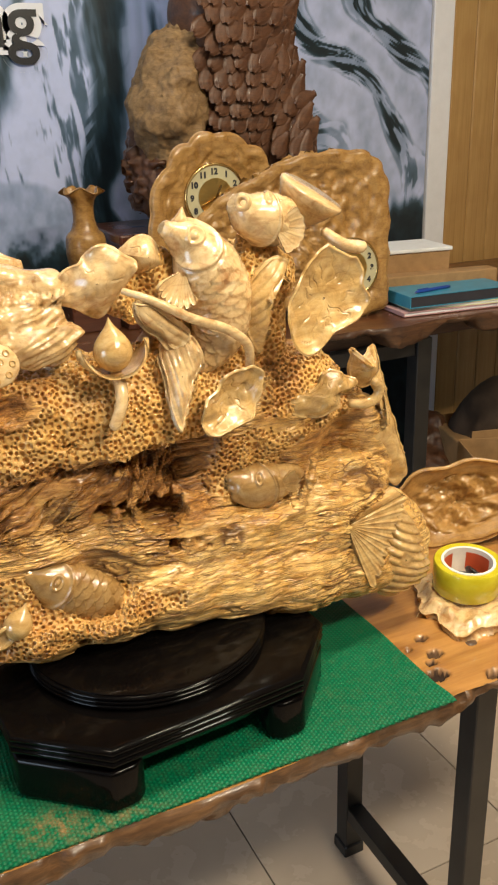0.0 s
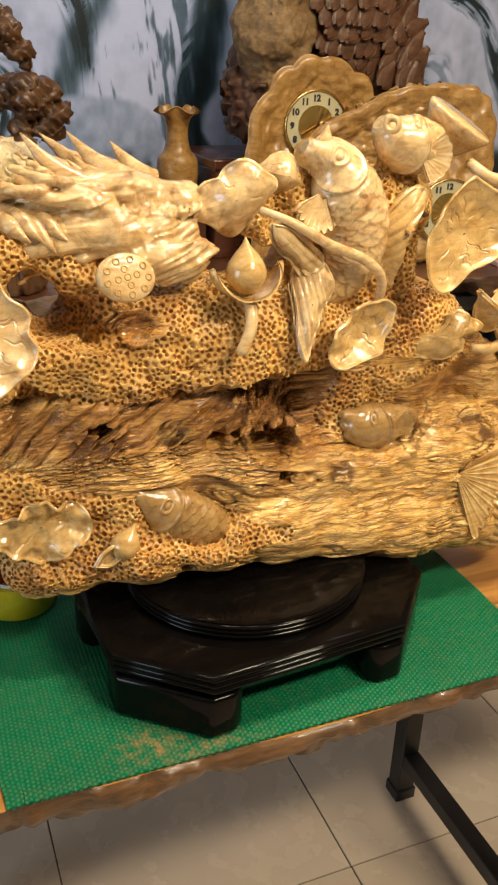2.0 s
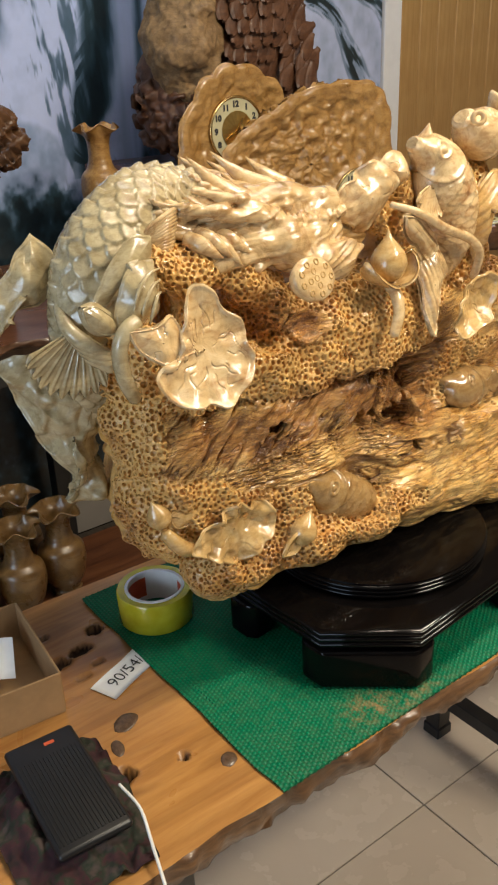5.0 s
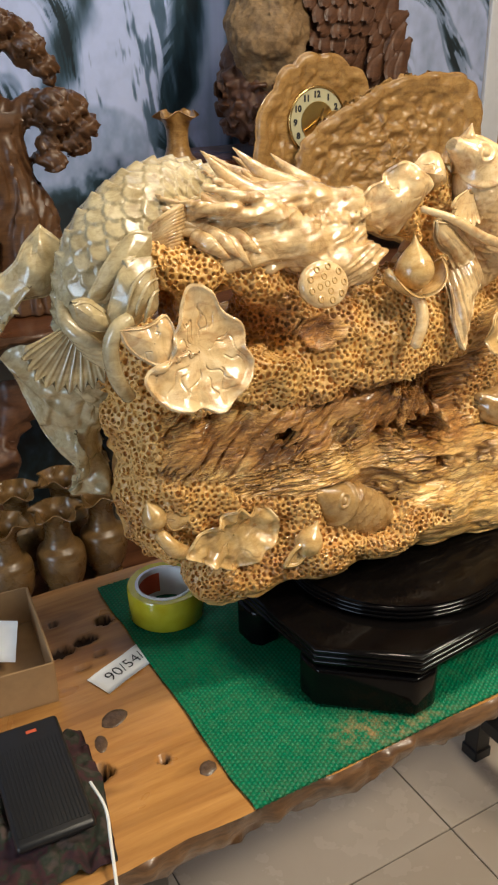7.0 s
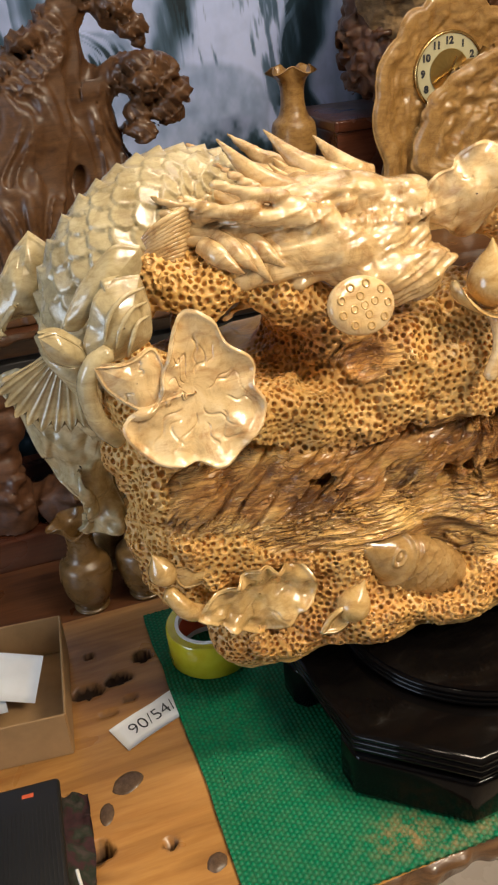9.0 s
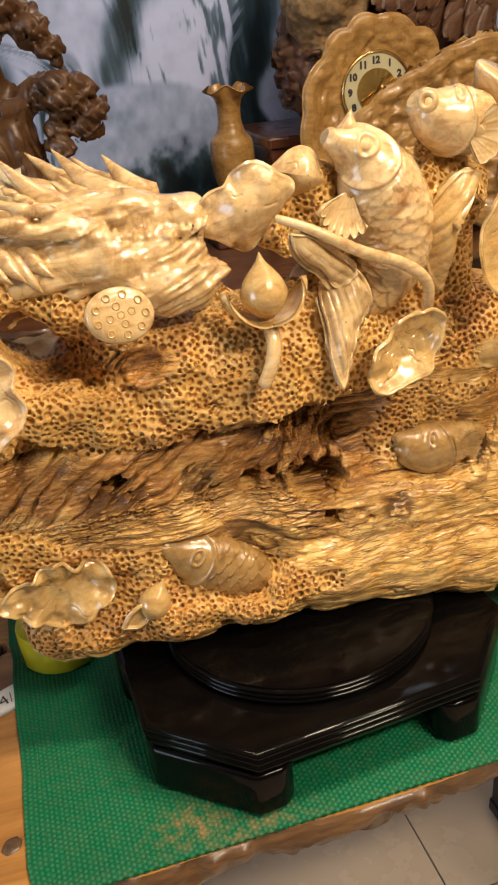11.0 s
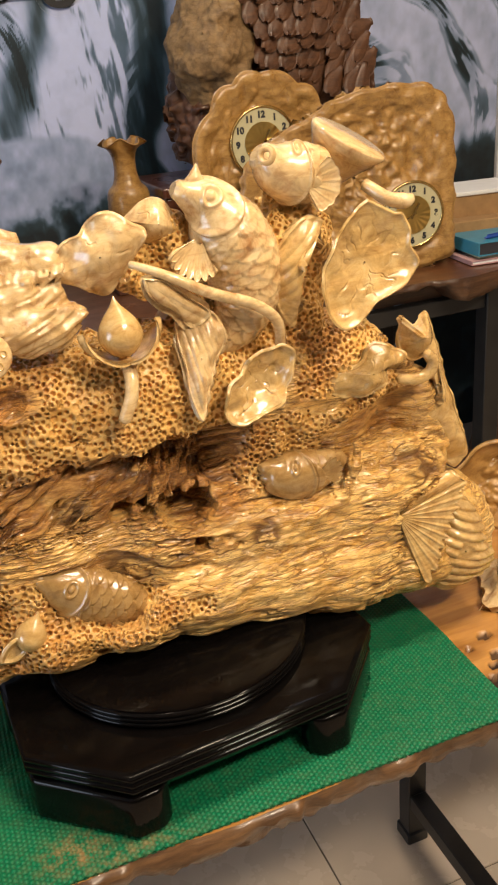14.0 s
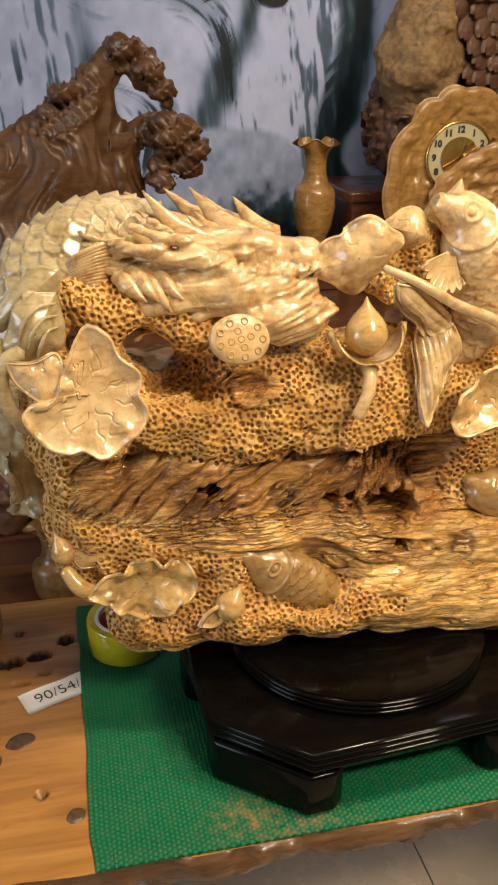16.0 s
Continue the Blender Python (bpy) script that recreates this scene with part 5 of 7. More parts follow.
leaf(0.022, [(-0.008, 1.181), (-0.002, 1.199), (0.018, 1.210), (0.030, 1.223), (0.050, 1.228), (0.069, 1.230), (0.080, 1.221), (0.075, 1.202), (0.066, 1.182), (0.052, 1.166), (0.028, 1.159), (0.008, 1.154), (-0.005, 1.161)], 0.014, M_LEAFWOOD, "small dished lotus leaf with wavy rim", tilt=(0, -0.1), bumps=0.006, seed=4)
leaf(0.056, [(-0.409, 0.977), (-0.395, 0.995), (-0.376, 1.001), (-0.356, 1.016), (-0.337, 1.021), (-0.322, 1.008), (-0.302, 1.013), (-0.287, 0.997), (-0.284, 0.973), (-0.301, 0.959), (-0.317, 0.946), (-0.341, 0.935), (-0.366, 0.948), (-0.387, 0.962)], 0.010, M_LEAFWOOD, "wavy lotus leaf near the base of the log", tilt=(0, -0.05), bumps=0.011, seed=5, frill=0.003)
leaf(0.082, [(-0.162, 1.320), (-0.150, 1.340), (-0.137, 1.356), (-0.117, 1.364), (-0.100, 1.381), (-0.081, 1.381), (-0.066, 1.370), (-0.050, 1.358), (-0.062, 1.335), (-0.080, 1.312), (-0.097, 1.295), (-0.112, 1.300), (-0.130, 1.312)], -0.016, M_PALE, "folded lotus leaf drooping over its stem", bumps=0.006, veins=3, seed=26, lip=0.002, frill=0.002, tilt=(0.15, 0))
leaf(0.092, [(-0.068, 1.368), (-0.050, 1.382), (-0.033, 1.387), (-0.017, 1.377), (-0.007, 1.350), (-0.028, 1.338), (-0.056, 1.338)], -0.026, M_PALE, "rounded hood of a lotus leaf", bumps=0.003, veins=2, seed=7, lip=0.001)
pod_cone = bm_lathe([(0.001, -0.078), (0.009, -0.076), (0.014, -0.060), (0.026, -0.036), (0.041, -0.014), (0.0485, -0.003), (0.0490, 0.001), (0.0465, 0.0028), (0.001, 0.0036)], 44)
bmesh.ops.scale(pod_cone, vec=(1.0, 0.62, 1.0), verts=pod_cone.verts[:])
part("seed_pod", pod_cone, M_PALE, carving, "cone-shaped lotus pod rising behind the carp", smooth=True, m=facing(0.196, 0.105, 1.419, -28, 0, 0) @ pose(0, 0, 0, -66, 0, 0))
leaf(0.102, [(0.293, 1.206), (0.310, 1.177), (0.320, 1.141), (0.343, 1.066), (0.366, 1.000), (0.360, 0.984), (0.344, 0.977), (0.323, 1.000), (0.296, 1.035), (0.272, 1.046), (0.276, 1.074), (0.297, 1.094), (0.310, 1.119), (0.296, 1.157), (0.288, 1.187)], -0.012, M_LEAFWOOD, "tall furled lotus leaf at the end of the log", bumps=0.0035, veins=5, seed=11, thick=0.008)
leaf(0.082, [(0.252, 1.212), (0.260, 1.200), (0.271, 1.197), (0.281, 1.203), (0.291, 1.210), (0.301, 1.182), (0.294, 1.157), (0.268, 1.150), (0.249, 1.172)], -0.026, M_LEAFWOOD, "pointed furled leaf tip", bumps=0.003, veins=3, seed=12, thick=0.006)
leaf(0.066, [(0.137, 1.154), (0.150, 1.165), (0.174, 1.164), (0.190, 1.175), (0.201, 1.191), (0.218, 1.190), (0.232, 1.180), (0.249, 1.172), (0.246, 1.163), (0.225, 1.157), (0.220, 1.142), (0.205, 1.132), (0.182, 1.126), (0.156, 1.132), (0.139, 1.143)], -0.016, M_LEAFWOOD, "furled amber leaf among the burl", bumps=0.005, veins=6, seed=13, thick=0.006)
leaf(0.190, [(-0.486, 1.339), (-0.466, 1.318), (-0.470, 1.300), (-0.476, 1.280), (-0.489, 1.262), (-0.518, 1.256), (-0.538, 1.238), (-0.545, 1.224), (-0.552, 1.244), (-0.550, 1.274), (-0.522, 1.299), (-0.505, 1.321)], -0.024, M_GREY, "greyish lotus leaf reaching out from the side", tilt=(0.2, 0), bumps=0.006, veins=5, seed=14, thick=0.006)
leaf(0.175, [(-0.546, 1.196), (-0.520, 1.210), (-0.480, 1.200), (-0.445, 1.180), (-0.440, 1.140), (-0.452, 1.090), (-0.442, 1.040), (-0.446, 1.020), (-0.470, 1.018), (-0.492, 1.020), (-0.478, 1.045), (-0.502, 1.082), (-0.519, 1.121), (-0.532, 1.168)], -0.020, M_GREY, "long greyish leaf hanging down the side", tilt=(0.3, 0), bumps=0.012, veins=6, seed=15, thick=0.008, streak=(-20, 200))


def strand(name, rows, mat, label="", **more):
    v, f = tube(rows, **more)
    return put(name, mesh_np(name, v, f, [mat]), carving, label=label)


strand("stem", [(-0.075, 0.07, 1.33, 0.004), (-0.045, 0.050, 1.318, 0.0052), (0.0, 0.044, 1.293, 0.0060), (0.045, 0.043, 1.274, 0.0062), (0.072, 0.047, 1.250, 0.0062), (0.080, 0.06, 1.215, 0.006)], M_PALE, "lotus stem winding round the carp", n=40)
strand("stem", [(-0.452, 0.050, 1.268, 0.008), (-0.466, 0.048, 1.261, 0.0085), (-0.474, 0.050, 1.243, 0.0085), (-0.472, 0.052, 1.218, 0.0085), (-0.465, 0.056, 1.199, 0.0085), (-0.454, 0.065, 1.182, 0.008)], M_GREY, "thick leaf stem bending down", n=34, seg=14)
strand("stem", [(0.244, 0.085, 1.134, 0.006), (0.262, 0.074, 1.134, 0.0075), (0.279, 0.070, 1.141, 0.0075), (0.283, 0.068, 1.156, 0.007), (0.272, 0.066, 1.168, 0.006)], M_LEAFWOOD, "curled stem under the furled tip", n=26, seg=12)
strand("stem", [(0.205, 0.090, 1.372, 0.007), (0.222, 0.070, 1.357, 0.008), (0.238, 0.062, 1.353, 0.009), (0.249, 0.062, 1.354, 0.006)], M_PALE, "short stem with a knobbed end", n=24, seg=12)
# curled leaf with combed ridges behind the carp
leaf(0.066, [(0.146, 1.344), (0.134, 1.350), (0.119, 1.348), (0.102, 1.335), (0.087, 1.315), (0.081, 1.293), (0.081, 1.269), (0.087, 1.248), (0.098, 1.231), (0.105, 1.230), (0.108, 1.246), (0.110, 1.266), (0.116, 1.284), (0.124, 1.300), (0.130, 1.318), (0.140, 1.330)], -0.020, M_LEAFWOOD, "curled leaf with combed ridges", bumps=0.001, veins=0, seed=53, thick=0.010, streak=(-52, 300), lip=0.003)


leaf(0.046, [(-0.036, 1.262), (-0.018, 1.272), (0.006, 1.268), (0.016, 1.242), (-0.001, 1.216), (-0.014, 1.188), (-0.028, 1.160), (-0.036, 1.187), (-0.035, 1.215), (-0.038, 1.242)], -0.012, M_PALE, "lower lobe of the carp's forked tail", tilt=(0.1, -0.35), bumps=0.002, veins=0, seed=51, thick=0.006, streak=(8, 420))
leaf(0.052, [(-0.068, 1.318), (-0.046, 1.312), (-0.022, 1.291), (0.002, 1.268), (-0.020, 1.255), (-0.038, 1.276), (-0.052, 1.286), (-0.065, 1.302)], -0.010, M_PALE, "upper lobe of the carp's forked tail", tilt=(0.0, 0.1), bumps=0.001, veins=0, seed=52, thick=0.006, streak=(48, 300), lip=0.004)


# --- buds and seed pod ---
def bud(m, r, mat, petals=2, stem=None):
    prof = [(0.001, -r), (0.5 * r, -0.86 * r), (0.86 * r, -0.45 * r), (r, 0.0), (0.86 * r, 0.5 * r), (0.55 * r, 0.95 * r), (0.22 * r, 1.35 * r), (0.02 * r, 1.75 * r)]
    pr = spline(prof, 26)
    bm = bm_lathe([(max(a, 0.0005), b) for a, b in pr], 28)
    bmesh.ops.rotate(bm, verts=bm.verts[:], cent=(0, 0, 0), matrix=Euler((radians(-90), 0, 0)).to_matrix())
    ob = part("lotus_bud", bm, mat, carving, "lotus bud with two open petals" if petals else "small round bud", smooth=True, m=m)
    for i in range(petals):
        side = 1 if i else -1
        u = np.linspace(0, 1, 18)[:, None]
        w = np.linspace(-1, 1, 13)[None, :]
        wide = 0.62 * r * np.sin(math.pi * np.clip(u, 0, 1) ** 0.8) ** 0.7 + 0.001
        a = radians(-100) + u * radians(112)
        x = side * (1.45 * r * np.cos(a) * (1 + 0.25 * u) + 0.1 * r)
        y = 1.35 * r * np.sin(a) + 0.15 * r + 0 * w
        z = w * wide * 1.5 + 0.1 * r
        x = x + 0 * w - side * 0.25 * r * w**2
        p = np.stack([x + 0 * w, y + 0 * w, z + 0 * u], -1)
        v, f = sheet(p, 0.003 * side)
        put("petal", mesh_np("petal", v, f, [mat]), ob)
    return ob


bud(facing(-0.099, 0.048, 1.266, 3, 0, 0), 0.0232, M_LEAFWOOD)
strand("stem", [(-0.098, 0.055, 1.244, 0.007), (-0.097, 0.036, 1.228, 0.0075), (-0.101, 0.026, 1.208, 0.0072), (-0.113, 0.022, 1.184, 0.0066)], M_PALE, "bud stem with a cut end", n=24)
bud(facing(-0.248, 0.038, 0.951, -25, 0, 0), 0.0178, M_LEAFWOOD, 0)
leaf(0.034, [(-0.286, 0.932), (-0.276, 0.948), (-0.262, 0.956), (-0.256, 0.940), (-0.268, 0.930)], 0.004, M_LEAFWOOD, "small leaf beside a bud", seed=20, veins=2, bumps=0.001)
bud(facing(-0.43, 0.080, 1.022, 20, 0, 0), 0.015, M_LEAFWOOD, 0)
leaf(0.068, [(-0.424, 1.026), (-0.405, 1.030), (-0.372, 1.018), (-0.392, 1.004), (-0.415, 1.006)], -0.008, M_LEAFWOOD, "small leaf beside a bud", seed=21, veins=2, bumps=0.002)
strand("stem", [(-0.43, 0.07, 1.005, 0.008), (-0.415, 0.06, 0.985, 0.010), (-0.395, 0.065, 0.972, 0.008)], M_LEAFWOOD, "short knobbed stem", n=20)

bm = bm_lathe([(0.004, -0.02), (0.016, -0.012), (0.027, 0.0), (0.0315, 0.008), (0.0315, 0.012), (0.029, 0.0155), (0.02, 0.0165), (0.003, 0.0168)], 36)
bmesh.ops.scale(bm, vec=(1.0, 0.80, 1.0), verts=bm.verts[:])
pod = part("seed_pod", bm, M_PALE, carving, "flat pale lotus pod with ringed seeds", smooth=True, m=facing(-0.241, 0.036, 1.272, -4, 6, -20))
ring = from_bm("seed", bm_lathe([(0.0022, 0.0), (0.0024, 0.0012), (0.0032, 0.0016), (0.0040, 0.001), (0.0042, 0.0)], 14, True), M_LEAFWOOD)
a = np.concatenate([np.linspace(0, 2 * math.pi, 9, endpoint=False), np.linspace(0.3, 2 * math.pi + 0.3, 4, endpoint=False), [0]])
rad = np.array([0.0225] * 9 + [0.0105] * 4 + [0.0])
for t, r in zip(a, rad):
    put("seed", ring, pod, pose(r * math.cos(t), 0.8 * r * math.sin(t), 0.0158))

# --- fish tail at the right end of the log ---
def fin_on_log(x, y, z, *spec, label="ribbed fish fin spread on the log", mat=M_LEAFWOOD, turn=(0, 0), **kw):
    put("tail_fin", mesh_np("tail_fin", *fan(*spec, **kw), [mat]), carving, facing(x, y, z, 0, *turn), label)


fin_on_log(0.214, 0.037, 0.971, 0.130, -74, 13, 10, thick=0.030, curl=0.003, scallop=0.10, rise=0.30, root=0.06, turn=(5, -9), waist=0.36)
leaf(0.044, [(0.285, 0.941), (0.298, 0.968), (0.316, 0.970), (0.345, 0.939), (0.369, 0.889), (0.380, 0.848), (0.357, 0.826), (0.312, 0.817), (0.277, 0.837), (0.254, 0.876), (0.262, 0.908)], -0.030, M_LEAFWOOD, "rounded tail with overlapping shell-like ridges", bumps=0.001, veins=0, seed=57, thick=0.030, streak=(65, 250), lip=0.0, ridge=0.0052, n=60, res=320)
f = Field((0.20, 0.0, 0.79), (0.42, 0.16, 0.97), 0.0022)
f.ball((0.315, 0.098, 0.876), (0.058, 0.052, 0.058), 0.01)
f.limb((0.25, 0.095, 0.866), (0.30, 0.095, 0.870), 0.035, 0.05, 0.02)
f.push(0.02, lambda p: 0.003 * fbm(p * 40, 3, 61))
put("tail_root", mesh_np("tail_root", *f.mesh(), [M_LEAFWOOD]), carving, label="smooth wood behind the tail ridges")


# --- the dragon, one carved mesh for its body and one for its head ---
def dragon_body():
    rows = [(-0.442, 0.19, 1.13, 0.030), (-0.458, 0.17, 1.19, 0.038), (-0.460, 0.155, 1.25, 0.043), (-0.448, 0.15, 1.305, 0.045), (-0.412, 0.155, 1.340, 0.045), (-0.365, 0.17, 1.355, 0.043), (-0.31, 0.17, 1.35, 0.036)]
    n, seg = 240, 150
    s = spline(rows, n)
    c, r = s[:, :3], s[:, 3]
    t = np.gradient(c, axis=0)
    t /= np.linalg.norm(t, axis=1, keepdims=True)
    front = np.array([0.0, -1.0, 0.0])
    a = np.cross(t, front)
    a /= np.linalg.norm(a, axis=1, keepdims=True)
    b = np.cross(a, t)
    ang = np.linspace(0, 2 * math.pi, seg, endpoint=False)
    run = np.concatenate([[0], np.cumsum(np.linalg.norm(np.diff(c, axis=0), axis=1))])
    U, A = np.meshgrid(run, ang, indexing="ij")
    v = (A - math.pi / 2) * 0.042
    sc = scales(-U, v, 0.023)
    h = 0.0050 * (sc - 0.2) - 0.0014 * np.exp(-((sc / 0.10) ** 2))
    # saw-toothed spine on the outer side
    outer = np.exp(-((np.angle(np.exp(1j * (A - math.pi))) / 0.16) ** 2))
    tooth = (U / 0.015) % 1.0
    h = h * (1 - outer) + outer * (0.002 + 0.006 * tooth)
    rr = r[:, None] + h
    p = c[:, None] + rr[..., None] * (np.cos(ang)[None, :, None] * a[:, None] + np.sin(ang)[None, :, None] * b[:, None])
    v = np.vstack([p.reshape(-1, 3), c[0], c[-1]])
    k = n * seg
    f = [tuple(q) for q in quads(n, seg, True).tolist()]
    f += [(k, (j + 1) % seg, j) for j in range(seg)] + [(k + 1, (n - 1) * seg + j, (n - 1) * seg + (j + 1) % seg) for j in range(seg)]
    return v, f


dv, df = dragon_body()
put("dragon_body", mesh_np("dragon_body", dv, df, [M_GREY]), carving, pose(0.010, 0, -0.003), label="scaly dragon body arching over the log")


def dragon_head():
    f = Field((-0.40, 0.0, 1.24), (-0.11, 0.27, 1.43), 0.0017)
    # skull, brow, snout and jaw
    f.chain([(-0.31, 0.15, 1.335, 0.032), (-0.25, 0.13, 1.335, 0.034), (-0.20, 0.12, 1.338, 0.027), (-0.155, 0.115, 1.338, 0.019)], 0.02)
    f.ball((-0.160, 0.112, 1.345), (0.028, 0.028, 0.018), 0.012)
    f.ball((-0.215, 0.118, 1.362), (0.030, 0.022, 0.012), 0.008)
    f.ball((-0.190, 0.104, 1.358), (0.013, 0.011, 0.008), 0.008)
    f.ball((-0.168, 0.102, 1.358), (0.012, 0.010, 0.007), 0.008)
    f.ball((-0.146, 0.104, 1.353), (0.010, 0.010, 0.008), 0.006)
    f.ball((-0.222, 0.094, 1.352), (0.010, 0.008, 0.007), 0.003)
    f.chain([(-0.275, 0.10, 1.316, 0.022), (-0.23, 0.085, 1.312, 0.022), (-0.19, 0.084, 1.312, 0.018), (-0.155, 0.088, 1.317, 0.012)], 0.010)
    f.limb((-0.20, 0.060, 1.324), (-0.14, 0.070, 1.328), 0.005, 0.006, 0.006, True)
    f.limb((-0.178, 0.076, 1.332), (-0.176, 0.074, 1.321), 0.004, 0.001, 0.003)
    # beard: a combed mass under the jaw that turns up at its end
    f.chain([(-0.225, 0.088, 1.298, 0.018), (-0.190, 0.076, 1.285, 0.022), (-0.158, 0.076, 1.284, 0.019), (-0.134, 0.084, 1.294, 0.010)], 0.012)
    for i in range(15):
        t = i / 14
        a = np.array([-0.222 + 0.075 * t, 0.062 + 0.004 * t, 1.300 + 0.004 * t])
        b = np.array([-0.192 + 0.074 * t, 0.066 + 0.018 * t, 1.262 + 0.003 * math.sin(3 * t) + 0.028 * t * t])
        m = (a + b) / 2 + [0.004, -0.006, -0.004]
        f.chain([(*a, 0.0040), (*m, 0.0042), (*b, 0.0010)], 0.003)
    # fangs
    f.limb((-0.163, 0.082, 1.334), (-0.161, 0.080, 1.318), 0.0045, 0.001, 0.003)
    f.limb((-0.147, 0.086, 1.337), (-0.145, 0.086, 1.325), 0.0040, 0.001, 0.003)
    # long horns and mane, swept back
    horns = [((-0.235, 0.15, 1.358), (-0.332, 0.195, 1.402), 0.015), ((-0.225, 0.16, 1.365), (-0.288, 0.21, 1.404), 0.013), ((-0.20, 0.165, 1.365), (-0.243, 0.215, 1.394), 0.012),
             ((-0.24, 0.135, 1.358), (-0.30, 0.165, 1.388), 0.010), ((-0.22, 0.13, 1.362), (-0.262, 0.16, 1.386), 0.009),
             ((-0.25, 0.120, 1.350), (-0.345, 0.14, 1.378), 0.011), ((-0.26, 0.112, 1.343), (-0.372, 0.125, 1.362), 0.012), ((-0.27, 0.105, 1.335), (-0.39, 0.115, 1.345), 0.011)]
    for a, b, r in horns:
        a, b = np.array(a), np.array(b)
        mid = (a + b) / 2 + [0, 0, -0.008]
        f.chain([(*a, r), (*mid, r * 0.8), (*b, 0.0012)], 0.005)
    gen = np.random.default_rng(12)
    for i in range(34):
        t = i / 33
        a = np.array([-0.235 - 0.04 * gen.random(), 0.080 + 0.04 * gen.random(), 1.348 - 0.048 * t])
        ln = 0.07 + 0.06 * gen.random()
        b = a + np.array([-ln, 0.005 + 0.03 * gen.random(), 0.030 - 0.055 * t + 0.010 * gen.standard_normal()])
        mid = (a + b) / 2 + np.array([0, -0.006, -0.010 + 0.014 * gen.random()])
        f.chain([(*a, 0.0075), (*mid, 0.0065), (*b, 0.001)], 0.0035)
    # whisker ribs on the brow
    for i in range(16):
        x = -0.262 + 0.0078 * i
        z = 1.346 - 0.012 * math.sin(math.pi * i / 20)
        f.chain([(x + 0.006, 0.086, z + 0.006, 0.0016), (x + 0.002, 0.080, z - 0.001, 0.0026), (x - 0.006, 0.080, z - 0.008, 0.0012)], 0.0015)

    def hair(p):
        x, y, z = p.T
        lean = np.where(x > -0.21, 0.5, 0.2)
        q = np.stack([x * 18, y * 40, (z - lean * x + 0.006 * vnoise(p * 30, 2)) * 190], -1)
        return (-0.0022 * (1 - 2 * np.abs(vnoise(q, 51))) * (1 - 0.6 * step(z, 1.335, 1.35) * step(x, -0.23, -0.19)) + 0.0025 * vnoise(p * 55, 52)) * (1 - 0.75 * step(y, 0.14, 0.165))

    f.push(0.01, hair)
    return f.mesh()


hv, hf = dragon_head()
put("dragon_head", mesh_np("dragon_head", hv, hf, [M_DRAGON]), carving, pose(0, 0, -0.007), label="pale dragon head with swept horns and combed beard")


def blade(name, rows, flat=0.62, n=26, seg=12, label=""):
    put(name, mesh_np(name, *tube(rows, n, seg, flat), [M_DRAGON]), carving, pose(0, 0, -0.007), label)


# swept horns
for i, (bx, by, bz, tx, ty, tz, r, sag) in enumerate([
        (-0.258, 0.118, 1.358, -0.318, 0.146, 1.411, 0.0155, 0.008), (-0.216, 0.132, 1.366, -0.264, 0.176, 1.409, 0.0140, 0.006), (-0.192, 0.138, 1.368, -0.217, 0.172, 1.399, 0.0120, 0.003),
        (-0.250, 0.128, 1.348, -0.318, 0.145, 1.382, 0.010, 0.006), (-0.226, 0.128, 1.356, -0.272, 0.145, 1.384, 0.009, 0.006)]):
    m = ((bx + tx) / 2, (by + ty) / 2 - 0.004, (bz + tz) / 2 - sag)
    blade("horn", [(bx + 0.016, by, bz - 0.006, r * 0.9), (bx, by, bz, r), (*m, r * 0.70), (tx, ty, tz, 0.0008)], label="long pointed horn swept back" if i < 3 else "")
# wavy locks of the mane that stream back over the body
gen = np.random.default_rng(31)
for i in range(20):
    t = (i % 10) / 9
    row = i // 10
    bx, by, bz = -0.262 - 0.014 * gen.random() - 0.02 * row, 0.096 + 0.030 * (1 - t) - 0.008 * row, 1.352 - 0.040 * t
    ln = 0.085 + 0.045 * gen.random()
    rise = 0.022 - 0.040 * t + 0.008 * gen.standard_normal()
    wave = 0.007 + 0.004 * gen.random()
    r = 0.0068 + 0.002 * gen.random()
    blade("mane_lock", [(bx + 0.02, by, bz, r), (bx, by - 0.004, bz + 0.001, r), (bx - 0.35 * ln, by - 0.003, bz + 0.35 * rise - wave, r * 0.9), (bx - 0.7 * ln, by + 0.010, bz + 0.7 * rise + 0.3 * wave, r * 0.6), (bx - ln, by + 0.024, bz + rise + 0.5 * wave, 0.0007)], 0.7, 30, 10)
# frill of cheek spikes that point down over the burl
for i in range(12):
    bx, bz = -0.340 + 0.0125 * i, 1.322 - 0.0016 * i + 0.005 * (i % 2)
    ln = 0.010 + 0.009 * ((i * 7) % 3) / 2
    blade("cheek_spike", [(bx - 0.012, 0.104, bz + 0.012, 0.009), (bx - 0.003, 0.089, bz + 0.005, 0.0100), (bx + 0.006, 0.080, bz - 0.35 * ln, 0.0055), (bx + 0.015, 0.074, bz - ln, 0.0004)], 0.7, 20, 10)
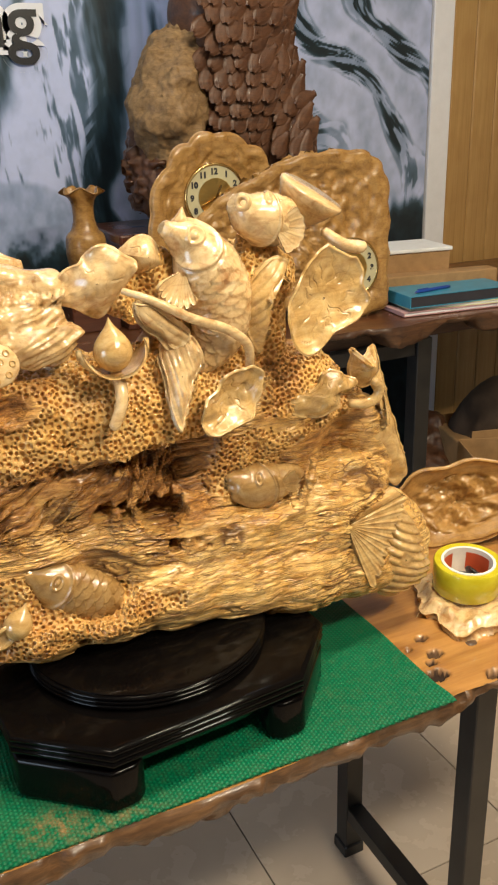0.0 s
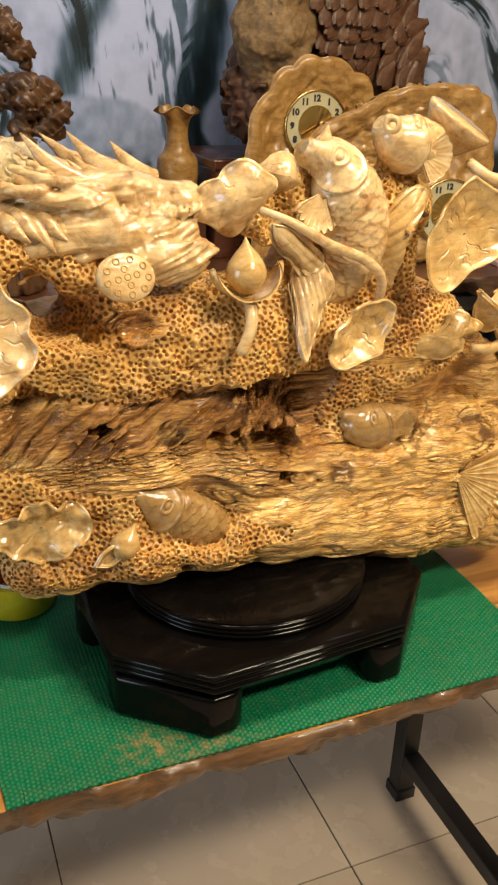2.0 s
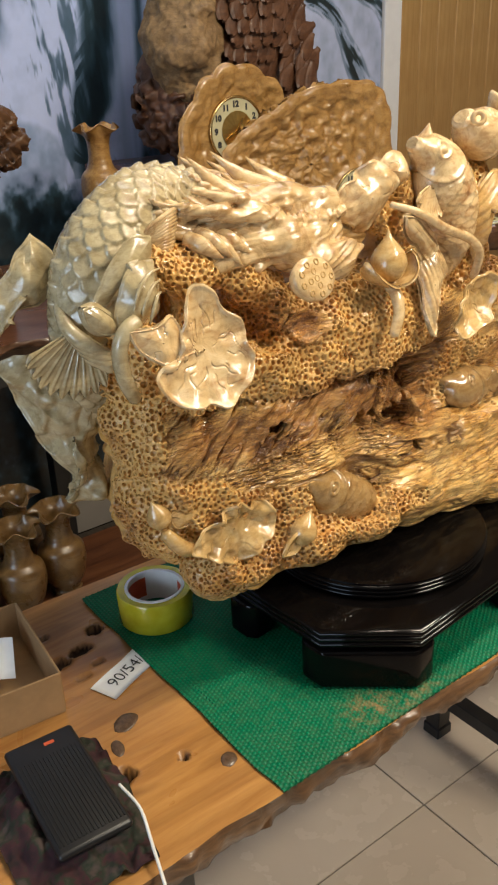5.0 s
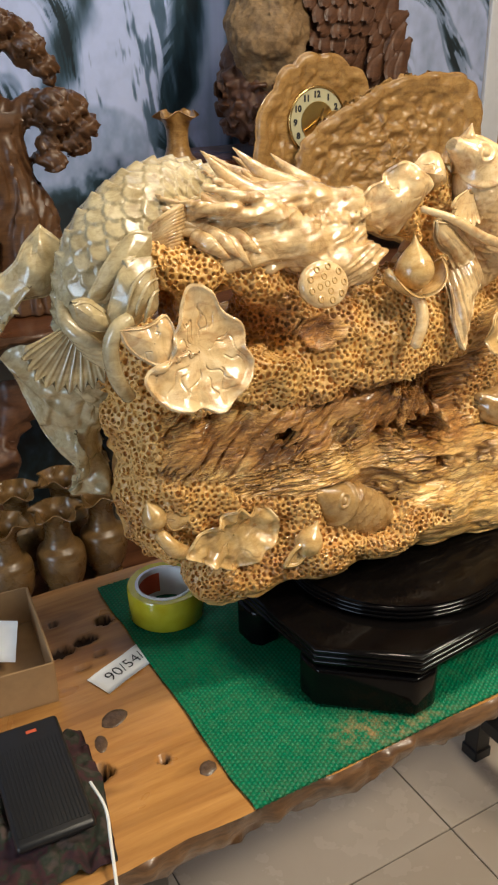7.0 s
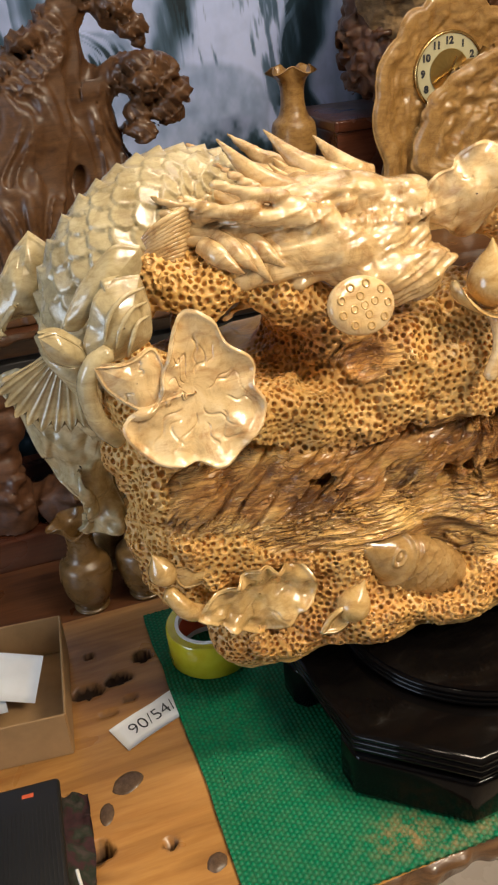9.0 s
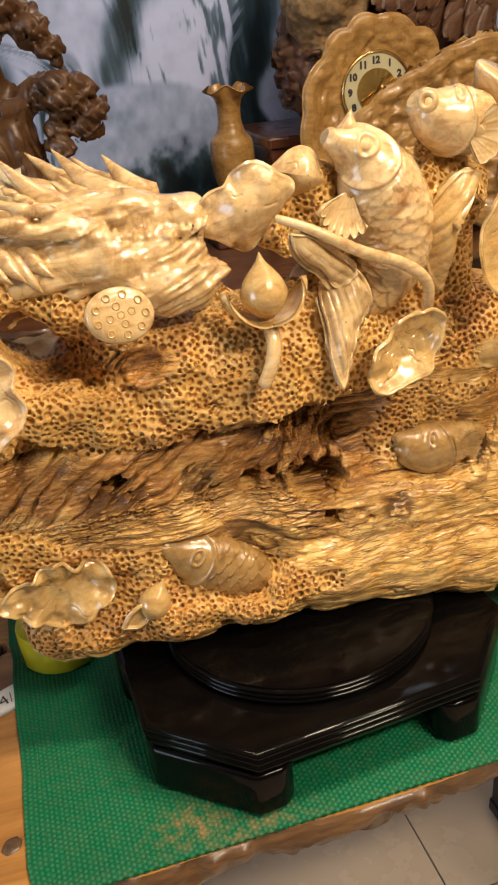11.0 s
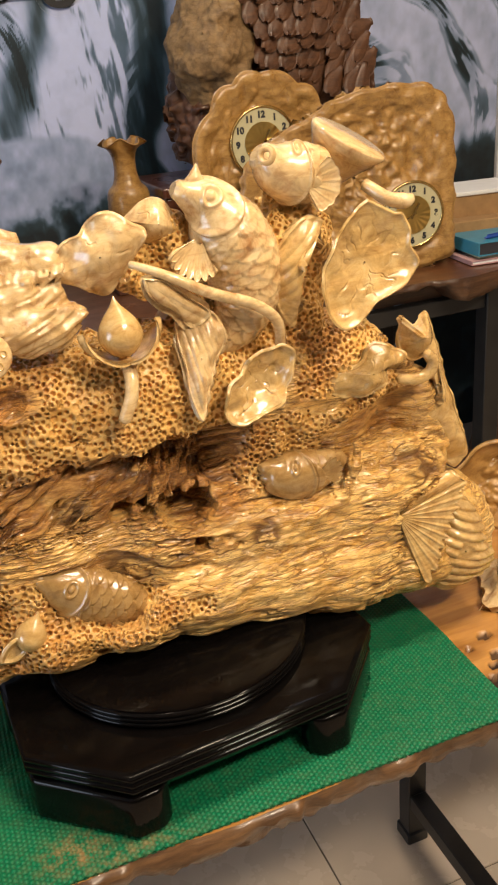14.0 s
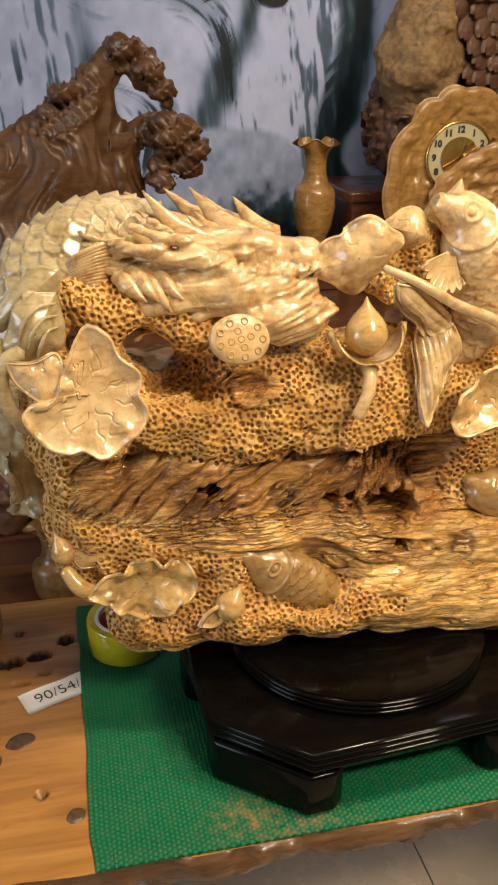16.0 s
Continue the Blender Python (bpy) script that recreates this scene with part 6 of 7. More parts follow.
# smooth fin that flows into the leaf at the neck, a cupped leaf, and the fan that hangs at the side
leaf(0.074, [(-0.408, 1.341), (-0.428, 1.345), (-0.444, 1.335), (-0.461, 1.319), (-0.474, 1.300), (-0.482, 1.284), (-0.468, 1.280), (-0.452, 1.300), (-0.435, 1.316), (-0.412, 1.318)], -0.012, M_GREY, "long smooth fin on the dragon's side", bumps=0.001, veins=0, seed=30, lip=0.001, thick=0.008)
leaf(0.058, [(-0.414, 1.320), (-0.438, 1.321), (-0.455, 1.310), (-0.463, 1.288), (-0.470, 1.270), (-0.461, 1.253), (-0.436, 1.251), (-0.412, 1.262), (-0.408, 1.285), (-0.410, 1.300)], -0.020, M_GREY, "smooth swelling of the fin above the leaf stem", bumps=0.002, veins=0, seed=33, lip=0.0005, thick=0.010, tilt=(-0.25, 0.1))
for i in range(3):
    d = 0.012 * i
    strand("fin_ridge", [(-0.414, 0.062, 1.312 - d, 0.001), (-0.432 + 0.3 * d, 0.052, 1.311 - d, 0.0018), (-0.447 + 0.6 * d, 0.049, 1.298 - d, 0.0022), (-0.454 + 0.7 * d, 0.050, 1.278 - 0.7 * d, 0.001)], M_GREY, n=26, seg=10)
leaf(0.058, [(-0.504, 1.288), (-0.491, 1.289), (-0.480, 1.281), (-0.470, 1.270), (-0.469, 1.256), (-0.481, 1.256), (-0.493, 1.263), (-0.501, 1.275)], -0.008, M_GREY, "cupped leaf at the dragon's side", tilt=(0, 0.1), bumps=0.001, veins=0, seed=31, lip=0.0015, thick=0.008)
for i in range(2, 6):
    strand("neck_fold", [(-0.500 + 0.005 * i, 0.150, 1.298 - 0.011 * i, 0.004), (-0.503 + 0.005 * i, 0.122, 1.270 - 0.009 * i, 0.0085), (-0.486 + 0.004 * i, 0.104, 1.248 - 0.007 * i, 0.0085), (-0.462, 0.096, 1.240 - 0.007 * i, 0.004)], M_GREY, n=24, seg=12)
# combed hair between the scales and the burl
for i in range(12):
    t = i / 11
    strand("hair_strand", [(-0.342 - 0.012 * t, 0.122, 1.360 - 0.044 * t, 0.0022), (-0.366 - 0.006 * t, 0.106, 1.358 - 0.040 * t, 0.0030), (-0.390 + 0.002 * t, 0.104, 1.348 - 0.032 * t, 0.0028), (-0.410 + 0.006 * t, 0.112, 1.332 - 0.022 * t, 0.0010)], M_DRAGON, n=18, seg=8)
put("side_fan", mesh_np("side_fan", *fan(0.082, 204, 288, 9, thick=0.006, curl=0.004, scallop=0.14, root=0.2, rise=0.35), [M_GREY]), carving, facing(-0.480, 0.115, 1.256, 0, -12, 0), "ribbed fan fin hanging at the side")


def leaf_mesh(rx, ry, waves, cup, thick=0.004, n=40, m=120, veins=0, seed=1):
    """A wavy dished oval sheet; waves: (count, depth, turn) rows."""
    r = np.linspace(0.02, 1, n)[:, None]
    a = np.linspace(0, 2 * math.pi, m, endpoint=False)[None, :]
    rim = 1 + sum(d * np.cos(c * a + radians(t)) for c, d, t in waves)
    x = rx * r * rim * np.cos(a)
    y = ry * r * rim * np.sin(a)
    ruffle = sum(d * np.cos(c * a + radians(t) + 1.3) for c, d, t in waves)
    z = cup * (r**2.2) + 0.16 * (rx + ry) * ruffle * r**2.5 + 0.003 * np.exp(-(((r - 1.0) / 0.05) ** 2))
    return sheet(np.stack([x, y, z + 0 * x], -1), thick, True)



# ---- shelf table behind, and what stands on it ----
SZ = 0.965
shelf_table = live_edge_table("shelf_table", "dark red-brown live-edge slab table against the wall", -1.9, 2.1, 1.0, 1.70, SZ, 0.065, [], (M_SHELF, M_EDGE_DARK), 17, 0.012, 0.02)
for x in (-1.4, 0.1, 1.10):
    for y in (1.06, 1.62):
        leg(x, y, SZ - 0.06, 0.05, shelf_table, False)
    part("top_bar", bm_box((x - 0.02, 1.085, SZ - 0.105), (x + 0.02, 1.595, SZ - 0.066), 0.002, 1), M_STEEL, shelf_table)
part("rail", bm_box((-1.375, 1.045, SZ - 0.11), (1.075, 1.075, SZ - 0.068), 0.002, 1), M_STEEL, shelf_table)


def wavy_outline(pts, n=90, amp=0.0, lobes=0):
    o = spline(np.vstack([pts, pts[:1]]), n)[:-1]
    if amp:
        c = o.mean(0)
        a = np.linspace(0, 2 * math.pi, len(o), endpoint=False)
        o = c + (o - c) * (1 + amp * np.abs(np.sin(a * lobes / 2)))[:, None]
    return o


def slab_piece(outline, thick, rim, relief, seed, dial, r0, n=60):
    """A carved upright slab: rim raised, face dished and covered with low relief; own x right, y up, z to the room."""
    if np.sum(outline[:, 0] * np.roll(outline[:, 1], -1) - outline[:, 1] * np.roll(outline[:, 0], -1)) < 0:
        outline = outline[::-1]
    c = outline.mean(0)
    m = len(outline)
    r = np.linspace(0.01, 1, n)[:, None]
    x = c[0] + (outline[None, :, 0] - c[0]) * r
    y = c[1] + (outline[None, :, 1] - c[1]) * r
    p = np.stack([x.ravel() * 48, y.ravel() * 48, np.full(x.size, seed)], -1)
    z = rim * step_fn(r, 0.62, 0.92) - 0.012 * step_fn(r, 0.96, 1.0) + relief * (fbm(p, 4, seed)).reshape(x.shape) * (1 - 0.6 * step_fn(r, 0.75, 0.95))
    near = 1 - step_fn(np.hypot(x - dial[0], y - dial[1]) / r0, 1.0, 1.25)
    z = z * (1 - near) + near * (dial[2] - 0.001)
    return sheet(np.stack([x, y, z + 0 * x], -1), thick, True)


def clock(name, label, m, outline, dial, r, thick, rim, relief, seed, mat):
    ob = thing(name, label, "clock", m=m)
    v, f = slab_piece(outline, thick, rim, relief, seed, dial, r)
    put("case", mesh_np("case", v, f, [mat]), ob)
    face = part("dial", bm_lathe([(0.001, 0.0), (r, 0.0), (r, 0.006), (0.001, 0.0062)], 48), M_DIAL, ob, "cream clock dial", m=pose(dial[0], dial[1], dial[2]))
    part("bezel", bm_lathe([(r * 0.99, 0.0), (r * 1.06, 0.0), (r * 1.07, 0.007), (r * 1.03, 0.011), (r * 0.99, 0.008)], 48, False), M_BRASS, face, "thin brass bezel", smooth=True)
    # sunburst of brushed wedges
    bm = bmesh.new()
    rr = r * 0.60
    for i in range(36):
        a, b = 2 * math.pi * i / 36, 2 * math.pi * (i + 1) / 36
        c = bm.verts.new((0, 0, 0.0095))
        p = bm.verts.new((rr * math.cos(a), rr * math.sin(a), 0.0085 + 0.0006 * (i % 2)))
        q = bm.verts.new((rr * math.cos(b), rr * math.sin(b), 0.0085 + 0.0006 * ((i + 1) % 2)))
        bm.faces.new((c, p, q))
    part("sunburst", bm, M_GOLD, face, "brushed gold centre")
    for h in range(1, 13):
        a = math.pi / 2 - h * math.pi / 6
        lt = lettering(str(h), pose(0, 0, 0), r * 0.26, M_INK, face, 0.0012, 0.0004, "numeral")
        bb = [Vector(c) for c in lt.bound_box]
        cx, cy = (bb[0].x + bb[6].x) / 2, (bb[0].y + bb[6].y) / 2
        lt.matrix_local = pose(r * 0.81 * math.cos(a) - cx, r * 0.81 * math.sin(a) - cy, 0.0068)
    for ln, w, a in ((r * 0.42, 0.005, 62), (r * 0.58, 0.0035, 208)):
        part("clock_pointer", bm_box((-0.01, -w / 2, 0.0115), (ln, w / 2, 0.0128)), M_BRASS, face, "slim gold pointer", m=pose(0, 0, 0, 0, 0, a))
    return ob


# clock in a scalloped case
o1 = np.array([(0.0, 0.135), (0.09, 0.105), (0.15, 0.05), (0.175, -0.05), (0.15, -0.20), (0.12, -0.375), (-0.12, -0.375), (-0.16, -0.20), (-0.18, -0.05), (-0.13, 0.06), (-0.07, 0.115)])
clock("scalloped_clock", "round clock in a scalloped carved amber wood case", facing(0.554, 1.23, 1.333, 0, -2, 0), wavy_outline(o1, 121, 0.07, 11), (-0.002, -0.020, 0.002), 0.079, 0.03, 0.022, 0.006, 70, M_AMBER)
o2 = np.array([(-0.375, 0.04), (-0.355, 0.09), (-0.28, 0.145), (-0.19, 0.185), (-0.13, 0.215), (0.0, 0.235), (0.11, 0.225), (0.165, 0.16), (0.176, 0.03), (0.175, -0.10), (0.165, -0.19), (0.0, -0.205), (-0.12, -0.17), (-0.26, -0.12), (-0.39, -0.06)])
clock("slab_clock", "clock set in a broad amber wood slab carved with trees", facing(0.852, 1.16, 1.178, 0, -8, 0), wavy_outline(o2, 121, 0.03, 22), (0.06, -0.072, 0.014), 0.079, 0.04, 0.018, 0.012, 80, M_AMBER)
# vase with a frilled lip
def vase(name, label, m, k, mat, group="", wide=1.0):
    prof = spline([(0.028, 0.0), (0.034, 0.008), (0.030, 0.02), (0.042, 0.06), (0.049, 0.115), (0.049, 0.158), (0.045, 0.182), (0.033, 0.200), (0.0275, 0.222), (0.0255, 0.252), (0.0275, 0.287), (0.037, 0.312), (0.050, 0.33)], 60)
    a = np.linspace(0, 2 * math.pi, 60, endpoint=False)
    t = np.linspace(0, 1, 60)
    fr = step_fn(t, 0.86, 1.0)[:, None]
    R = wide * prof[:, :1] * (1 + 0.18 * fr * np.cos(5 * a)[None, :])
    Z = prof[:, 1:2] - 0.010 * fr * np.cos(5 * a)[None, :] * 1.0
    for q in (0.35, 0.62, 0.66):
        R = R + 0.0014 * np.exp(-(((t - q) / 0.012) ** 2))[:, None]
    p = np.stack([R * np.cos(a), R * np.sin(a), Z + 0 * R], -1) * k
    v, f = sheet(p[:, ::-1], 0.004 * k, True)
    ob = thing(name, label, "vase", group, m=m)
    put("body", mesh_np("body", v, f, [mat]), ob)
    part("base", bm_lathe([(0.001, 0), (0.031 * k * wide, 0), (0.031 * k * wide, 0.006 * k), (0.001, 0.006 * k)], 32), mat, ob)
    return ob


# dark cabinet box on the shelf, which carries the vase and the big eagle
box = thing("plinth_box", "red-brown polished wooden box plinth on the shelf", "plinth")
part("body", bm_box((0.33, 1.34, SZ + 0.001), (1.0, 1.64, 1.195), 0.004, 2), M_RED, box)
part("lid", bm_box((0.32, 1.33, 1.196), (1.01, 1.65, 1.222), 0.005, 2), M_RED, box)
low = thing("plinth_box", "low red-brown wooden block under the vase", "plinth")
part("body", bm_box((0.185, 1.37, SZ + 0.001), (0.3185, 1.50, 1.074), 0.004, 2), M_RED, low)
vase("frilled_vase", "slim amber wooden vase with frilled lip", pose(0.258, 1.435, 1.075), 0.79, M_AMBER, wide=1.4)


# ---- dark root carvings on the shelf ----
def big_bird():
    """A perched bird with folded wings beside a raw stump, one solid."""
    f = Field((0.40, 1.22, 1.22), (1.02, 1.64, 2.16), 0.0042)
    # raw pale stump to the left is a mesh of its own; here body, wing and rough base
    f.chain([(0.71, 1.44, 1.28, 0.12), (0.72, 1.44, 1.45, 0.115), (0.73, 1.42, 1.62, 0.13), (0.74, 1.42, 1.82, 0.14), (0.75, 1.42, 2.02, 0.11)], 0.05)
    f.chain([(0.60, 1.40, 1.30, 0.10), (0.52, 1.40, 1.36, 0.09), (0.50, 1.42, 1.46, 0.07)], 0.04)
    f.chain([(0.83, 1.36, 1.32, 0.065), (0.86, 1.36, 1.42, 0.065), (0.85, 1.38, 1.56, 0.055)], 0.03)
    f.chain([(0.66, 1.36, 1.55, 0.06), (0.64, 1.36, 1.75, 0.09), (0.68, 1.36, 2.0, 0.08)], 0.04)

    def rough(p):
        x, y, z = p.T
        base = 1 - step_fn(z, 1.40, 1.50)
        side = step_fn(x, 0.84, 0.90) * (1 - step_fn(z, 1.62, 1.72))
        knob = np.maximum(base * step_fn(0.72 - x, -0.04, 0.08), side)
        u, v = (z - 1.3) + 0.5 * (x - 0.75), (x - 0.7) + 0.2 * z
        fea = 0 * u
        return -0.014 * knob * np.abs(vnoise(p * 40, 100)) * 2 - 0.008 * knob * vnoise(p * 80, 101) - (1 - knob) * 0.016 * fea * (z > 1.42) + 0.006 * fbm(p * 12, 2, 102)

    f.push(0.03, rough)
    f.block((0.7, 1.4, 1.18), (0.5, 0.5, 0.043), 0.002, 0.004, True)
    return f.mesh()


def feathered(v, f):
    """Lay rows of rounded, overlapping feathers on the front of the body."""
    gen = np.random.default_rng(41)
    out = [(v, f)]
    t = np.linspace(0, 1, 12)[:, None]
    w = np.linspace(-1, 1, 9)[None, :]
    for row in range(17):
        z0 = 1.44 + 0.036 * row
        for col in range(9):
            x0 = 0.60 + 0.036 * col + (0.018 if row % 2 else 0.0) + 0.006 * gen.standard_normal()
            near = v[(np.abs(v[:, 0] - x0) < 0.012) & (np.abs(v[:, 2] - z0) < 0.012)]
            if not len(near):
                continue
            y0 = near[:, 1].min()
            ln, wd = 0.070 + 0.014 * gen.random(), 0.0175 + 0.005 * gen.random()
            turn = radians(-128 + 12 * gen.standard_normal())
            a = (t - 0.35) * ln
            b = w * wd * 1.2 * np.clip(np.sin(math.pi * np.clip(t, 0.1, 0.99) ** 1.6), 0.02, 1) ** 0.55
            h = 0.002 + 0.015 * t**1.3 - 0.004 * w**2 + 0.0012 * np.cos(9 * w) * t
            x = x0 + a * math.cos(turn) - b * math.sin(turn)
            z = z0 + a * math.sin(turn) + b * math.cos(turn)
            p = np.stack([x, y0 - h + 0 * x, z], -1)
            out.append(sheet(p, -0.004))
    return join(*out)


bird = put("bird_statue", mesh_np("bird_statue", *feathered(*big_bird()), [M_BROWN]))
bird.matrix_world = pose(-0.03, 0, 0)
tagged(bird, "tall dark brown carved bird statue with layered feathers", "statue")


def stump():
    f = Field((0.36, 1.20, 1.32), (0.70, 1.5, 1.98), 0.005)
    f.chain([(0.53, 1.36, 1.42, 0.07), (0.515, 1.35, 1.52, 0.095), (0.54, 1.36, 1.62, 0.08), (0.60, 1.37, 1.74, 0.04)], 0.04)
    f.push(0.03, lambda p: 0.012 * fbm(p * 20, 4, 111) + 0.004 * vnoise(p * 110, 112))
    return f.mesh()


raw = put("raw_stump", mesh_np("raw_stump", *stump(), [M_STONEWOOD]))
raw.matrix_world = pose(-0.03, 0, 0)
tagged(raw, "rough unpolished brown stump grown into the bird statue", "stump")


PADS = [(-0.18, 1.29, 1.53, 0.05), (-0.13, 1.28, 1.49, 0.04), (-0.11, 1.28, 1.455, 0.03), (-0.29, 1.30, 1.45, 0.055), (-0.33, 1.30, 1.41, 0.05), (-0.11, 1.27, 1.37, 0.06), (-0.06, 1.26, 1.35, 0.05), (-0.09, 1.27, 1.31, 0.045), (-0.13, 1.27, 1.28, 0.03),
        (-0.66, 1.30, 1.18, 0.06), (-0.72, 1.30, 1.12, 0.06), (-0.62, 1.28, 1.08, 0.05)]


def bonsai():
    """Gnarled root with cloud-like pine pads."""
    f = Field((-0.95, 1.12, SZ), (0.03, 1.50, 1.60), 0.0045)
    f.chain([(-0.42, 1.32, 0.98, 0.14), (-0.40, 1.32, 1.15, 0.13), (-0.33, 1.32, 1.30, 0.09), (-0.27, 1.31, 1.40, 0.05), (-0.25, 1.30, 1.47, 0.03)], 0.04)
    f.chain([(-0.55, 1.32, 1.0, 0.12), (-0.58, 1.32, 1.14, 0.08), (-0.48, 1.32, 1.28, 0.06), (-0.38, 1.31, 1.36, 0.04)], 0.04)
    f.chain([(-0.18, 1.32, 0.99, 0.09), (-0.19, 1.32, 1.15, 0.07), (-0.22, 1.31, 1.28, 0.045), (-0.20, 1.30, 1.34, 0.03)], 0.03)
    f.chain([(-0.25, 1.30, 1.45, 0.02), (-0.23, 1.29, 1.49, 0.018), (-0.19, 1.29, 1.51, 0.014)], 0.02)
    f.chain([(-0.20, 1.30, 1.36, 0.025), (-0.14, 1.28, 1.38, 0.02), (-0.10, 1.27, 1.34, 0.016)], 0.02)
    f.chain([(-0.16, 1.28, 1.47, 0.008), (-0.12, 1.28, 1.455, 0.007), (-0.10, 1.28, 1.43, 0.006)], 0.01)
    gen = np.random.default_rng(5)
    pads = PADS
    for x, y, z, r in pads:
        for _ in range(9):
            q = gen.standard_normal(3) * [0.4, 0.35, 0.2]
            f.ball((x + r * q[0], y + r * q[1], z + r * q[2]), (r * 0.42, r * 0.38, r * 0.22), 0.005)

    def bark(p):
        x, y, z = p.T
        q = np.stack([x * 55 + 3 * vnoise(p * 9, 120), y * 55, z * 8], -1)
        pad = np.zeros_like(x)
        for px, py, pz, pr in pads:
            pad = np.maximum(pad, 1 - step_fn(np.hypot(x - px, z - pz) / pr, 0.8, 1.2))
        return -(1 - pad) * 0.010 * (1 - 2 * np.abs(vnoise(q, 121))) + 0.0025 * fbm(p * 25, 2, 122) - pad * 0.014 * scales((z - 1.2) + 0.4 * (x + 0.2), x + 0.3 * z, 0.034)

    f.push(0.03, bark)
    f.block((-0.4, 1.3, 0.90), (0.7, 0.5, 0.0665), 0.002, 0.004, True)
    return f.mesh()


tree = thing("root_carving", "dark polished root carving of an old pine with scaly pads", "carving")
tv, tf = bonsai()
tv = tv * [1, 1, 1.025] - [0, 0, 0.025 * SZ]
mid = tv[tf].mean(1)
span = np.stack([np.linalg.norm((mid - [x, y, z]) / [r, 1.2 * r, 0.9 * r], axis=1) for x, y, z, r in PADS], -1)
owner = np.where(span.min(1) < 0.95, span.argmin(1), -1)
for i in range(-1, len(PADS)):
    face = tf[owner == i]
    if len(face):
        used, back = np.unique(face, return_inverse=True)
        name = "trunk" if i < 0 else "pine_pad"
        put(name, mesh_np(name, tv[used], back.reshape(face.shape), [M_ROOT]), tree, pose(-0.055, -0.13, 0))


# ---- books and papers on the shelf ----
def book(name, label, x, y, z, w, d, h, spin, cover, pages=None, category="book"):
    ob = thing(name, label, category, m=pose(x, y, z, 0, 0, spin))
    t = min(0.0025, h * 0.2)
    part("page_block", bm_box((-w / 2 + 0.003, -d / 2 + 0.003, t), (w / 2 - 0.002, d / 2 - 0.003, h - t), 0.001, 1), pages or M_PAPER, ob)
    part("cover", bm_box((-w / 2, -d / 2, 0), (w / 2, d / 2, t), 0.0008, 1), cover, ob)
    part("cover", bm_box((-w / 2, -d / 2, h - t), (w / 2, d / 2, h), 0.0008, 1), cover, ob)
    part("spine", bm_box((-w / 2 - 0.002, -d / 2, 0), (-w / 2 + 0.001, d / 2, h), 0.0008, 1), cover, ob)
    return ob


z = SZ + 0.002
book("notebook", "thin pink-edged notebook at the bottom of the pile", 1.235, 1.17, z, 0.36, 0.26, 0.012, -6, M_PINK, category="book")
book("notebook", "thin yellowish notebook in the pile", 1.27, 1.16, z + 0.0125, 0.36, 0.24, 0.010, -10, M_YELLOWPAPER)
book("notebook", "thick blue-covered notebook with dark page edges", 1.235, 1.15, z + 0.023, 0.34, 0.22, 0.034, -4, M_BLUE, M_DARKPAGES)
pen = thing("pen", "blue ballpoint pen lying on the notebook", "pen", m=pose(1.16, 1.09, z + 0.062, 0, 0, 8))
bm = bm_lathe([(0.001, -0.07), (0.0045, -0.06), (0.005, -0.05), (0.005, 0.05), (0.004, 0.066), (0.001, 0.068)], 14)
part("barrel", bm, M_PEN, pen, smooth=True, m=pose(0, 0, 0, 0, 90, 0))
part("clip", bm_box((-0.06, -0.002, 0.005), (-0.02, 0.002, 0.0075), 0.0006, 1), M_PEN, pen)
carton = thing("cardboard_box", "flat brown cardboard box wrapped in clear film", "box", m=pose(1.19, 1.33, SZ + 0.002, 0, 0, -8))
part("body", bm_box((-0.17, -0.08, 0.0), (0.15, 0.09, 0.14), 0.004, 2), M_CARD, carton)
part("lid", bm_box((-0.175, -0.085, 0.1405), (0.155, 0.095, 0.152), 0.003, 2), M_PAPER, carton, "pale wrapped lid")
carton2 = thing("cardboard_box", "long low cardboard box under the wrapped one", "box", m=pose(1.26, 1.24, SZ + 0.002, 0, 0, -8))
part("body", bm_box((-0.20, -0.06, 0.0), (0.20, 0.0, 0.085), 0.004, 2), M_CARD, carton2)


# ---- small things on the front table ----
def tape_roll(m, label):
    ob = thing("tape_roll", label, "tape", "rolls of tape", m=m)
    part("tape", bm_lathe([(0.0425, 0.001), (0.053, 0.0), (0.0545, 0.002), (0.0545, 0.046), (0.053, 0.048), (0.0425, 0.047)], 64, False), M_TAPE, ob, "glossy yellow adhesive tape", angle=40)
    bm = bm_lathe([(0.0385, 0.0), (0.0428, 0.0), (0.0428, 0.0485), (0.0385, 0.0485), (0.0385, 0.0)], 64, False)
    core = part("core", bm, M_CORE, ob, "white cardboard core", angle=40)
    lab = []
    for a0, a1 in ((20, 100), (150, 215), (250, 300)):
        bm = bmesh.new()
        aa = np.radians(np.linspace(a0, a1, 16))
        lo = [bm.verts.new((0.0382 * math.cos(a), 0.0382 * math.sin(a), 0.008)) for a in aa]
        hi = [bm.verts.new((0.0382 * math.cos(a), 0.0382 * math.sin(a), 0.040)) for a in aa]
        for i in range(15):
            bm.faces.new((lo[i], hi[i], hi[i + 1], lo[i + 1]))
        part("print", bm, M_REDLABEL, core, "orange printed mark inside")
    return ob


tape_roll(pose(-0.358, 0.240, 0.7655, 0, 0, 60), "yellow packing tape roll lying on the green mat")

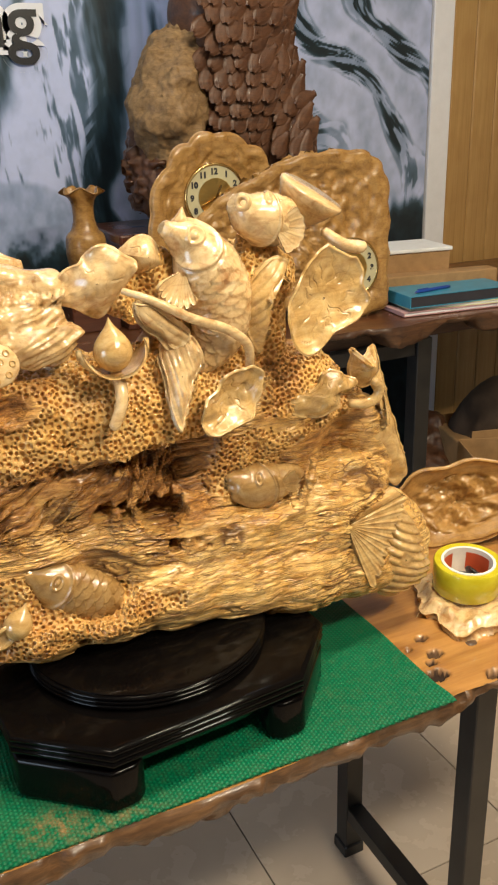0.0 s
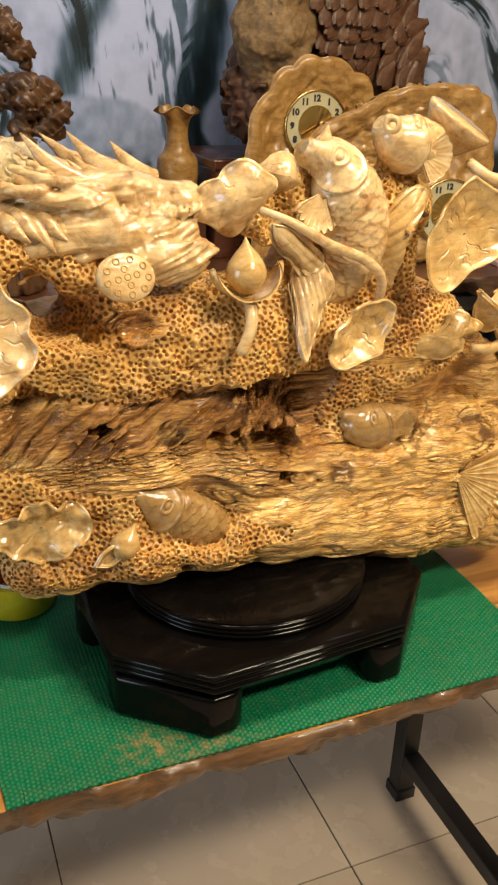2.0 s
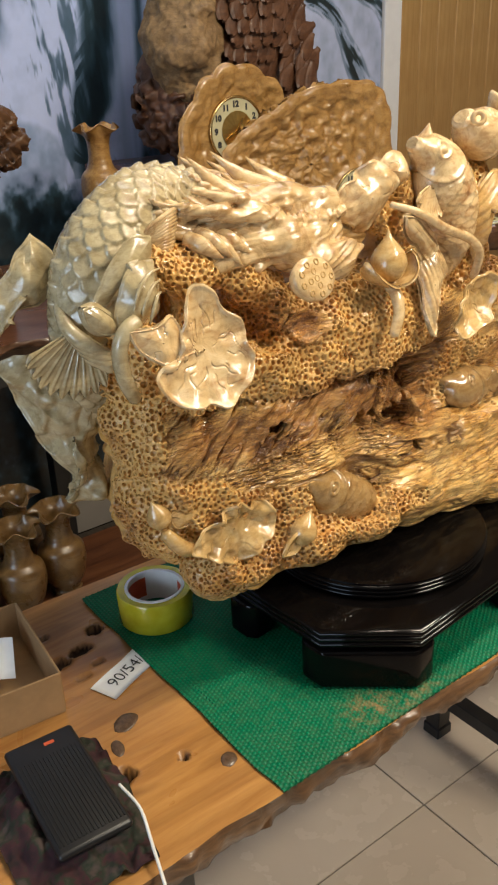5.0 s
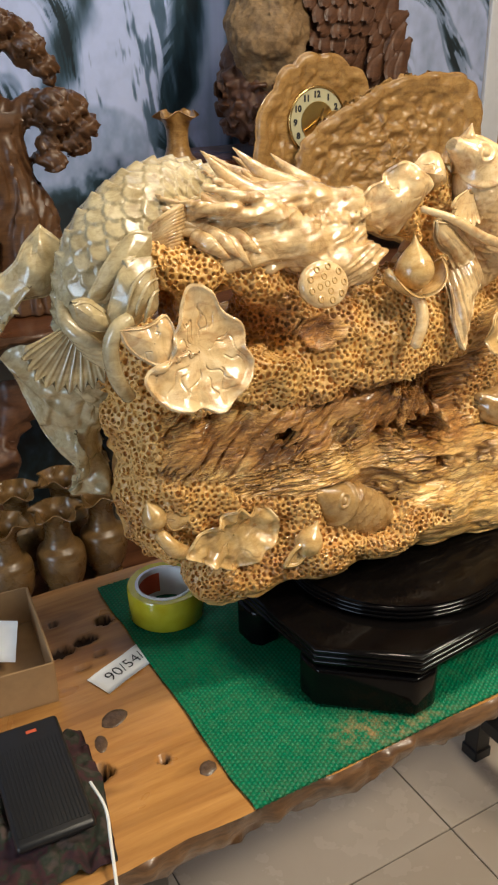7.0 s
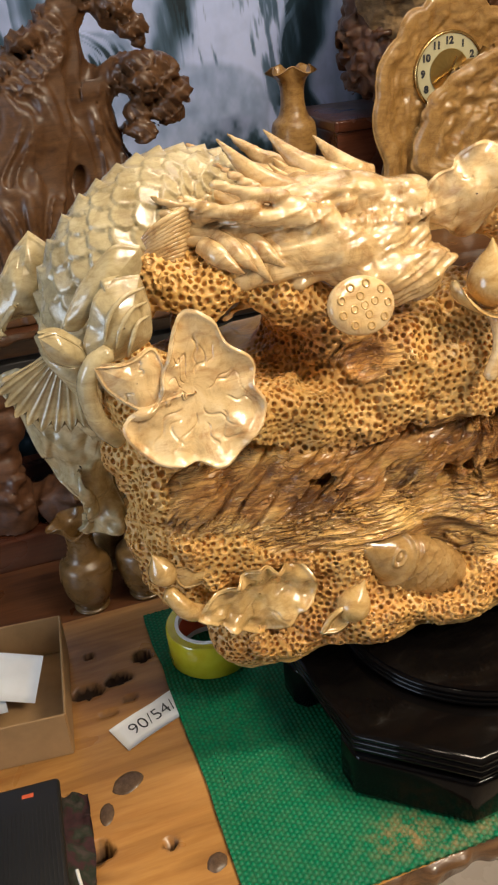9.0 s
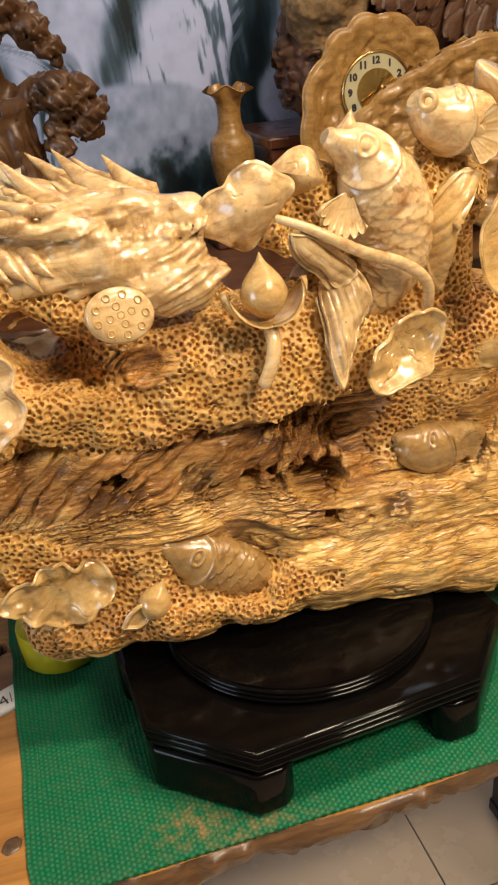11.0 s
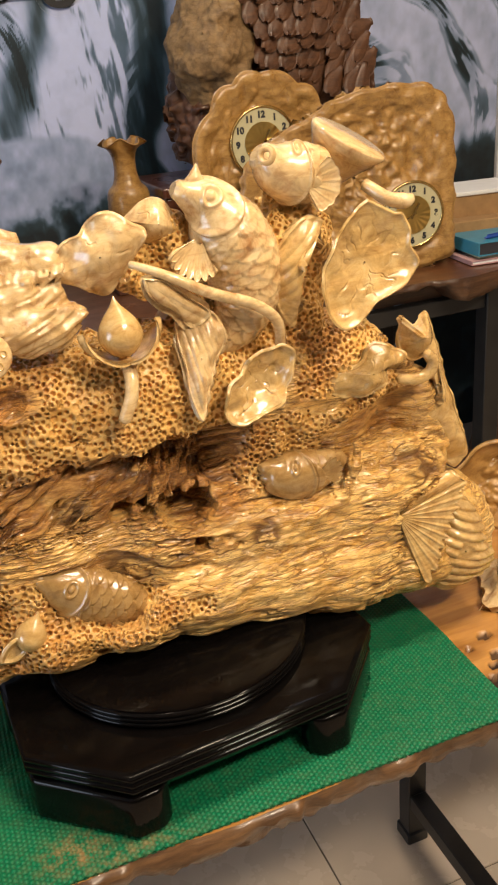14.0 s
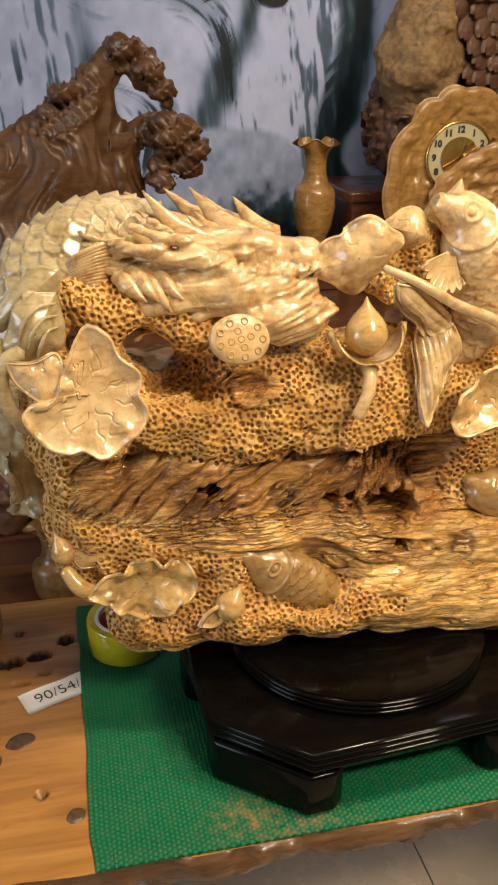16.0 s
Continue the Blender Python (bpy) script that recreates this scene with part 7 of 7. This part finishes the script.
# slip of paper with the written size
slip = put("paper_slip", mesh_np("paper_slip", *sheet(np.stack([*np.meshgrid(np.linspace(-0.05, 0.05, 12), np.linspace(-0.021, 0.021, 6), indexing="ij"), 0.0015 * np.abs(np.sin(np.linspace(0, 5, 72))).reshape(12, 6)], -1), 0.0004), [M_PAPER]))
slip.matrix_world = pose(-0.455, 0.160, 0.7618, 0, 0, 22)
tagged(slip, "white paper slip with handwritten numbers under the mat edge", "paper")
lettering("90/54/", pose(0.030, -0.008, 0.0022), 0.025, M_INK, slip, -0.0003, 0.0002, "writing")

# open cardboard box with papers
obx = thing("open_box", "small open brown cardboard box holding white papers", "box", m=pose(-0.648, 0.243, 0.7605, 0, 0, -6))
W, D, H, T = 0.105, 0.088, 0.062, 0.003
part("bottom", bm_box((-W, -D, 0), (W, D, T)), M_CARD, obx)
for s_ in (-1, 1):
    part("side", bm_box((s_ * W - T / 2, -D, T), (s_ * W + T / 2, D, H), 0.001, 1), M_CARD, obx)
    part("side", bm_box((-W, s_ * D - T / 2, T), (W, s_ * D + T / 2, H), 0.001, 1), M_CARD, obx)
for i, (x, y, sp, tl) in enumerate([(-0.01, 0.0, 12, 20), (0.035, 0.015, -14, 26), (-0.04, 0.02, 30, 16)]):
    pp = put("paper", mesh_np("paper", *sheet(np.stack([*np.meshgrid(np.linspace(-0.04, 0.04, 6), np.linspace(-0.03, 0.03, 6), indexing="ij"), 0.003 * np.sin(np.linspace(0, 4, 36)).reshape(6, 6)], -1), 0.0005), [M_PAPER]))
    pp.matrix_world = pose(-0.648, 0.243, 0.7605, 0, 0, -6) @ pose(x, y, 0.034 + 0.008 * i, tl, 6, sp)
    tagged(pp, "white folded paper in the cardboard box", "paper", "papers in the box")
clutter = put("cloth_bundle", mesh_np("cloth_bundle", *moved(leaf_mesh(0.06, 0.045, [(3, 0.1, 0)], -0.02, 0.003, 20, 40), pose(0, 0, 0.02)), [M_BLACK]))
clutter.matrix_world = pose(-0.69, 0.238, 0.772)
tagged(clutter, "dark scrap lying in the cardboard box", "scrap")

# black phone on a patterned cloth, and its cable
phone = thing("phone", "black phone in ribbed case lying on patterned cloth", "phone", m=pose(-0.619, 0.004, 0.785, 2, 0, -4))
part("body", bm_box((-0.041, -0.083, 0.0), (0.041, 0.083, 0.011), 0.005, 3), M_BLACK, phone, angle=40)
for i in range(18):
    part("rib", bm_box((-0.036 + 0.0042 * i, -0.072, 0.0108), (-0.0345 + 0.0042 * i, 0.05, 0.0118)), M_BLACK, phone)
part("mark", bm_box((0.002, 0.064, 0.011), (0.014, 0.069, 0.0116), 0.0003, 1), M_REDLABEL, phone, "small red mark")
cv, cf = tube([(-0.572, -0.03, 0.792, 0.0018), (-0.570, -0.07, 0.789, 0.0018), (-0.58, -0.11, 0.777, 0.0018), (-0.592, -0.16, 0.745, 0.0018), (-0.585, -0.18, 0.60, 0.0018), (-0.58, -0.18, 0.3, 0.0018), (-0.5, -0.1, 0.004, 0.0018)], 60, 8)
cable = put("cable", mesh_np("cable", cv, cf, [M_CABLE]))
tagged(cable, "thin white charging cable hanging off the table", "cable")
gx, gy = np.meshgrid(np.linspace(-0.08, 0.07, 60), np.linspace(-0.11, 0.09, 70), indexing="ij")
gp = np.stack([gx.ravel() * 22, gy.ravel() * 22, 0 * gx.ravel()], -1)
r = np.sqrt((gx / 0.075) ** 2 + (gy / 0.10) ** 2) + 0.18 * vnoise(gp, 131).reshape(gx.shape)
gz = 0.004 + np.maximum(0, 0.016 * (1 - step_fn(r, 0.55, 1.0))) * (1 + 0.7 * vnoise(gp * 1.6, 132).reshape(gx.shape)) - 0.003 * step_fn(r, 0.98, 1.1)
cloth = put("cloth", mesh_np("cloth", *sheet(np.stack([gx * (1 - 0.12 * np.abs(gy) / 0.1), gy, np.maximum(gz + 0.010 * np.abs(fbm(np.stack([gx.ravel() * 38, gy.ravel() * 38, 0 * gx.ravel()], -1), 3, 91)).reshape(gx.shape), 0.0012)], -1), 0.001), [M_CLOTH]))
cloth.matrix_world = pose(-0.622, 0.0, 0.7605, 0, 0, -8)
tagged(cloth, "crumpled dark red and green patterned cloth on the table", "cloth")


# ---- carved pieces at the right end of the table ----
def root_plate():
    n, m = 40, 160
    r = np.linspace(0.02, 1, n)[:, None]
    a = np.linspace(0, 2 * math.pi, m, endpoint=False)[None, :]
    rim = 1 + 0.10 * np.cos(3 * a + 1) + 0.07 * np.cos(7 * a) + 0.04 * np.cos(13 * a + 2)
    x, y = 0.105 * r * rim * np.cos(a), 0.085 * r * rim * np.sin(a)
    p = np.stack([x.ravel() * 40, y.ravel() * 40, 0 * x.ravel()], -1)
    z = 0.022 + 0.006 * fbm(p, 3, 140).reshape(x.shape) - 0.012 * step_fn(r, 0.75, 1.0)
    return sheet(np.stack([x, y, z], -1), 0.016, True)


plate = put("root_plate", mesh_np("root_plate", *root_plate(), [M_PALE]))
plate.matrix_world = pose(0.47, 0.055, 0.763, 0, 0, 15)
tagged(plate, "pale scalloped root slice lying on the table", "plate")
tape_roll(pose(0.457, 0.062, 0.793, -3, 2, 200), "yellow packing tape roll on a pale root slice")
wv, wf = tube([(0.42, 0.05, 0.80, 0.003), (0.44, 0.075, 0.812, 0.004), (0.46, 0.06, 0.815, 0.004), (0.475, 0.08, 0.812, 0.004), (0.49, 0.06, 0.80, 0.003)], 40, 8)
wire = put("cord", mesh_np("cord", wv, wf, [M_BLACK]))
tagged(wire, "coiled black cord inside the tape roll", "cord")
bowl = thing("leaf_bowl", "brown carved leaf bowl standing at the table end", "bowl", m=facing(0.60, 0.27, 0.822, 12, -25, -25))
bw, bwf = leaf_mesh(0.13, 0.075, [(2, 0.06, 20), (6, 0.04, 0), (9, 0.03, 40)], 0.035, 0.008, 36, 120, seed=60)
bw = np.array(bw)
bw[:, 2] += 0.014 * fbm(bw * 40, 4, 150) * (np.hypot(bw[:, 0] / 0.13, bw[:, 1] / 0.075) < 0.7)
put("bowl", mesh_np("bowl", bw, bwf, [M_AMBER]), bowl)

# ---- low bench behind the table with wooden vases, and a red cabinet ----
bench = thing("low_bench", "plain dark wooden bench behind the front table", "bench")
part("seat", bm_box((-1.3, 0.66, 0.43), (0.15, 0.99, 0.46), 0.004, 1), M_SHELF, bench)
for x in (-1.2, 0.05):
    for y in (0.70, 0.95):
        part("leg", bm_box((x - 0.025, y - 0.025, 0), (x + 0.025, y + 0.025, 0.43), 0.003, 1), M_SHELF, bench)
first = vase("frilled_vase", "small amber wooden vase with frilled lip on the bench", pose(-0.355, 0.80, 0.461), 0.60, M_VASE, "wooden vases on the bench", 1.7)
for x, y, sp in [(-0.465, 0.80, 40), (-0.255, 0.82, 10), (-0.405, 0.925, 75), (-0.30, 0.935, 55)]:
    copy_thing(first, pose(x, y, 0.461, 0, 0, sp))
cab = thing("low_cabinet", "red-brown low cabinet with a dark glass panel", "cabinet")
part("body", bm_box((-1.5, 1.06, 0.0), (-0.40, 1.45, 0.49), 0.006, 2), M_RED, cab)
part("panel", bm_box((-1.42, 1.052, 0.08), (-0.47, 1.0595, 0.41), 0.002, 1), M_BLACK, cab, "dark glass panel")

# ---- clutter under the shelf on the right ----
cb = thing("cardboard_box", "large brown cardboard box on the floor under the shelf", "box", m=pose(1.72, 1.30, 0.001, 0, 0, -14))
part("body", bm_box((-0.26, -0.2, 0), (0.30, 0.2, 0.44), 0.006, 2), M_CARD, cb)
part("flap", bm_box((-0.27, -0.203, 0.441), (0.31, -0.199, 0.52), 0.001, 1), M_CARD, cb)


def driftwood(name, label, rows, lo, hi, seed, mat):
    f = Field(lo, hi, 0.008)
    f.chain(rows, 0.03)
    f.push(0.05, lambda p: 0.03 * fbm(p * 9, 4, seed) - 0.012 * np.abs(vnoise(p * 34, seed + 9)))
    ob = put(name, mesh_np(name, *f.mesh(), [mat]))
    tagged(ob, label, "driftwood", "rough wood under the shelf")


driftwood("driftwood", "dark rough driftwood lump under the shelf", [(1.25, 1.35, 0.12, 0.09), (1.45, 1.4, 0.2, 0.12), (1.5, 1.5, 0.40, 0.08)], (1.05, 1.15, 0.0), (1.75, 1.7, 0.6), 160, M_BROWN)
driftwood("driftwood", "tangled brown root piece beside the shelf", [(1.95, 1.25, 0.55, 0.07), (2.02, 1.3, 0.75, 0.08), (1.98, 1.3, 0.92, 0.05), (2.1, 1.35, 1.02, 0.03)], (1.75, 1.05, 0.40), (2.4, 1.6, 1.12), 170, M_BROWN)

for tx, ty, lean, r, seed in ((-0.46, 1.12, 0.16, 0.042, 190), (-0.60, 1.13, 0.05, 0.050, 200), (-0.74, 1.18, 0.03, 0.05, 210)):
    driftwood("driftwood", "dark upright root piece standing on the low cabinet", [(tx, ty, 0.52, r * 1.3), (tx + 0.4 * lean, ty, 0.64, r), (tx + lean, ty, 0.83, r * 0.8)], (tx - 0.16, ty - 0.14, 0.4905), (tx + 0.26, ty + 0.14, 0.90), seed, M_BROWN)


# ---- dark sacks and an open carton on the floor beyond the shelf table ----
def sack(m, w, d, h, seed, label):
    n, seg = 26, 48
    t = np.linspace(0, 1, n)[:, None]
    a = np.linspace(0, 2 * math.pi, seg, endpoint=False)[None, :]
    prof = np.sqrt(np.clip(np.sin(math.pi * (0.10 + 0.88 * t)), 0.02, 1))
    x, y, z = w * prof * np.cos(a), d * prof * np.sin(a), h * t + 0 * a
    q = np.stack([x.ravel() * 9, y.ravel() * 9, z.ravel() * 16], -1)
    fold = 1 + 0.16 * fbm(q, 3, seed).reshape(x.shape)
    p = np.stack([x * fold, y * fold, np.maximum(z + 0.03 * (fold - 1) * t, 0)], -1)
    v = np.vstack([p.reshape(-1, 3), [[0, 0, 0]], [[0, 0, h * 1.01]]])
    k = n * seg
    f = [tuple(g) for g in quads(n, seg, True).tolist()]
    f += [(k, (j + 1) % seg, j) for j in range(seg)] + [(k + 1, (n - 1) * seg + j, (n - 1) * seg + (j + 1) % seg) for j in range(seg)]
    ob = put("sack", mesh_np("sack", v, f, [M_SACK]))
    ob.matrix_world = m
    tagged(ob, label, "sack", "sacks on the floor")


M_SACK = plain("dark_brown_sacking", (0.045, 0.028, 0.018), 0.85, vary=0.4, scale=14, bump=0.3)
sack(pose(1.66, 1.32, 0.0), 0.20, 0.17, 0.62, 5, "full dark brown sack standing on the floor")
sack(pose(1.90, 1.10, 0.0), 0.20, 0.18, 0.80, 6, "tall dark brown sack standing on the floor")
big = thing("open_box", "open brown cardboard carton standing on the floor", "box", m=pose(1.46, 1.02, 0.0, 0, 0, -22))
part("bottom", bm_box((-0.15, -0.11, 0.0), (0.15, 0.11, 0.004)), M_CARD, big)
for s_ in (-1, 1):
    part("side", bm_box((s_ * 0.15 - 0.002, -0.108, 0.004), (s_ * 0.15 + 0.002, 0.108, 0.50), 0.001, 1), M_CARD, big)
    part("side", bm_box((-0.148, s_ * 0.11 - 0.002, 0.004), (0.148, s_ * 0.11 + 0.002, 0.50), 0.001, 1), M_CARD, big)

# ---- floor tiles, last ----
def tile_mesh():
    bm = bm_box((-TILE / 2 + 0.0015, -TILE / 2 + 0.0015, -0.008), (TILE / 2 - 0.0015, TILE / 2 - 0.0015, 0.0), 0.0012, 1)
    return from_bm("tile", bm, M_TILE)


tile_data = tile_mesh()
for i in range(16):
    for j in range(14):
        x, y = TILE_X + (i - 10) * TILE, TILE_Y + (j - 11) * TILE
        if X0 < x - TILE / 2 and x + TILE / 2 < X1 and Y0 < y - TILE / 2 and y + TILE / 2 < Y1:
            put("tile", tile_data, floor, pose(x, y, 0))
